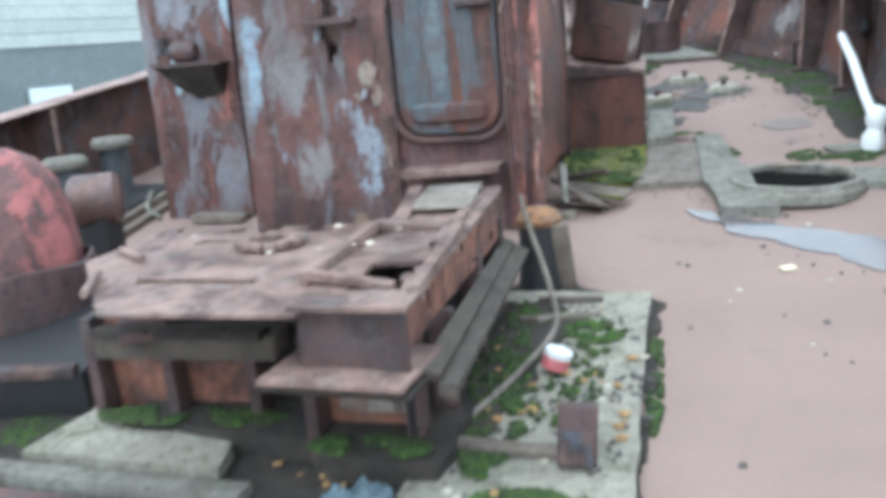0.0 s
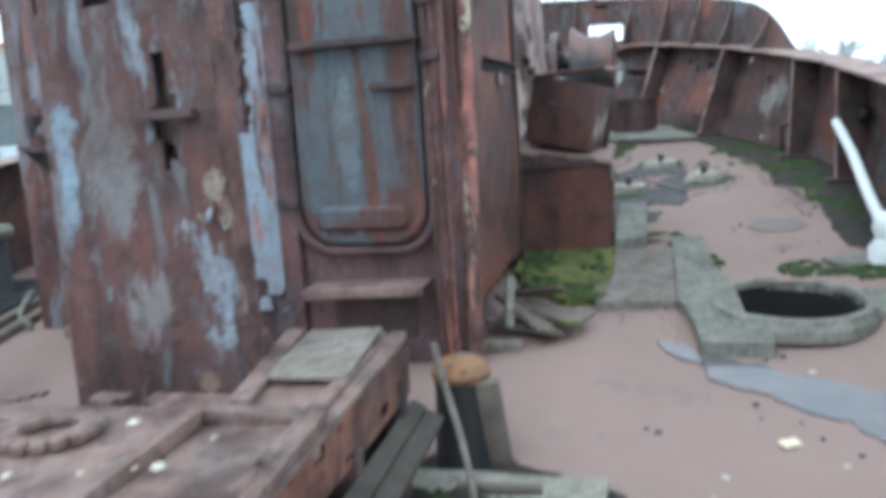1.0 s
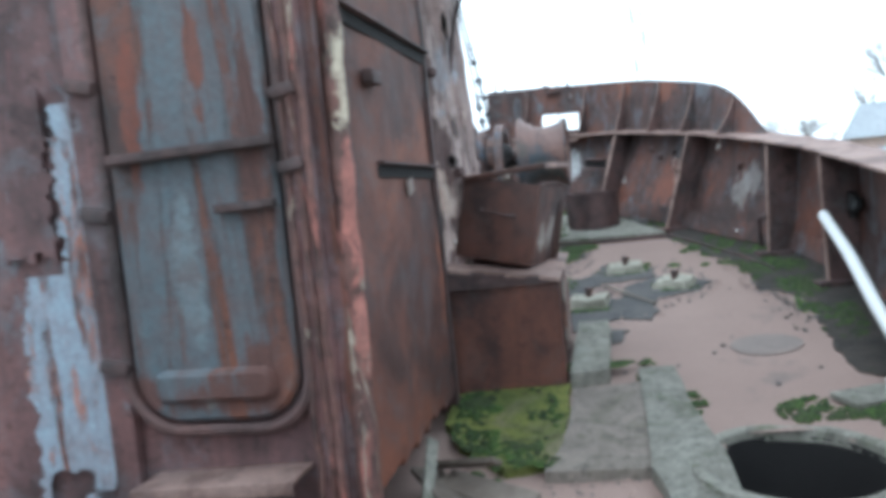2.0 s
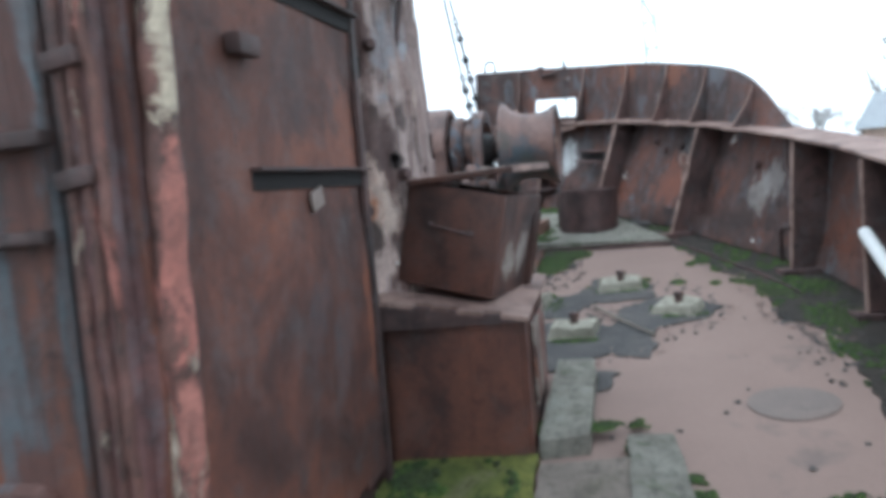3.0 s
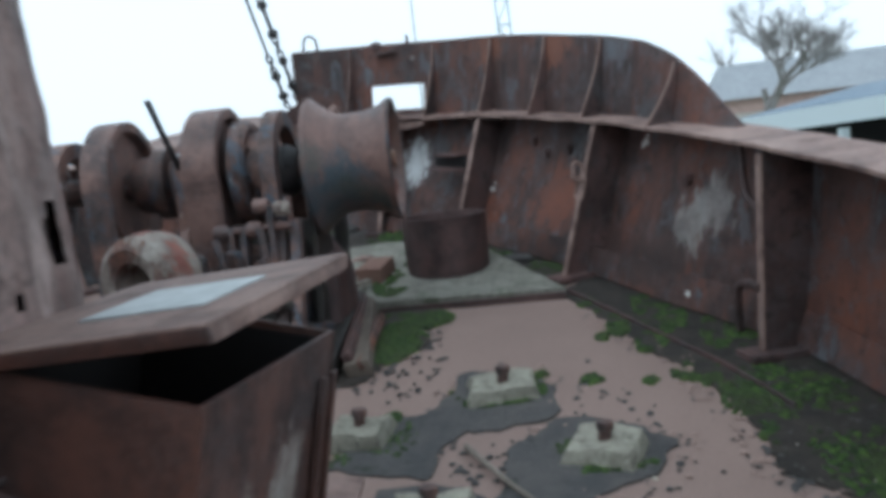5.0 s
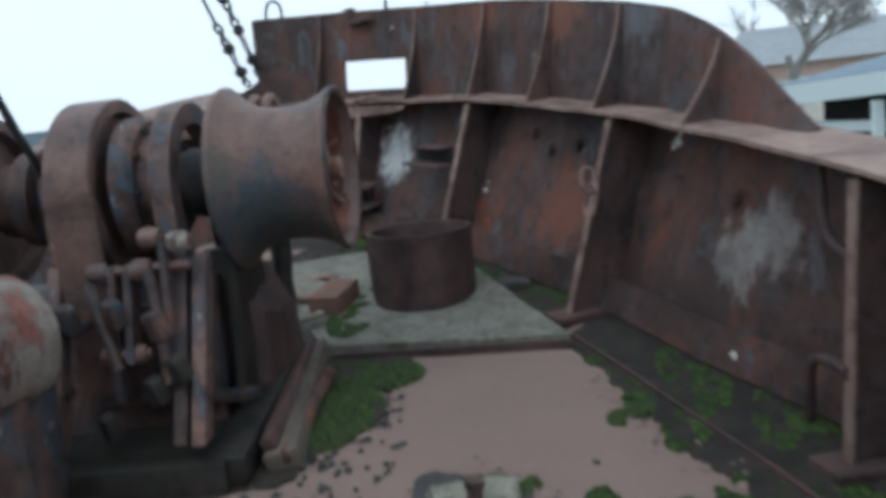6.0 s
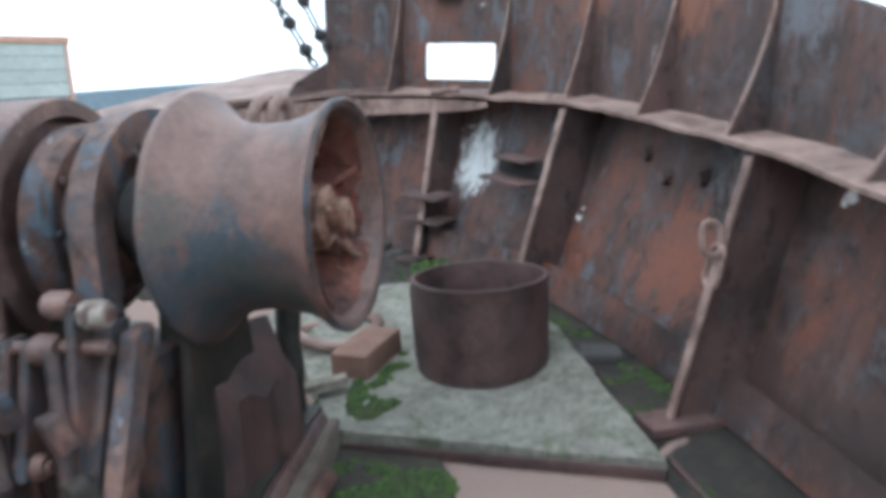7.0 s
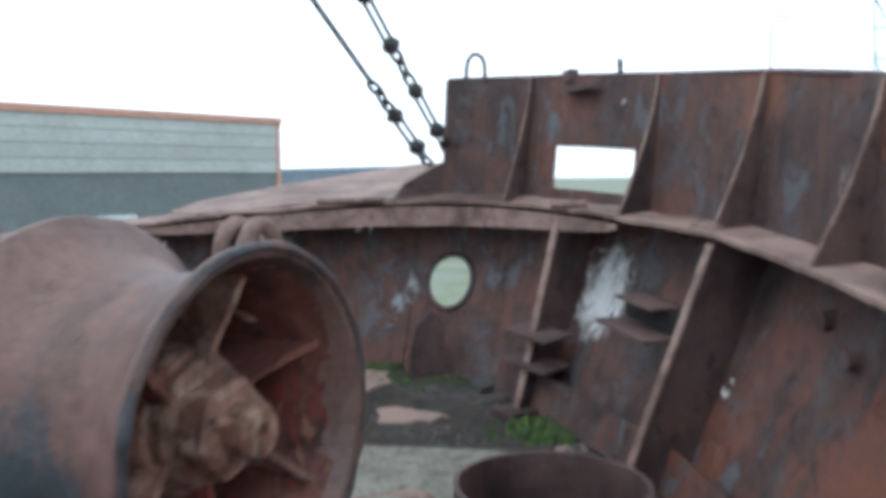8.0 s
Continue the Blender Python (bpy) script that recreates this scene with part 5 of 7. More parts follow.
# brake levers with their pins and knobs
for x, y, z, r in ((-0.89, 9.55, 1.965, 0.036), (-0.99, 9.56, 1.985, 0.036), (-1.03, 9.54, 1.88, 0.04), (-1.19, 9.55, 1.88, 0.035), (-1.16, 9.50, 1.60, 0.032), (-1.07, 9.49, 1.60, 0.034)):
    part("pin_knob", bumpy(lathe([(-0.035, 0.0), (-0.035, r * 0.8), (-0.02, r), (0.02, r), (0.035, r * 0.8), (0.035, 0.0)], turned(x, y, z), 16), 0.003, 12), M_PALE if x in (-0.89,) else M_DRUM, windlass)
for p, q in (((-1.22, 9.55, 1.88), (-0.86, 9.55, 1.885)), ((-1.02, 9.555, 1.98), (-0.85, 9.55, 1.965)), ((-1.2, 9.495, 1.60), (-1.02, 9.49, 1.60))):
    part("pin", rod(p, q, 0.018), M_DRUM, windlass)
for x, top, low in ((-0.945, 1.99, 1.36), (-1.08, 1.9, 1.58), (-1.14, 1.9, 1.45)):
    own = bmesh.new()
    hexa(own, [(x - 0.014, 9.44, low), (x + 0.014, 9.44, low), (x + 0.014, 9.52, low), (x - 0.014, 9.52, low)], [(x - 0.012, 9.53, top), (x + 0.012, 9.53, top), (x + 0.012, 9.6, top), (x - 0.012, 9.6, top)])
    part("lever", bumpy(own, 0.004, 9), M_GEAR, windlass)
# Side frames take the same black, with that shade painted in.
part("side_frame", sheet(flat((-1.36, 9.72, 1.26), (-0.98, 9.72, 1.26), (-1.0, 9.76, 1.86), (-1.32, 9.76, 1.92)), 10, 14, 0.03, dent=0.01, keep=lambda u, v: (u - 0.45) ** 2 + (v - 0.55) ** 2 > 0.04), M_OIL_SHADE, windlass, "near-black side frame, shade put into its colour")
part("side_frame", sheet(flat((-0.80, 9.72, 1.28), (-0.80, 10.2, 1.32), (-0.80, 10.12, 1.92), (-0.80, 9.8, 1.92)), 10, 12, 0.03, dent=0.01), M_OIL_SHADE, windlass, "near-black side frame, shade put into its colour")
for x, y, z, l, ry in ((-1.25, 9.62, 1.7, 0.4, -8), (-1.05, 9.70, 1.36, 0.6, 2), (-1.7, 9.5, 1.5, 0.7, 5)):
    part("tie_bar", bumpy(block((l, 0.05, 0.04), turned(x, y, z, 12, ry, 6), 0.008), 0.006, 8), M_GEAR, windlass)
for x, y, z in ((-1.0, 9.44, 1.48), (-0.98, 9.47, 1.7), (-1.2, 9.46, 1.36), (-1.3, 9.5, 1.74), (-0.92, 9.45, 1.55), (-1.12, 9.47, 1.75)):
    part("clevis", bumpy(block((0.07, 0.06, 0.1), turned(x, y, z, 15, 10 * math.sin(9 * x), 30 * x), 0.014), 0.008, 10), M_GEAR if z > 1.6 else M_OIL_SHADE, windlass)
for x0, x1, z0_, z1_ in ((-1.22, -1.12, 1.85, 1.56), (-1.0, -0.95, 1.88, 1.5)):
    part("brake_rod", rod((x0, 9.52, z0_), (x1, 9.44, z1_), 0.02), M_GEAR, windlass)
part("drum_casting", bumpy(prism(ragged([(-0.86, 9.86), (-0.74, 9.92), (-0.72, 10.26), (-0.86, 10.34)], 0.05, 0.03, 3.0), lambda x, y: deck_z(x, y) + 0.02, lambda x, y: 1.74 - 1.2 * (x + 0.86)), 0.035, 9), M_STUB, windlass, "blackened casting below the drum")
# Added block, no known part: gives the levers a dark background.
part("gear_case", bumpy(block((0.62, 0.3, 0.6), turned(-1.2, 9.86, 1.49, 0, 0, 3), 0.03), 0.02, 6), M_GEAR, windlass, "dark block added behind the levers to close the see-through gap")
part("wooden_bearer", bumpy(block((0.12, 1.0, 0.09), turned(-0.66, 9.95, deck_z(-0.66, 9.95) + 0.04, 7, -12, 4), 0.012), 0.01, 7), M_WOOD, windlass, "rotten wooden bearer under the bed")
part("wooden_bearer", bumpy(block((0.05, 0.7, 0.05), turned(-0.60, 9.8, deck_z(-0.6, 9.8) + 0.06, 8, -30, -6), 0.01), 0.01, 7), M_PANEL, windlass, "rusty edge strip along the bearer")
part("hand_lever", pipe([(-1.42, 9.75, 2.2), (-1.44, 9.66, 2.36), (-1.47, 9.6, 2.53)], 0.016, 8), M_BLACK, windlass)
# bed frame
bed_z = deck_z(-1.6, 9.9)
part("bed_beam", bumpy(block((2.1, 0.14, 0.13), turned(-1.83, 9.42, deck_z(-1.6, 9.42) + 0.06, 0, 0, 0), 0.012), 0.006, 5), M_OIL_SHADE, windlass)
part("bed_beam", bumpy(block((0.13, 1.1, 0.12), turned(-0.78, 9.92, deck_z(-0.78, 9.92) + 0.065, 7, 0, 0), 0.012), 0.006, 5), M_OIL_SHADE, windlass)
part("bed_plate", bumpy(block((2.0, 1.0, 0.03), turned(-1.85, 9.95, bed_z + 0.10, 7, 0, 0), 0.006), 0.006, 5), M_OIL_SHADE, windlass)
part("bed_edge", bumpy(block((0.045, 0.95, 0.06), turned(-0.685, 9.95, deck_z(-0.7, 9.95) + 0.09, 7, -25, 0), 0.008), 0.005, 5), M_RIB, windlass)
# chain casing: a pale ring casting in front
own = lathe([(-0.12, 0.10), (-0.14, 0.16), (-0.1, 0.205), (0.0, 0.22), (0.09, 0.205), (0.13, 0.15), (0.11, 0.09), (0.0, 0.075)], turned(-1.44, 9.28, 1.73, 0, 0, 70), 40, closed=True)
casing = thing("chain_casing", (-1.47, 9.28, deck_z(-1.47, 9.28)), "round ring casting with flaking cream paint before the windlass", "casing")
part("ring", bumpy(own, 0.006, 7), M_PALE, casing)
part("stand", bumpy(block((0.26, 0.22, 0.44), turned(-1.45, 9.28, 1.35), 0.02), 0.01, 6), M_GEAR, casing)
part("foot_plate", block((0.5, 0.4, 0.04), turned(-1.47, 9.25, deck_z(-1.47, 9.25) + 0.018, 7, 0, 0), 0.008), M_TABLE, casing)
# eye on a stanchion behind the drum
eye = thing("mooring_eye", (-0.78, 10.42, deck_z(-0.78, 10.42)), "rusty mooring eye on a dark stanchion behind the drum", "mooring eye")
part("stanchion", bumpy(pipe([(-0.80, 10.42, deck_z(-0.80, 10.42) - 0.01 + 0.1 * i) for i in range(11)], 0.045, 12), 0.012, 9), M_OIL_SHADE, eye)
for dx in (-0.035, 0.03):
    part("loop", pipe(curve_points([(-0.80 + dx, 10.43, 2.26), (-0.80 + dx, 10.385, 2.33), (-0.79 + dx, 10.37, 2.39), (-0.775 + dx, 10.40, 2.43), (-0.765 + dx, 10.44, 2.40), (-0.77 + dx, 10.46, 2.30)]), 0.02, 10), M_CAP, eye)

# ---- stays at the bow ----
def stay(foot, way, length, links, label, seed):
    """A wire with a turnbuckle and a few links at its lower end."""
    foot, way = Vector(foot), Vector(way).normalized()
    ob = thing("stay", foot, label, "stay", "bow stays")
    side = way.cross(Vector((1, 0, 0))).normalized()
    rotm = way.to_track_quat("Z", "X").to_matrix()
    at = 0.0
    for i in range(2):
        part("link", pipe([foot + way * (at + 0.05) + rotm @ Vector(((0.024 * math.cos(a) if i % 2 else 0), (0 if i % 2 else 0.024 * math.cos(a)), 0.055 * math.sin(a))) for a in [2 * math.pi * j / 20 for j in range(21)]], 0.009, 8, cap=False), M_CHAIN, ob)
        at += 0.085
    for k in range(links):
        part("shackle_end", bumpy(lathe([(0, 0.0), (0, 0.03), (0.03, 0.045), (0.06, 0.03), (0.07, 0.0)], Matrix.Translation(foot + way * at) @ way.to_track_quat("X", "Z").to_matrix().to_4x4(), 12), 0.006, 20, seed), M_CHAIN, ob)
        at += 0.06
        for s in (-1, 1):
            part("turnbuckle_rod", rod(foot + way * at + rotm @ Vector((0.028 * s, 0, 0)), foot + way * (at + 0.26) + rotm @ Vector((0.028 * s, 0, 0)), 0.0085, 8), M_CHAIN, ob)
        at += 0.25
        part("shackle_end", bumpy(lathe([(0, 0.0), (0, 0.028), (0.03, 0.042), (0.06, 0.028), (0.07, 0.0)], Matrix.Translation(foot + way * at) @ way.to_track_quat("X", "Z").to_matrix().to_4x4(), 12), 0.006, 20, seed + 3), M_CHAIN, ob)
        at += 0.06
        for i in range(3):
            part("link", pipe([foot + way * (at + 0.05) + rotm @ Vector(((0.024 * math.cos(a) if i % 2 else 0), (0 if i % 2 else 0.024 * math.cos(a)), 0.055 * math.sin(a))) for a in [2 * math.pi * j / 20 for j in range(21)]], 0.009, 8, cap=False), M_CHAIN, ob)
            at += 0.085
    part("wire", rod(foot + way * at, foot + way * length, 0.011, 8), M_CHAIN, ob)


stay((-1.53, 13.05, 2.66), (0.026, -0.808, 0.589), 7.2, 2, "black chain stay with turnbuckles running up to the mast", 1)
stay((-1.60, 12.95, 2.60), (0.085, -0.887, 0.453), 6.3, 1, "thin black wire stay with a turnbuckle at the bow", 2)
plate_ = thing("stay_plate", (-1.62, 12.95, deck_z(-1.6, 12.9) + RAIL_H), "rusty gusset plate holding the stays on the rail", "gusset")
own = bmesh.new()
hexa(own, [(-1.78, 12.83, 2.40), (-1.76, 12.82, 2.40), (-1.40, 13.06, 2.42), (-1.42, 13.07, 2.42)], [(-1.72, 12.87, 2.50), (-1.70, 12.86, 2.50), (-1.42, 13.06, 2.69), (-1.44, 13.07, 2.69)])
part("gusset", own, M_RIB, plate_)
for x0, x1, y0 in ((-2.15, -1.78, 12.70), (-0.75, -0.6, 12.44)):
    single("loose_bar", pipe([(x0, y0, deck_z(x0, y0) + RAIL_H + 0.03), (x1, y0 + 0.06, deck_z(x1, y0) + RAIL_H + 0.035)], 0.018, 8), M_CAP, "short loose bar lying on the rail cap", "bar", "loose bars on the rail")
q = hull(10.15, 0.02, RAIL_H + 0.02)
single("loose_bar", pipe([q + Vector((0.06, -0.05, 0)), q + Vector((-0.05, 0.07, 0))], 0.02, 8), M_CAP, "short loose bar lying on the rail cap", "bar", "loose bars on the rail")

# curved bracket plate and rope coil at the bow
own = bmesh.new()
pl = [(0, 0), (0.22, 0), (0.22, 0.30), (0.14, 0.36), (0.05, 0.28), (0.015, 0.14)]
bx_, by_ = -1.56, 12.60
f0 = [own.verts.new((bx_ + 0.72 * a, by_ + 0.4 * a, deck_z(bx_, by_) + b)) for a, b in pl]
f1 = [own.verts.new((bx_ + 0.72 * a + 0.014, by_ + 0.4 * a - 0.01, deck_z(bx_, by_) + b)) for a, b in pl]
own.faces.new(f0)
own.faces.new(f1[::-1])
for i in range(len(pl)):
    j = (i + 1) % len(pl)
    own.faces.new((f0[i], f0[j], f1[j], f1[i]))
single("knee_plate", own, M_STUB, "curved rusty knee plate standing at the bow", "knee plate", smooth=False)
ring_x, ring_y = -0.93, 11.2
pts = [(ring_x + 0.17 * math.cos(a) * (1 + 0.05 * math.sin(3 * a)), ring_y + 0.2 * math.sin(a), deck_z(ring_x, ring_y) + 0.075 + 0.02 * math.sin(2 * a)) for a in [2 * math.pi * i / 32 for i in range(33)]]
single("hoop", bumpy(pipe(pts, 0.026, 10, cap=False), 0.006, 9), M_CAP, "dusty thick hoop lying on the footing", "hoop")
single("plank", bumpy(block((0.07, 0.32, 0.025), turned(-0.85, 10.62, deck_z(-0.85, 10.62) + 0.10, 6, 0, -62), 0.004), 0.006, 6), M_CONCRETE_PINK, "pale dusty board by the concrete footing", "board")
for x, y, sx, sy, h in ((-1.12, 12.55, 0.15, 0.1, 0.06), (-1.35, 12.45, 0.08, 0.07, 0.035), (-0.98, 12.5, 0.1, 0.07, 0.04), (0.2, 11.05, 0.16, 0.1, 0.06), (-1.5, 11.9, 0.18, 0.1, 0.05)):
    single("stone", bumpy(block((sx, sy, h), turned(x, y, deck_z(x, y) + h * 0.4, 8, 5, 40 * x), 0.015), 0.02, 9, x), M_TAR, "rough dark lump of stone on the soil", "stone", "stones on the deck")

# ---- steel post and tower by the house ----
post = thing("steel_post", (-1.55, 3.8, deck_z(-1.55, 3.8)), "broad steel post with peeling grey and blue paint", "post")
pz = deck_z(-1.55, 3.6) - 0.05
part("front_plate", sheet(flat((-1.93, 3.56, pz), (-1.22, 3.52, pz), (-1.26, 3.52, 2.36), (-1.9, 3.56, 2.33)), 26, 60, 0.014, keep=lambda u, v: not (v > 0.93 and noise.noise(Vector((u * 5, v * 9, 1))) > 0.0) and not ((u - 0.70) ** 2 / 0.008 + (v - 0.76) ** 2 / 0.006 + 1.1 * noise.noise(Vector((u * 11, v * 16, 4))) < 0.75), dent=0.02, seed=21), M_POST, post)
part("right_plate", sheet(flat((-1.22, 3.525, pz), (-1.24, 3.66, pz), (-1.28, 3.66, 2.35), (-1.26, 3.525, 2.36)), 6, 40, 0.014, dent=0.015, seed=22), M_HOUSE, post)
part("left_plate", sheet(flat((-1.95, 3.7, pz), (-1.935, 3.56, pz), (-1.905, 3.56, 2.33), (-1.93, 3.7, 2.33)), 6, 40, 0.014, dent=0.015, seed=23), M_POST, post)
part("back_plate", sheet(flat((-1.24, 3.67, pz), (-1.95, 3.71, pz), (-1.93, 3.71, 2.33), (-1.28, 3.67, 2.35)), 10, 20, 0.014), M_HOUSE, post)
part("bent_edge", bumpy(pipe([(-1.205 - 0.012 * i * 0.06, 3.512, pz + 0.06 + 0.06 * i) for i in range(32)], 0.026, 10), 0.022, 9, 2), M_FLAKE, post, "bent corner edge with cream flakes")
part("flake_strip", bumpy(pipe([(-1.198, 3.506, pz + 0.3 + 0.05 * i) for i in range(18)], 0.02, 8, taper=0.014), 0.03, 14, 6), M_FLAKE, post, "ragged strip of cream and pink flakes")
M_CURL = steel("curled_cream_paint", (0.10, 0.05, 0.04), (0.20, 0.11, 0.085), (0.32, 0.2, 0.15), (0.40, 0.34, 0.27), 0.5, (0.36, 0.42, 0.48), 0.4, streak=0.1, scale=7, flake=5.0, upright=1.0)
for x, z, w, h, bow, lean in ((-1.27, 1.64, 0.07, 0.09, 0.02, 18), (-1.245, 1.54, 0.06, 0.12, 0.03, -14), (-1.32, 1.55, 0.06, 0.08, 0.02, 26), (-1.22, 1.28, 0.04, 0.16, 0.02, 4), (-1.23, 0.95, 0.045, 0.12, 0.02, -8)):
    turn_ = turned(x, 3.505, z, 0, lean, 0)
    own = sheet(lambda u, v: turn_ @ Vector((w * (u - 0.5), -0.004 - bow * (2 * u - 1) ** 2 * (0.4 + 0.6 * v), h * (v - 0.5))), 10, 12, 0.004, dent=0.01, seed=9 * z,
                keep=lambda u, v: math.hypot(u - 0.5, v - 0.5) < 0.42 + 0.2 * noise.noise(Vector((u * 6, v * 6, 20 * z))))
    part("paint_curl", own, M_CURL, post, "curl of loosened cream and blue paint")
part("pocket", bumpy(block((0.24, 0.06, 0.34), turned(-1.45, 3.63, 1.93), 0.02), 0.015, 9), M_GEAR, post)
part("pocket_lip", bumpy(block((0.22, 0.05, 0.03), turned(-1.43, 3.5, 1.86), 0.006), 0.006, 9), M_RIB, post)
part("top_plate", bumpy(prism([(-1.95, 3.5), (-1.24, 3.5), (-1.24, 3.72), (-1.95, 3.74)], 2.33, 2.36), 0.015, 4), M_CONCRETE, post, "pale weathered top")

tower = thing("steel_tower", (-3.33, 5.75, deck_z(-3.33, 5.75)), "steel tower leg with flaking grey, blue and pink paint", "tower leg")
tz = deck_z(-3.3, 5.5) - 0.05
part("front_plate", sheet(flat((-3.70, 5.5, tz), (-2.98, 5.46, tz), (-2.95, 5.46, 4.2), (-3.68, 5.5, 4.2)), 24, 60, 0.014, dent=0.02, seed=31), M_TOWER, tower)
part("right_plate", sheet(flat((-2.98, 5.465, tz), (-2.96, 6.05, tz), (-2.93, 6.05, 4.2), (-2.95, 5.465, 4.2)), 10, 30, 0.014, dent=0.012, seed=32), M_HOUSE, tower)
part("left_plate", sheet(flat((-3.70, 6.05, tz), (-3.70, 5.5, tz), (-3.68, 5.5, 4.2), (-3.68, 6.05, 4.2)), 10, 30, 0.014, dent=0.012, seed=33), M_HOUSE, tower)
part("back_plate", sheet(flat((-2.96, 6.06, tz), (-3.7, 6.06, tz), (-3.68, 6.06, 4.2), (-2.93, 6.06, 4.2)), 8, 20, 0.014), M_HOUSE, tower)
tray = part("fairlead_tray", bumpy(prism([(-3.55, 5.32), (-3.4, 5.29), (-3.1, 5.27), (-3.0, 5.3), (-2.99, 5.46), (-3.57, 5.5)], 1.70, 1.725), 0.02, 6), M_RIB, tower, "projecting fairlead tray with a roller")
own = bmesh.new()
hexa(own, [(-3.30, 5.46, 1.47), (-3.08, 5.45, 1.50), (-3.08, 5.47, 1.50), (-3.30, 5.49, 1.47)], [(-3.55, 5.34, 1.70), (-3.05, 5.29, 1.70), (-3.02, 5.46, 1.70), (-3.55, 5.49, 1.70)])
bmesh.ops.subdivide_edges(own, edges=own.edges[:], cuts=4, use_grid_fill=True)
part("tray_knee", bumpy(own, 0.02, 8), M_OIL_SHADE, tray)
part("roller", bumpy(lathe([(-0.1, 0.0), (-0.1, 0.05), (-0.06, 0.075), (0.06, 0.075), (0.1, 0.05), (0.1, 0.0)], turned(-3.28, 5.34, 1.80, 0, 0, 0), 18), 0.008, 8), M_GEAR, tray)
part("roller", lathe([(-0.06, 0.0), (-0.06, 0.05), (0.06, 0.05), (0.06, 0.0)], turned(-3.46, 5.37, 1.84, 0, -90, 0), 16), M_GEAR, tray)
part("base_shoe", bumpy(block((0.42, 0.14, 0.06), turned(-3.2, 5.38, deck_z(-3.2, 5.38) + 0.03, 0, 0, -4), 0.01), 0.008, 6), M_CONCRETE_PINK, tower)

# ---- winch foundation in front ----
TZ = 1.02
found = thing("winch_foundation", (-1.3, 2.7, deck_z(-1.3, 2.7)), "rusted steel winch foundation of beams with broken plates", "winch foundation")
own = sheet(lambda u, v: Vector(((-1.78 - 0.5 * min(v / 0.5, 1)) * (1 - u) - 1.10 * u, 2.17 + 1.2 * v, TZ - 0.02)), 48, 40, 0.014,
            keep=lambda u, v: not (0.20 < u < 0.68 and 0.28 < v < 0.335) and not (0.28 < u < 0.4 and 0.72 < v < 0.8) and not (v > 0.9 and noise.noise(Vector((u * 6, v * 6, 2))) > 0.05), dent=0.008, seed=41)
part("top_plate", own, M_TABLE, found, "dusty pierced top plate")
own = sheet(lambda u, v: Vector((-1.14 + 0.38 * u - 0.05 * v, 2.2 + 1.72 * v, TZ + 0.03 * v)), 26, 80, 0.016,
            keep=lambda u, v: not (0.35 < u < 0.85 and 0.10 < v < 0.28 and noise.noise(Vector((u * 4, v * 14, 6))) > -0.3) and not (v > 0.96 and noise.noise(Vector((u * 5, 1, 6))) > 0.0), dent=0.01, seed=42)
part("beam_top", own, M_TABLE, found, "broken top flange of the near beam")
part("beam_end", block((0.36, 0.02, 0.21), turned(-0.955, 2.25, TZ - 0.11, 0, 0, -4), 0.004), M_RIB, found)
part("beam_web", sheet(flat((-0.82, 2.26, TZ - 0.2), (-0.80, 3.85, TZ - 0.17), (-0.80, 3.85, TZ), (-0.82, 2.26, TZ - 0.01)), 40, 8, 0.014, dent=0.012, seed=43, keep=lambda u, v: noise.noise(Vector((u * 12, v * 2, 8))) < 0.38), M_PANEL, found, "torn beam web")
part("beam_low_flange", bumpy(block((0.47, 0.36, 0.022), turned(-0.985, 2.30, TZ - 0.225, 0, 0, -3), 0.006), 0.006, 6), M_TABLE, found)
part("beam_low_flange", bumpy(block((0.49, 0.30, 0.018), turned(-0.985, 2.30, TZ - 0.26, 0, 0, -3), 0.006), 0.006, 6), M_SOIL, found)
for off in (0.0, 0.07):
    part("side_rail", bumpy(block((0.06, 1.62, 0.05), turned(-0.765 + 0.8 * off, 3.1, TZ - 0.245 - 0.7 * off, 0, 12, 2), 0.010), 0.02, 12, off * 40), M_OLDWOOD, found, "weathered rail along the beam")
part("raised_strip", bumpy(block((0.05, 0.9, 0.02), turned(-0.86, 3.25, TZ + 0.03, 0, 0, 3), 0.005), 0.005, 7), M_TABLE, found)
part("raised_strip", bumpy(block((0.06, 0.75, 0.02), turned(-1.15, 3.5, TZ + 0.045, 0, 0, 12), 0.005), 0.006, 7), M_TABLE, found)
part("board", bumpy(block((0.26, 0.5, 0.014), turned(-1.0, 3.6, TZ + 0.05, 1, 0, 6), 0.004), 0.006, 7), M_CONCRETE_PINK, found, "pale dusty plate")
# Black sheet: the shade below the top plate put into colour.
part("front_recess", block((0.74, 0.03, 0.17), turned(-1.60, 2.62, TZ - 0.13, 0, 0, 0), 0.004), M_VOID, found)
part("front_beam", bumpy(block((0.70, 0.14, 0.085), turned(-1.69, 2.52, TZ - 0.245, 0, 0, 1), 0.01), 0.012, 8), M_OLDWOOD, found, "rotten dark wooden beam under the plate")
part("beam_crust", bumpy(block((0.66, 0.1, 0.03), turned(-1.70, 2.47, TZ - 0.19, 0, 0, 1), 0.008), 0.016, 12), M_SOIL, found)
part("left_beam", bumpy(block((0.16, 1.1, 0.03), turned(-2.12, 2.85, TZ - 0.19, 0, 0, 36), 0.006), 0.008, 6), M_RIB, found)
gz = deck_z(-1.4, 2.5)
for x, w in ((-2.10, 0.31), (-1.75, 0.33)):
    part("front_panel", bumpy(block((w, 0.03, 0.46), turned(x, 2.80, gz + 0.27, 4, 0, 0), 0.01), 0.006, 6), M_PANEL, found, "orange rust panel")
part("front_panel", bumpy(block((0.36, 0.03, 0.46), turned(-1.08, 2.68, gz + 0.27, 3, 0, 0), 0.01), 0.006, 6), M_PANEL, found, "orange rust panel")
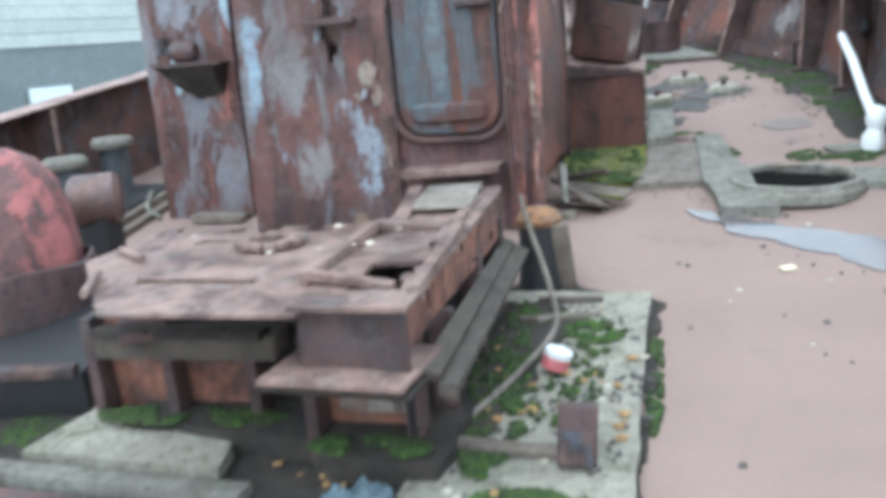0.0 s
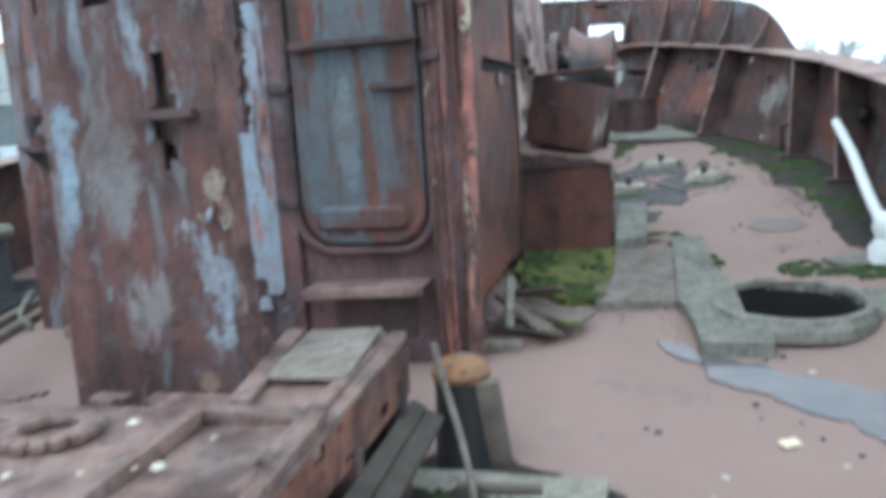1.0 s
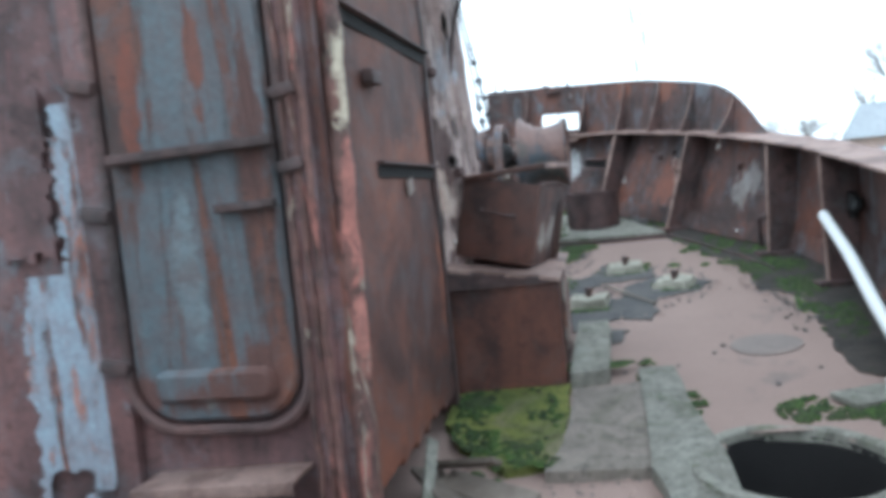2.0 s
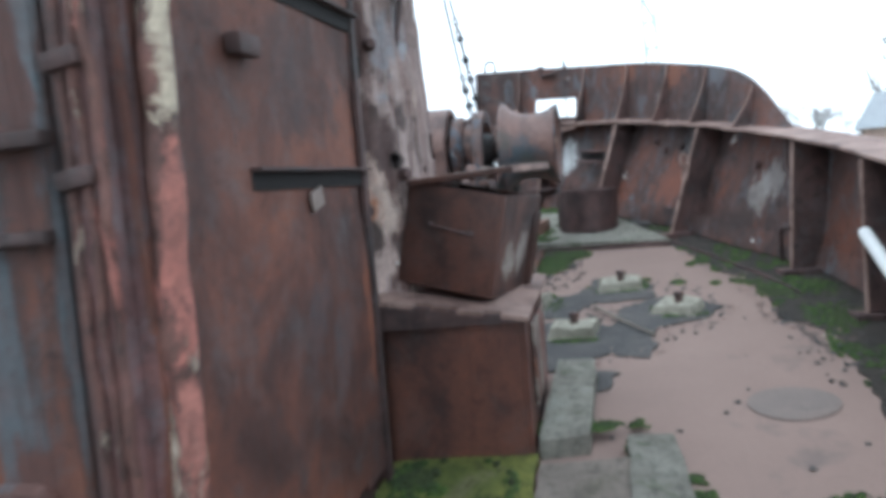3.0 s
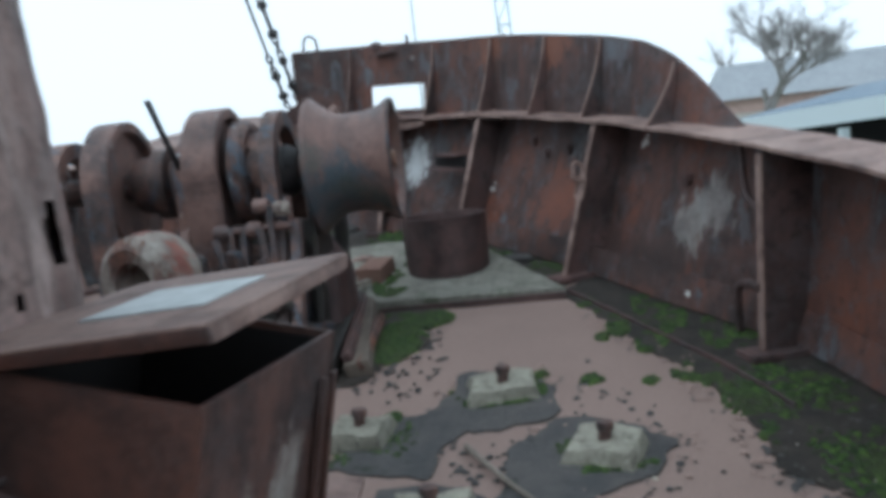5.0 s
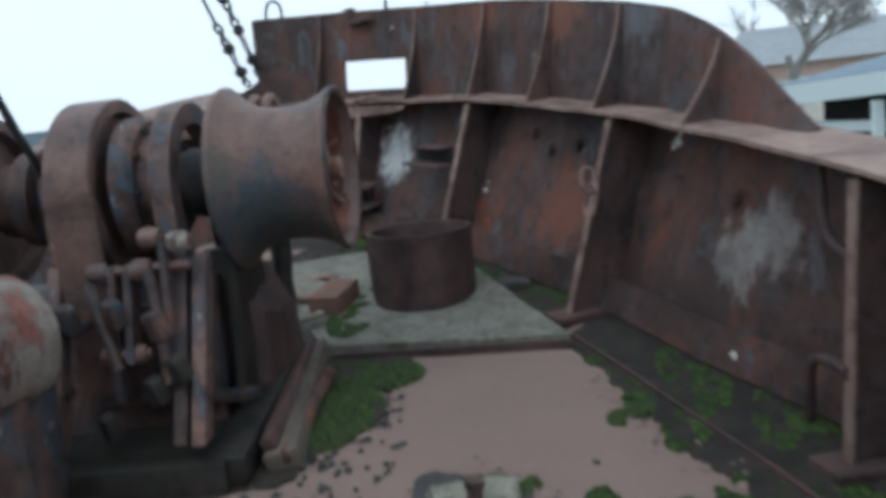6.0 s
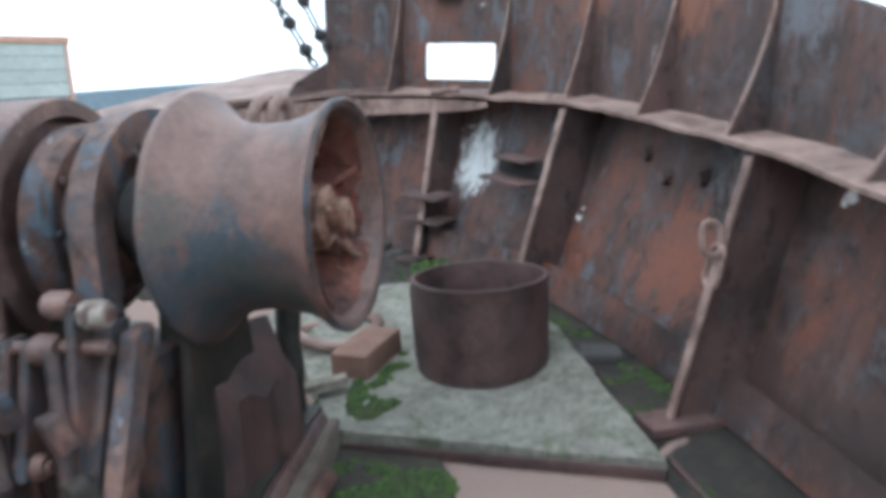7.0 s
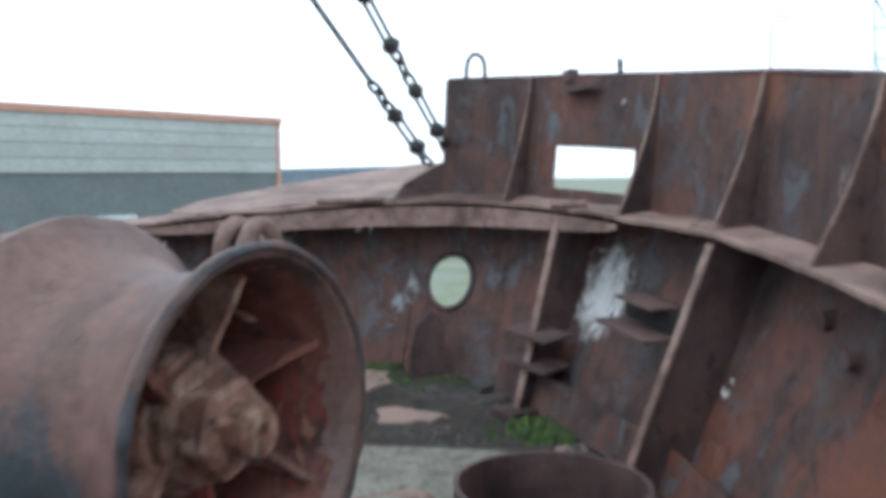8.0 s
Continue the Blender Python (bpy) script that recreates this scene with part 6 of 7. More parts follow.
part("panel_band", bumpy(block((0.25, 0.02, 0.1), turned(-1.08, 2.66, gz + 0.24, 0, 0, 0), 0.006), 0.01, 9), M_PALE, found)
for x, y in ((-2.27, 2.76), (-1.93, 2.76), (-1.57, 2.76), (-1.28, 2.63), (-0.90, 2.63)):
    part("leg", bumpy(block((0.05, 0.14, 0.5), turned(x, y, gz + 0.27, 2, 0, 0), 0.008), 0.005, 6), M_RIB, found)
for y in (2.8, 3.3, 3.75):
    part("leg", bumpy(block((0.09, 0.06, 0.5), turned(-0.84, y, deck_z(-0.84, y) + 0.24), 0.008), 0.005, 6), M_RIB, found)
# Black side sheet and filling block paint the shade inside the foundation.
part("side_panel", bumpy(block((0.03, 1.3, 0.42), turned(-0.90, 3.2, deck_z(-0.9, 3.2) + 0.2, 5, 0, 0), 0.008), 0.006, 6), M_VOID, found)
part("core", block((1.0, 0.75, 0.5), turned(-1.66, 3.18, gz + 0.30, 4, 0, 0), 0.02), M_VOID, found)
for x, y, sx, sy, up, rz in ((-1.17, 2.75, 0.035, 0.6, 0.05, -4), (-0.80, 2.72, 0.035, 0.75, 0.045, 3), (-1.0, 3.1, 0.32, 0.05, 0.05, 6), (-1.02, 2.42, 0.3, 0.05, 0.03, -3)):
    part("torn_edge", bumpy(block((sx, sy, up), turned(x, y, TZ + 0.5 * up, 4, 6, rz), 0.006), 0.02, 11), M_TABLE, found, "rust-eaten upstanding edge")
# worn flange on the plate
for i in range(16):
    a = 2 * math.pi * i / 16
    own = block((0.06, 0.04, 0.025), turned(-1.58 + 0.11 * math.cos(a), 3.0 + 0.1 * math.sin(a), TZ + 0.006, 0, 6 * math.cos(3 * i), math.degrees(a)), 0.006)
    part("flange_shard", bumpy(own, 0.01, 9), M_TABLE, found)
for p, q in (((-2.05, 2.55, TZ + 0.002), (-1.92, 2.3, TZ + 0.002)), ((-2.2, 2.9, TZ + 0.002), (-2.0, 2.75, TZ + 0.002))):
    part("plate_strip", bumpy(rod(p, q, 0.016, 8), 0.004, 9), M_TABLE, found)

# stump of a bitt at the far end of the beam
bitt = thing("bitt", (-0.68, 4.1, deck_z(-0.68, 4.1)), "dark bitt stump with a rust-stained blue-grey cap", "bitt")
part("stump", bumpy(lathe([(-0.02, 0.12), (0.05, 0.11), (0.28, 0.10), (0.34, 0.1)], Matrix.Translation((-0.68, 4.1, deck_z(-0.68, 4.1))) @ pose(0, 0, 0, 0, -90, 0), 20), 0.008, 7), M_BLACK, bitt)
part("cap", bumpy(lathe([(0.33, 0.105), (0.36, 0.112), (0.40, 0.09), (0.42, 0.04), (0.42, 0.0)], Matrix.Translation((-0.68, 4.1, deck_z(-0.68, 4.1))) @ pose(0, 0, 0, 0, -90, 0), 20), 0.012, 9), steel("cap_paint", (0.12, 0.06, 0.03), (0.28, 0.13, 0.05), (0.30, 0.16, 0.07), (0.20, 0.25, 0.27), 0.42, scale=6), bitt)
single("post_stake", bumpy(block((0.09, 0.06, 0.36), turned(-0.56, 4.08, deck_z(-0.56, 4.08) + 0.16, 4, -6, 10), 0.01), 0.008, 6), M_WOOD, "grey wooden stake beside the bitt", "stake")

# concrete pads round the foundation
PAD = [(-0.14, 3.93), (-0.86, 3.95), (-0.9, 2.35), (-0.15, 2.3)]
single("concrete_pad", prism(ragged(PAD, 0.12, 0.015, 3.0), lambda x, y: deck_z(x, y) - 0.02, lambda x, y: deck_z(x, y) + 0.05 + 0.008 * noise.noise(Vector((x * 5, y * 5, 0)))), M_PAD, "pale mossy concrete pad beside the foundation", "slab")
single("concrete_slab", prism(ragged([(-2.5, 2.48), (-1.6, 2.42), (-1.62, 2.58), (-2.35, 2.9)], 0.12, 0.015, 5.0), lambda x, y: deck_z(x, y) - 0.02, lambda x, y: deck_z(x, y) + 0.07), M_PAD, "pale concrete slab below the foundation", "slab")
single("concrete_beam", bumpy(block((1.3, 0.1, 0.08), turned(-2.1, 2.36, deck_z(-2.1, 2.36) + 0.03, 0, 0, -2), 0.01), 0.006, 6), M_CONCRETE, "low concrete kerb on the deck", "kerb")
single("steel_strip", bumpy(block((1.5, 0.28, 0.05), turned(-2.0, 2.13, deck_z(-2.0, 2.13) + 0.02, 7, 0, -3), 0.01), 0.006, 6), M_RIB, "rusty flat steel strip on the deck", "strip")
own = prism(ragged([(-2.15, 2.66), (-1.3, 2.56), (-1.2, 2.45), (-0.78, 2.44), (-0.74, 2.8), (-1.2, 2.82), (-2.1, 2.85)], 0.06, 0.03, 14.0), lambda x, y: deck_z(x, y) - 0.02, lambda x, y: deck_z(x, y) + 0.11 + 0.03 * noise.noise(Vector((x * 7, y * 7, 1))))
single("soil_mound", own, M_SOIL, "low mound of dark soil against the foundation", "soil", kind="structure")
patch("soil_bed", [(-2.9, 2.2), (-0.9, 2.15), (-0.15, 2.2), (-0.12, 3.0), (-0.08, 3.9), (-0.75, 4.2), (-0.95, 3.9), (-1.0, 2.7), (-2.4, 2.8), (-3.0, 3.2)], M_SOIL, "dark soil and litter round the foundation", "soil", lift=0.006, amp=0.05, seed=12.0)
own = prism(ragged([(-0.85, 2.6), (-0.66, 2.75), (-0.56, 3.2), (-0.45, 3.6), (-0.6, 3.85), (-0.85, 3.8)], 0.06, 0.05, 15.0), lambda x, y: deck_z(x, y) + 0.02, lambda x, y: deck_z(x, y) + 0.062 + 0.012 * noise.noise(Vector((x * 9, y * 9, 1))))
single("soil_film", own, M_SOIL, "dark soil washed over the concrete pad", "soil", kind="structure")
# things on the pad
tin = thing("tin", (-0.485, 3.17, deck_z(-0.485, 3.17) + 0.055), "white and pink tin lying on the concrete pad", "tin")
tm = turned(-0.485, 3.17, deck_z(-0.485, 3.17) + 0.095, 0, -70, 20)
part("can", lathe([(-0.03, 0.0), (-0.03, 0.055), (0.02, 0.056)], tm, 24), plain("pink_print", (0.55, 0.16, 0.17), 0.4), tin)
part("rim", lathe([(0.02, 0.056), (0.045, 0.057), (0.05, 0.05), (0.045, 0.0)], tm, 24), M_WHITE, tin)
small = thing("scrap_box", (-0.335, 2.58, deck_z(-0.335, 2.58) + 0.05), "small open rusty steel box standing on the concrete pad", "scrap box")
sm = turned(-0.335, 2.58, deck_z(-0.335, 2.58) + 0.145, -14, 3, 4)
part("shell", block((0.13, 0.1, 0.2), sm, 0.008), M_RIB, small)
part("face", block((0.11, 0.012, 0.11), sm @ turned(0, -0.052, -0.035), 0.004), M_GEAR, small, "grey lower face")
hz = lambda x, y, up: (x, y, deck_z(x, y) + up)
single("hose", pipe(curve_points([(-0.74, 3.95, 1.0), (-0.70, 3.93, 0.85), hz(-0.62, 3.82, 0.22), hz(-0.54, 3.62, 0.075), hz(-0.55, 3.4, 0.07), hz(-0.62, 3.15, 0.07), hz(-0.70, 2.92, 0.075), hz(-0.77, 2.75, 0.08)]), 0.013, 10), M_CONCRETE_PINK, "thin grey hose trailing over the concrete pad", "hose")
single("stick", bumpy(pipe([hz(-0.62, 3.58, 0.075), hz(-0.5, 3.63, 0.075), hz(-0.35, 3.66, 0.068)], 0.014, 8, taper=0.008), 0.004, 12), M_CONCRETE_PINK, "bare grey stick on the concrete pad", "stick")
for x, y, sx, sy, rz in ((-0.55, 3.62, 0.32, 0.06, 8), (-0.62, 2.62, 0.5, 0.07, -5), (-0.5, 3.82, 0.3, 0.04, 4)):
    single("lath", bumpy(block((sx, sy, 0.025), turned(x, y, deck_z(x, y) + 0.065, 0, 0, rz), 0.005), 0.005, 8), M_WOOD, "weathered lath on the concrete pad", "lath", "laths on the pad")
own = sheet(lambda u, v: Vector((-1.16 + 0.28 * u, 2.1 + 0.3 * v, deck_z(-1.02, 2.22) + 0.07 + 0.05 * math.sin(3.1 * u) * math.sin(3.1 * v) + 0.05 * noise.noise(Vector((u * 4, v * 4, 2))) + 0.03 * noise.noise(Vector((u * 11, v * 11, 5))))), 26, 26, 0.008, keep=lambda u, v: math.hypot(u - 0.5, v - 0.5) < 0.44 + 0.15 * noise.noise(Vector((u * 5, v * 5, 9))))
single("rag", own, plain("blue_rag", (0.12, 0.165, 0.19), 0.9, vary=0.8), "crumpled blue-grey rag before the foundation", "rag")

# ---- port side: buoy-like winch head, roller and bollards ----
head = thing("capstan", (-3.15, 3.45, deck_z(-3.15, 3.45)), "domed capstan with chipped salmon-red paint", "capstan")
hm = Matrix.Translation((-3.34, 3.45, deck_z(-3.2, 3.45))) @ pose(0, 0, 0, 0, -90, 0)
part("dome", bumpy(lathe([(0.20, 0.36), (0.30, 0.385), (0.52, 0.39), (0.70, 0.375), (0.86, 0.33), (0.97, 0.25), (1.03, 0.14), (1.05, 0.0)], hm, 40), 0.01, 4), M_SALMON, head)
part("skirt", bumpy(lathe([(0.16, 0.40), (0.17, 0.44), (0.34, 0.455), (0.46, 0.445), (0.47, 0.42)], hm, 40), 0.02, 5), M_RIB, head, "rusty brown skirt band")
part("drum", lathe([(-0.02, 0.36), (0.36, 0.36), (0.37, 0.0)], hm, 32), M_BLACK, head)
part("bed", bumpy(block((1.1, 0.9, 0.26), turned(-3.05, 3.2, deck_z(-3.05, 3.2) + 0.11, 7, 0, 8), 0.03), 0.015, 4), M_BLACK, head, "black oily bed")
part("lip", bumpy(block((1.0, 0.06, 0.05), turned(-2.95, 2.72, deck_z(-2.95, 2.72) + 0.25, 0, 0, 10), 0.01), 0.01, 5), M_GEAR, head)
roller = thing("roller", (-3.44, 4.38, deck_z(-3.44, 4.38)), "rusty brown roller on a stand", "roller")
part("barrel", bumpy(lathe([(-0.15, 0.0), (-0.15, 0.12), (-0.115, 0.155), (0.115, 0.155), (0.15, 0.12), (0.15, 0.0)], turned(-3.44, 4.38, deck_z(-3.44, 4.38) + 0.50, 0, 0, 30), 28), 0.006, 6), M_DRUM, roller)
part("stand", block((0.2, 0.18, 0.44), turned(-3.44, 4.38, deck_z(-3.44, 4.38) + 0.2), 0.02), M_BLACK, roller)


def bollard(x, y):
    ob = thing("bollard", (x, y, deck_z(x, y) + 0.05), "dark blue-grey mooring bollard with a pale cap", "bollard", "bollards on the port side")
    m = Matrix.Translation((x, y, deck_z(x, y) + 0.05)) @ pose(0, 0, 0, 0, -90, 0)
    part("post", lathe([(-0.01, 0.14), (0.02, 0.125), (0.05, 0.115), (0.42, 0.115)], m, 28), steel("bollard_paint", (0.03, 0.035, 0.04), (0.06, 0.07, 0.08), (0.12, 0.09, 0.08), streak=0.2), ob)
    part("cap", bumpy(lathe([(0.41, 0.12), (0.43, 0.16), (0.47, 0.165), (0.50, 0.14), (0.51, 0.0)], m, 28), 0.004, 6), M_CONCRETE, ob, "pale weathered cap")


bollard(-4.43, 5.95)
bollard(-4.42, 5.35)
single("bollard_bed", block((0.5, 1.3, 0.07), turned(-4.4, 5.65, deck_z(-4.4, 5.65) + 0.03, 7, 0, 0), 0.01), M_BLACK, "dark base plate under the bollards", "base plate")
for dx in (0.32, 0.5):
    single("port_batten", bumpy(block((0.07, 2.6, 0.07), turned(-4.4 + dx, 6.3, deck_z(-4.4, 6.3) + 0.03, 7, 0, 2), 0.01), 0.006, 5), M_WOOD, "weathered wooden batten along the deck", "batten", "battens on the port deck")
single("bent_rod", pipe(curve_points([hz(-4.1, 5.9, 0.1), hz(-3.95, 5.6, 0.06), hz(-3.75, 5.45, 0.03)]), 0.018, 8), M_CONCRETE, "pale bent rod by the bollards", "rod")

# ---- hatch ring, concrete strips and mossy slabs ----
hx, hy = HATCH
hatch = thing("manhole", (hx, hy, deck_z(hx, hy)), "open round manhole with a pale concrete rim", "manhole")
hm = Matrix.Translation((hx, hy, deck_z(hx, hy))) @ pose(0, 0, 0, 0, -90, 0) @ Matrix.Diagonal((1, 1.2, 1, 1))
part("rim", bumpy(lathe([(-0.04, 0.425), (0.012, 0.42), (0.03, 0.40), (0.055, 0.395), (0.06, 0.36), (0.05, 0.345), (0.0, 0.342)], hm, 64), 0.008, 5), M_CONCRETE, hatch)
# Shaft walls and bottom are near black, with the hole's shade in the colour.
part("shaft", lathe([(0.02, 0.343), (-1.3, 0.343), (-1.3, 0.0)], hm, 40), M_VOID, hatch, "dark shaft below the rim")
STRIP = [(0.11, 6.74), (0.29, 6.72), (0.34, 6.2), (0.42, 5.75), (0.45, 5.4), (0.56, 5.3), (0.54, 5.03), (0.22, 5.04), (0.2, 5.35), (0.14, 5.6)]
single("concrete_strip", prism(ragged(STRIP, 0.1, 0.012, 7.0), lambda x, y: deck_z(x, y) - 0.02, lambda x, y: deck_z(x, y) + 0.065 + 0.008 * noise.noise(Vector((x * 5, y * 5, 3)))), M_CONCRETE, "raised pale concrete strip beside the manhole", "slab")
single("concrete_strip", prism(ragged([(1.06, 5.75), (1.5, 5.6), (1.5, 5.35), (1.05, 5.45)], 0.1, 0.012, 9.0), lambda x, y: deck_z(x, y) - 0.02, lambda x, y: deck_z(x, y) + 0.05), M_CONCRETE, "low concrete strip reaching the bulwark", "slab")
single("mossy_slab", prism(ragged([(-0.84, 6.6), (-0.24, 6.62), (-0.22, 5.75), (-0.45, 5.68), (-0.7, 5.95), (-0.82, 6.2)], 0.08, 0.02, 8.0), lambda x, y: deck_z(x, y) - 0.02, lambda x, y: deck_z(x, y) + 0.045 + 0.01 * noise.noise(Vector((x * 6, y * 6, 5)))), M_MOSSY, "concrete slab overgrown with yellow-green moss", "slab")
single("worn_slab", prism(ragged([(-0.22, 6.52), (0.12, 6.56), (0.15, 5.62), (-0.3, 5.62), (-0.23, 5.9)], 0.08, 0.02, 9.0), lambda x, y: deck_z(x, y) - 0.02, lambda x, y: deck_z(x, y) + 0.05), M_CONCRETE_PINK, "worn sandy concrete slab", "slab")
single("kerb_stone", bumpy(prism(ragged([(-0.24, 6.66), (-0.04, 6.7), (-0.05, 7.58), (-0.24, 7.58)], 0.1, 0.01, 2.0), lambda x, y: deck_z(x, y) - 0.02, lambda x, y: deck_z(x, y) + 0.08), 0.006, 6), M_CONCRETE, "pale concrete kerb beside the locker", "kerb")

# broken boards at the house corner
for x, y, up, sx, sy, rx, ry, rz, mat_ in ((-0.72, 5.42, 0.14, 0.05, 0.5, 22, 30, 20, M_CONCRETE), (-0.62, 5.36, 0.09, 0.16, 0.5, 10, 20, 40, M_WOOD), (-0.5, 5.42, 0.08, 0.14, 0.42, 6, -12, 62, M_WOOD), (-0.66, 5.3, 0.05, 0.08, 0.36, 5, 8, 75, M_WOOD), (-0.44, 5.34, 0.06, 0.1, 0.28, -8, 10, 25, M_MOSSY), (-0.6, 5.5, 0.16, 0.07, 0.4, -14, 25, 50, M_WOOD)):
    single("broken_board", bumpy(block((sx, sy, 0.022), turned(x, y, deck_z(x, y) + up, rx, ry, rz), 0.004), 0.014, 9, x * 9), mat_, "splintered grey board heaped at the house corner", "board", "broken boards")
single("stone", bumpy(block((0.2, 0.07, 0.06), turned(-0.72, 5.12, deck_z(-0.72, 5.12) + 0.025, 0, 0, 6), 0.012), 0.008, 8), M_CONCRETE_PINK, "pale flat stone at the house corner", "stone", "stones on the deck")

# white bent pipe leaning on the bulwark, with its coil
davit = thing("white_pipe", (1.24, 6.1, deck_z(1.24, 6.1)), "white painted pipe leaning from the deck to the bulwark", "pipe")
part("tube", pipe([(1.34, 8.12, 1.50), (1.31, 7.4, 1.33), (1.28, 6.75, 1.12), (1.26, 6.35, 1.02)], 0.035, 14), M_WHITE, davit)
part("socket", bumpy(lathe([(-0.02, 0.07), (0.08, 0.08), (0.14, 0.055), (0.2, 0.075), (0.26, 0.065), (0.29, 0.04), (0.3, 0.0)], Matrix.Translation((1.25, 6.28, deck_z(1.25, 6.28))) @ pose(0, 0, 0, 0, -84, 0), 20), 0.008, 9), M_WHITE, davit)
part("foot", bumpy(block((0.3, 0.18, 0.03), turned(1.12, 6.3, deck_z(1.12, 6.3) + 0.012, 7, 0, 30), 0.01), 0.02, 8), M_CONCRETE, davit)
q = shell(5.05, 0.6)
fend = thing("rubber_fender", q, "ragged black rubber pad on the bulwark", "fender")
own = bmesh.new()
for i in range(9):
    block((0.05, 0.16 + 0.05 * math.sin(i * 2.1), 0.07), turned(q.x - 0.05, q.y - 0.16 + 0.05 * i, q.z + 0.05 * math.sin(i * 1.7), 20 * math.sin(i), 10, 5), 0.015, own)
part("rubber", bumpy(own, 0.02, 9), M_BLACK, fend)

# ---- moss, litter and gravel ----
def scatter(name, areas, count, material, label, category, size, seed, flat_=0.55, sink=0.3):
    """Many small uneven lumps over plan areas (x, y, rx, ry, weight), as one mesh."""
    rnd = random.Random(seed)
    verts, faces = [], []
    total = sum(a[4] for a in areas)
    for _ in range(count):
        pick = rnd.random() * total
        for a in areas:
            pick -= a[4]
            if pick <= 0:
                break
        ang, rad = rnd.random() * 2 * math.pi, math.sqrt(rnd.random())
        x, y = a[0] + a[2] * rad * math.cos(ang), a[1] + a[3] * rad * math.sin(ang)
        if noise.noise(Vector((x * 3.1, y * 3.1, seed))) + 0.75 * noise.noise(Vector((x * 13, y * 13, seed))) < rnd.uniform(-0.22, 0.30):
            continue
        if math.hypot(x - HATCH[0], y - HATCH[1]) < 0.44:
            continue
        s = size * rnd.uniform(0.5, 1.5)
        b = len(verts)
        z = deck_z(x, y) + (a[5] if len(a) > 5 else 0.005)
        k = 6
        verts.append((x + rnd.uniform(-0.3, 0.3) * s, y + rnd.uniform(-0.3, 0.3) * s, z + s * flat_ * rnd.uniform(0.7, 1.3)))
        for up, rr in ((0.6, 0.62), (-sink, 1.0)):
            for i in range(k):
                an = 2 * math.pi * (i + rnd.random() * 0.5) / k
                r = s * rr * rnd.uniform(0.75, 1.25)
                verts.append((x + r * math.cos(an), y + r * math.sin(an), z + s * flat_ * up * rnd.uniform(0.8, 1.2)))
        for i in range(k):
            j = (i + 1) % k
            faces.append((b, b + 1 + i, b + 1 + j))
            faces.append((b + 1 + i, b + 1 + k + i, b + 1 + k + j, b + 1 + j))
    data = bpy.data.meshes.new(name)
    data.from_pydata(verts, [], faces)
    data.update()
    data.materials.append(material)
    data.shade_smooth()
    return tagged(new(name, data), label, category, kind="stuff")


scatter("moss", [(-0.52, 9.95, 0.2, 0.36, 12), (-0.40, 10.16, 0.2, 0.14, 7), (-0.70, 10.65, 0.14, 0.24, 5), (-0.58, 10.78, 0.12, 0.3, 5, 0.06), (-0.45, 11.05, 0.10, 0.2, 2, 0.062), (-0.75, 10.2, 0.14, 0.3, 4), (0.52, 10.05, 0.05, 0.16, 1.4), (0.63, 9.75, 0.05, 0.16, 1.4), (0.74, 9.45, 0.07, 0.16, 1.3), (0.86, 9.12, 0.10, 0.14, 1.6), (0.98, 8.75, 0.10, 0.3, 1.6), (1.22, 8.5, 0.2, 0.5, 3.2), (1.25, 7.7, 0.16, 0.6, 2.6), (1.10, 9.35, 0.14, 0.4, 3.2), (0.85, 9.9, 0.12, 0.35, 2.4), (0.35, 11.0, 0.14, 0.4, 3), (0.1, 11.5, 0.15, 0.25, 2), (-0.75, 12.15, 0.2, 0.15, 4), (-1.45, 12.6, 0.35, 0.1, 2)], 36000, M_MOSS, "deep green moss cushions on the deck", "moss", 0.015, 3, flat_=0.7)
scatter("moss", [(0.42, 9.16, 0.055, 0.045, 1.5), (0.66, 9.08, 0.03, 0.03, 0.6), (0.56, 9.62, 0.05, 0.05, 1), (0.04, 9.03, 0.16, 0.04, 2.5), (0.22, 9.16, 0.05, 0.13, 2), (-0.13, 9.16, 0.05, 0.12, 1.5), (0.41, 8.43, 0.15, 0.035, 2), (0.27, 8.55, 0.04, 0.12, 1.5), (-0.2, 8.07, 0.14, 0.035, 2), (-0.4, 8.92, 0.08, 0.12, 3)], 5200, M_MOSS, "moss tufts on the deck and round the anchor blocks", "moss", 0.013, 25, flat_=0.8)
scatter("moss", [(-0.66, 2.75, 0.1, 0.3, 1.6, 0.06), (-0.7, 3.4, 0.09, 0.4, 1.8, 0.06), (-0.35, 3.5, 0.12, 0.1, 0.8, 0.06), (-1.85, 2.68, 0.42, 0.06, 7, 0.115), (-1.05, 2.52, 0.22, 0.06, 5, 0.115), (-1.0, 2.2, 0.5, 0.1, 2), (-0.45, 2.35, 0.2, 0.06, 2, 0.05), (-2.5, 2.75, 0.3, 0.2, 2), (-0.10, 3.3, 0.03, 0.5, 1), (-0.55, 3.2, 0.28, 0.5, 1.1, 0.06)], 14000, M_MOSS, "green moss round the foundation and pad", "moss", 0.014, 4, flat_=0.7)
scatter("moss", [(-0.2, 6.85, 0.3, 0.06, 1, 0.05), (0.16, 6.75, 0.06, 0.2, 1, 0.03), (0.9, 6.2, 0.2, 0.15, 1.2), (1.2, 6.0, 0.15, 0.3, 1.5), (0.35, 6.3, 0.06, 0.2, 0.6), (-0.5, 5.75, 0.15, 0.2, 1.5, 0.045), (-0.5, 8.78, 0.22, 0.17, 1.0), (-0.12, 7.3, 0.1, 0.25, 1)], 6000, M_MOSS, "moss round the blocks and slabs", "moss", 0.013, 5, flat_=0.6)
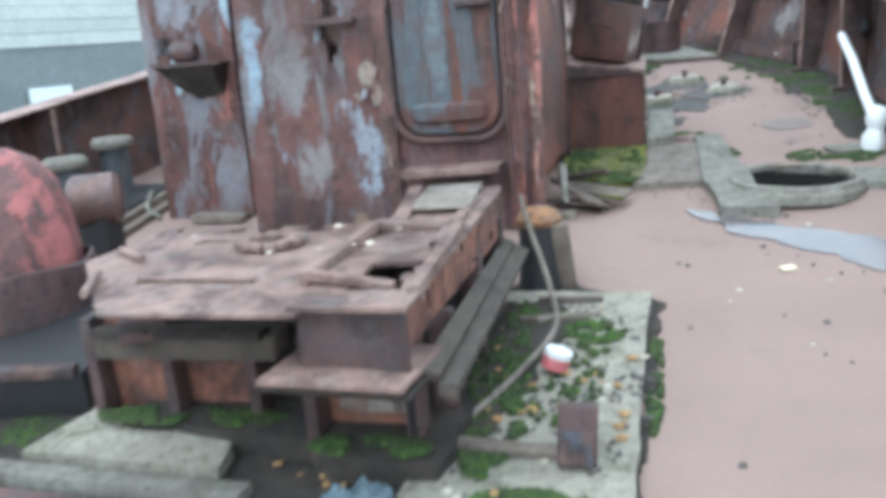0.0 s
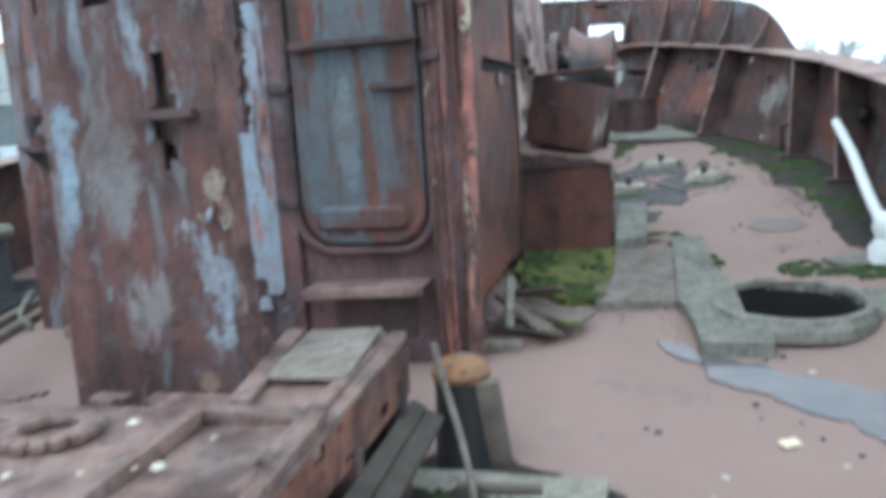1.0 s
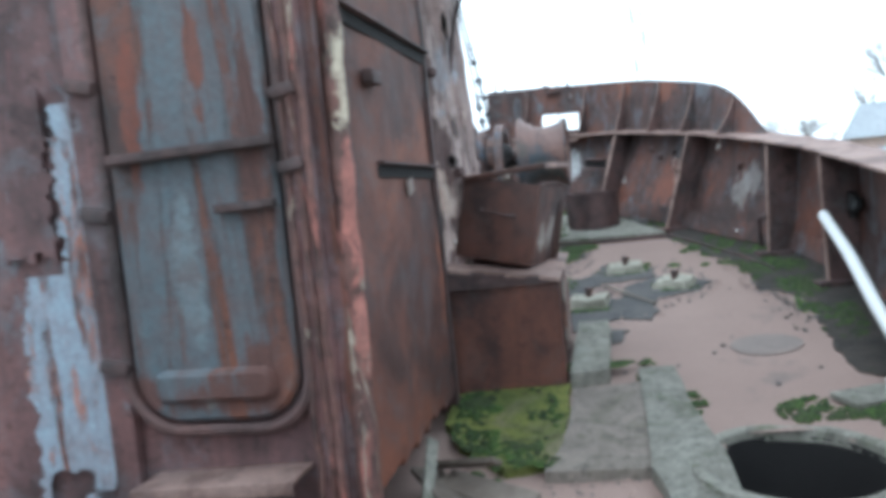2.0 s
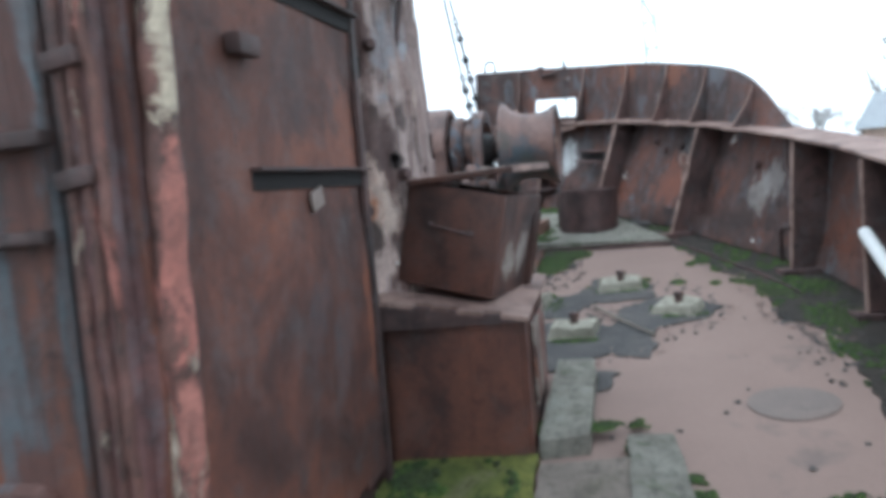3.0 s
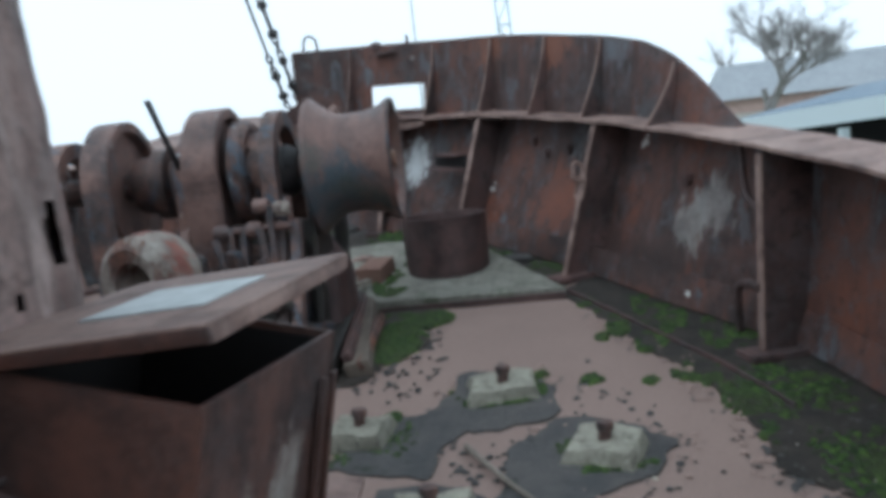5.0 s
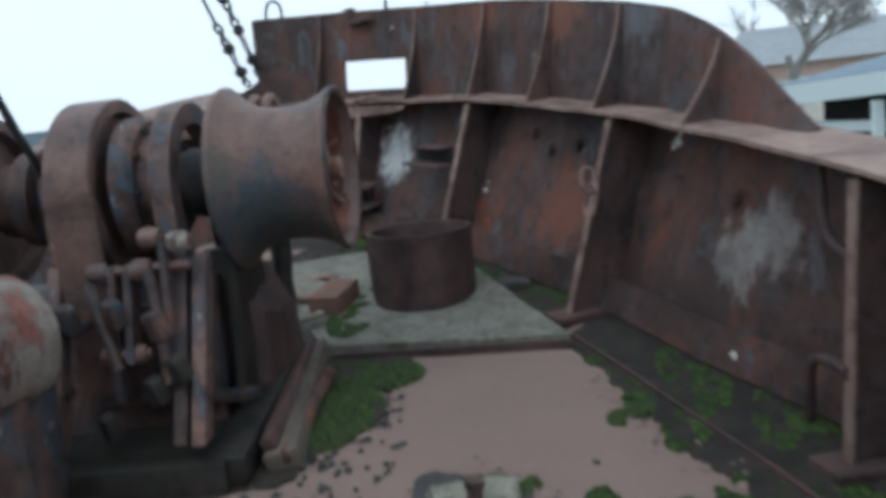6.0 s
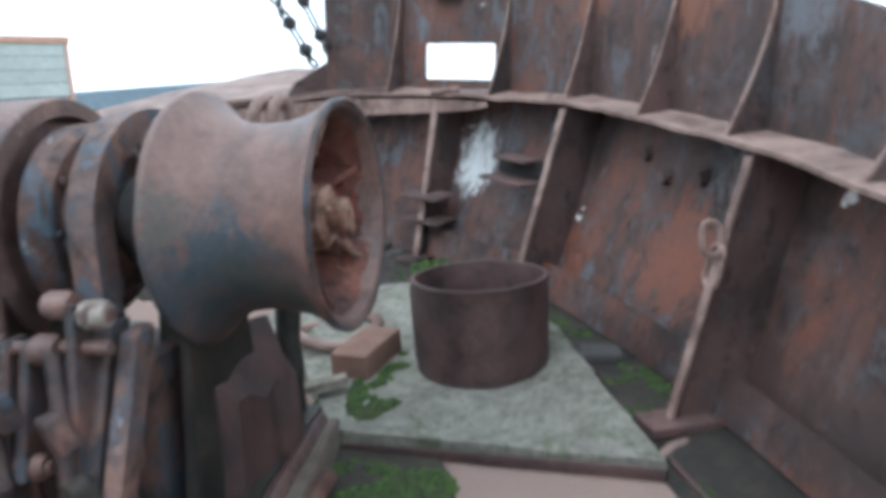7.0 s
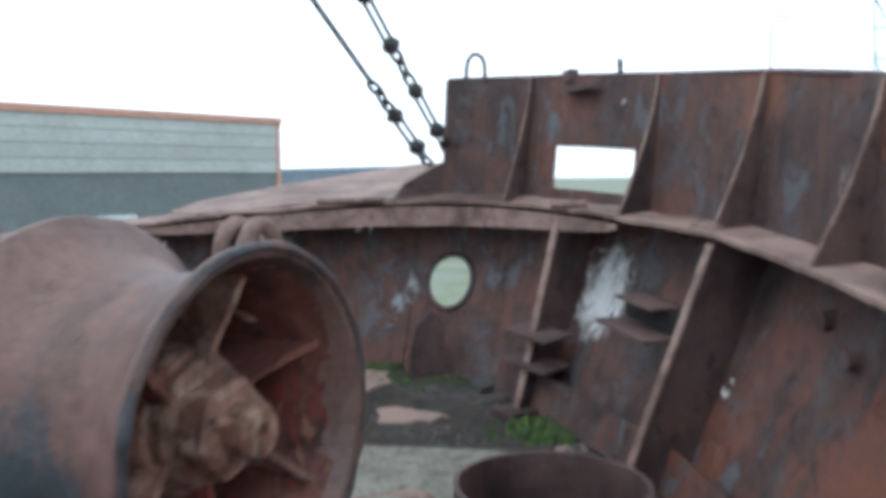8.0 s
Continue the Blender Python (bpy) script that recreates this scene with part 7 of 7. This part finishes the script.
scatter("grit", [(0.6, 6.8, 0.9, 2.6, 0.6), (-1.3, 12.2, 0.8, 0.35, 14), (1.15, 8.2, 0.25, 1.2, 5), (-0.5, 3.0, 0.4, 0.8, 5, 0.05), (-1.9, 2.4, 0.7, 0.3, 3), (0.3, 3.6, 0.8, 1.0, 0.25), (0.2, 8.6, 0.5, 0.6, 2), (-0.5, 9.7, 0.3, 0.6, 3), (0.2, 11.3, 0.25, 0.5, 3)], 5200, M_TAR, "dark grit and leaf litter on the deck", "grit", 0.012, 6)
scatter("litter", [(-0.5, 3.0, 0.4, 0.8, 3, 0.05), (-1.9, 2.4, 0.8, 0.3, 2), (0.6, 4.2, 0.7, 1.0, 0.8), (-1.2, 12.2, 0.7, 0.3, 2), (1.1, 8.6, 0.25, 0.9, 1), (0.2, 8.4, 0.5, 0.5, 0.5), (-1.4, 2.7, 0.6, 0.4, 1.0, 0.78), (0.1, 10.9, 0.4, 0.4, 0.5)], 150, plain("pale_scraps", (0.62, 0.56, 0.45), 0.7, vary=0.8), "pale paper scraps and dry leaves", "litter", 0.016, 7, flat_=0.3)
EDGE_RUNS = [[(-0.2, 9.1), (-0.12, 9.36), (0.15, 9.34), (0.28, 9.09), (0.22, 8.84), (0.02, 8.79)], [(0.37, 8.82), (0.64, 8.58), (0.56, 8.38), (0.27, 8.25), (0.25, 7.9), (0.03, 7.83), (-0.16, 7.64)], [(-0.55, 9.5), (-0.31, 9.88), (-0.39, 10.04), (-0.24, 10.26)], [(0.55, 9.89), (0.67, 9.52), (0.83, 9.2), (0.87, 8.95), (0.93, 8.62), (0.92, 8.32), (1.13, 7.93), (1.18, 7.69)], [(-0.2, 5.62), (0.12, 5.6), (0.2, 5.2)], [(-2.2, 12.0), (-1.3, 12.05), (-0.7, 11.9)]]
crumbs = []
for run_ in EDGE_RUNS:
    for (x0, y0), (x1, y1) in zip(run_, run_[1:]):
        n_steps = max(1, int(math.hypot(x1 - x0, y1 - y0) / 0.1))
        crumbs += [(x0 + (x1 - x0) * s / n_steps, y0 + (y1 - y0) * s / n_steps, 0.11, 0.11, 1.0) for s in range(n_steps)]
scatter("crumbs", crumbs, 1000, M_TAR, "dark crumbs of worn coating along bare patches", "crumbs", 0.008, 12, flat_=0.28)
scatter("crumbs", crumbs, 800, M_SAND, "pink crumbs of coating along bare patches", "crumbs", 0.014, 13, flat_=0.4)
scatter("moss", [(-0.68, 12.14, 0.16, 0.1, 3), (-1.85, 12.75, 0.2, 0.08, 2), (-1.9, 12.15, 0.1, 0.06, 1)], 1500, M_MOSS, "tufts of green moss at the bow", "moss", 0.024, 14, flat_=1.1)
scatter("moss", [(-0.52, 6.2, 0.26, 0.4, 3, 0.047), (-0.6, 6.45, 0.22, 0.14, 2, 0.047), (-0.35, 5.8, 0.12, 0.15, 1, 0.047)], 1500, M_MOSS, "moss growing over the slab beside the locker", "moss", 0.016, 18, flat_=0.6)
scatter("rubble", [(-1.15, 12.52, 0.25, 0.1, 3), (-0.95, 12.0, 0.5, 0.12, 3), (-1.3, 12.45, 0.3, 0.1, 2)], 1400, M_TAR, "grey rubble and chips in the soil at the bow", "rubble", 0.014, 15, flat_=0.6)
scatter("litter", [(-0.5, 3.1, 0.35, 0.8, 3, 0.06), (-1.5, 2.55, 0.6, 0.2, 2, 0.03), (-0.6, 10.1, 0.4, 0.5, 0.6), (0.8, 9.6, 0.3, 0.5, 0.5)], 130, plain("dry_leaves", (0.34, 0.20, 0.08), 0.8, vary=0.8), "brown dry leaves in the moss", "litter", 0.018, 16, flat_=0.3)
single("leaf", bumpy(block((0.08, 0.05, 0.006), turned(0.5, 4.26, deck_z(0.5, 4.26) + 0.012, 6, 0, 30), 0.002), 0.006, 20), plain("dry_leaf", (0.7, 0.6, 0.42), 0.7), "pale dry leaf on the sandy deck", "leaf")
single("fallen_branch", bumpy(pipe([hz(-0.1, 8.64, 0.03), hz(0.06, 8.34, 0.03), hz(0.25, 8.06, 0.025)], 0.012, 8, taper=0.006), 0.006, 8), M_CONCRETE_PINK, "thin bare branch lying on the deck", "branch")

# ---- the quay behind ----
GZ = -2.6
ware = thing("warehouse", (-36, 20, GZ), "long pale concrete warehouse with an orange coping", "warehouse")


def wall_box(x0, y0, x1, y1, z0_, z1_, thick):
    """An upright slab along a plan line."""
    d = Vector((x1 - x0, y1 - y0, 0)).normalized()
    n2 = Vector((d.y, -d.x, 0)) * -thick
    own = bmesh.new()
    c = [Vector((x0, y0, 0)), Vector((x1, y1, 0)), Vector((x1, y1, 0)) + n2, Vector((x0, y0, 0)) + n2]
    hexa(own, [p + Vector((0, 0, z0_)) for p in c], [p + Vector((0, 0, z1_)) for p in c])
    return own


A0, A1 = (-44.9, -5.0), (-30.4, 50.0)
part("lower_wall", wall_box(*A0, *A1, GZ, 2.9, 9), M_WALLD, ware)
for i, z in enumerate((2.9, 3.62, 4.34, 5.06)):
    part("panel_course", wall_box(A0[0] + 0.1, A0[1], A1[0] + 0.1, A1[1], z + 0.03, z + 0.72, 8.8), M_WALLC, ware)
part("coping", wall_box(A0[0] + 0.3, A0[1], A1[0] + 0.3, A1[1] + 0.2, 5.75, 6.1, 9.4), M_TILE, ware)
part("end_strip", block((0.35, 0.3, 8.6), turned(A1[0] - 0.05, A1[1] + 0.1, GZ + 4.3)), M_TILE, ware)
for i in range(9):
    t = 0.08 + 0.105 * i
    x, y = A0[0] + (A1[0] - A0[0]) * t, A0[1] + (A1[1] - A0[1]) * t
    part("gate", block((0.2, 2.6, 2.4), turned(x + 0.15, y, GZ + 2.2, 0, 0, -15)), M_FASCIA if i % 3 == 1 else M_WALLD, ware)

low_roof = thing("far_hall", (-40, 75, GZ), "low far hall with a dark slate-blue roof", "hall")
part("wall", block((26, 8, 4.6), turned(-38, 76, GZ + 2.3, 0, 0, 28)), M_WALLC, low_roof)
part("roof", prism([(-52, 66), (-49, 63), (-25.5, 75.5), (-27, 79), (-31, 83), (-50, 73)], lambda x, y: 2.0, lambda x, y: 3.4 + 0.02 * (x + 40)), M_ROOF, low_roof)

shed = thing("shed", (14, 28, GZ), "open shed with a blue-grey roof and white fascia", "shed")
SHED_A, SHED_B = Vector((7.2, 30.9)), Vector((12.4, 18.3))
own = bmesh.new()
low, high = [], []
for at_, back_, z in ((0, 0, 1.74), (1, 0, 2.5), (1, 1, 3.3), (0, 1, 2.35)):
    p = SHED_A.lerp(SHED_B, at_) + back_ * Vector((6.0, 6.0))
    low.append((p.x, p.y, z - 0.12))
    high.append((p.x, p.y, z))
hexa(own, low, high)
part("roof", own, M_ROOF, shed, "sloping blue-grey sheet roof", smooth=False)
own = bmesh.new()
hexa(own, [(7.15, 30.9, 1.22), (7.3, 31.0, 1.22), (12.5, 18.4, 1.95), (12.35, 18.3, 1.95)][::-1], [(7.15, 30.9, 1.72), (7.3, 31.0, 1.72), (12.5, 18.4, 2.48), (12.35, 18.3, 2.48)][::-1])
part("fascia", own, M_FASCIA, shed, smooth=False)
part("beam", wall_box(7.6, 30.9, 12.8, 18.3, 0.55, 0.8, 0.2), M_FASCIA, shed)
# Added near-black wall: paints the shade inside the open shed.
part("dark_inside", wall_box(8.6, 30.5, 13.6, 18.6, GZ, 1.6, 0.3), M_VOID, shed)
for i in range(5):
    t = i / 4
    part("column", block((0.22, 0.22, 3.9), turned(7.5 + 5.1 * t, 30.6 - 12.2 * t, GZ + 1.95)), M_FASCIA, shed)

VZ = GZ - 1.5
villa = thing("villa", (24.5, 62, GZ), "far pale house with a grey hipped roof", "house")
part("wall", block((20, 9, 6.5), turned(24.5, 62, VZ + 3.25, 0, 0, -12)), M_PALE_WALL, villa)
part("brick_band", block((20.2, 9.2, 0.9), turned(24.5, 62, VZ + 6.1, 0, 0, -12)), M_PALE_BRICK, villa)
own = bmesh.new()
rm = turned(24.5, 62, VZ + 6.5, 0, 0, -12)
hexa(own, [rm @ Vector(p) for p in ((-10.6, -5.1, 0), (10.6, -5.1, 0), (10.6, 5.1, 0), (-10.6, 5.1, 0))], [rm @ Vector(p) for p in ((-9.4, -0.2, 2.3), (9.4, -0.2, 2.3), (9.4, 0.2, 2.3), (-9.4, 0.2, 2.3))])
part("roof", own, M_PALE_ROOF, villa, smooth=False)
for i in range(6):
    win = part("window", block((1.1, 0.1, 1.5), rm @ turned(-6.5 + 2.6 * i, -4.52, -1.6)), M_FASCIA, villa)
    part("pane", block((0.85, 0.1, 1.25), rm @ turned(-6.5 + 2.6 * i, -4.56, -1.6)), M_PALE_ROOF, win)


def bare_tree(x, y, h, seed, spread=0.5, depth=7):
    """A leafless tree: trunk, limbs and fine twigs."""
    rnd = random.Random(seed)
    ob = thing("bare_tree", (x, y, GZ), "leafless grey tree with a wide crown of twigs", "tree", "bare trees on the quay")
    trunk, limbs, twigs = bmesh.new(), bmesh.new(), bmesh.new()

    def grow(p, way, length, r, level):
        mid = p + way * length * 0.5 + Vector((rnd.uniform(-1, 1), rnd.uniform(-1, 1), 0)) * length * 0.06
        end_ = p + way * length + Vector((rnd.uniform(-1, 1), rnd.uniform(-1, 1), 0)) * length * 0.08
        target = trunk if level == 0 else limbs if level < 4 else twigs
        pipe([p, mid, end_], r, 7 if level < 3 else 4, target, taper=r * 0.68, cap=False)
        if level >= depth:
            return
        for k in range(3 if level < depth - 1 else 4):
            yaw = rnd.random() * 2 * math.pi
            d = (way + Vector((math.cos(yaw), math.sin(yaw), rnd.uniform(-0.05, 0.35))) * rnd.uniform(0.45, 0.95) * (0.6 + spread * 0.5)).normalized()
            grow(p + (end_ - p) * rnd.uniform(0.6, 1.0), d, (h * 0.31 if level == 0 else length) * rnd.uniform(0.6, 0.85), r * 0.6, level + 1)

    grow(Vector((x, y, GZ)), Vector((0, 0, 1)), h * 0.55, h * 0.022, 0)
    part("trunk", trunk, M_BARK, ob)
    part("limb_crown", limbs, M_BARK, ob)
    part("twig_crown", twigs, M_BARK, ob)


bare_tree(13.5, 48, 9.6, 2, spread=0.8)
bare_tree(11.2, 62, 7.0, 5, spread=0.9, depth=6)
bare_tree(18.5, 66, 10, 6, depth=5)

lamp = thing("street_lamp", (-4.5, 65, GZ), "thin grey street lamp far off on the quay", "street lamp")
part("pole", pipe([(-4.5, 65, GZ), (-4.5, 65, 6.0), (-4.5, 65, 11.6)], 0.09, 8, taper=0.06), M_WALLC, lamp)
part("arm", pipe(curve_points([(-4.5, 65, 11.6), (-4.4, 65, 11.95), (-4.1, 65, 12.1), (-3.7, 65, 12.1)]), 0.05, 8), M_WALLC, lamp)
part("head", lathe([(-0.05, 0.03), (0.02, 0.08), (0.12, 0.14), (0.14, 0.0)], turned(-3.7, 65, 12.1, 0, 90, 0), 12), M_WALLC, lamp)

latt = thing("lattice_mast", (1.75, 60, GZ), "tall pale steel lattice mast", "lattice mast")
for dx, dy in ((-0.38, -0.38), (0.38, -0.38), (0.38, 0.38), (-0.38, 0.38)):
    part("leg", pipe([(1.75 + dx, 60 + dy, GZ), (0.95 + dx, 60 + dy, 30)], 0.06, 6), M_FASCIA, latt)
for i in range(20):
    z = GZ + 1.6 * i
    x = 1.75 - 0.8 * (z - GZ) / 32.6
    for dy in (-0.38, 0.38):
        s = 1 if i % 2 else -1
        part("brace", rod((x - 0.38 * s, 60 + dy, z), (x + 0.38 * s - 0.03, 60 + dy, z + 1.6), 0.04, 5), M_FASCIA, latt)
        part("brace", rod((x - 0.38, 60 + dy, z), (x + 0.38, 60 + dy, z), 0.04, 5), M_FASCIA, latt)
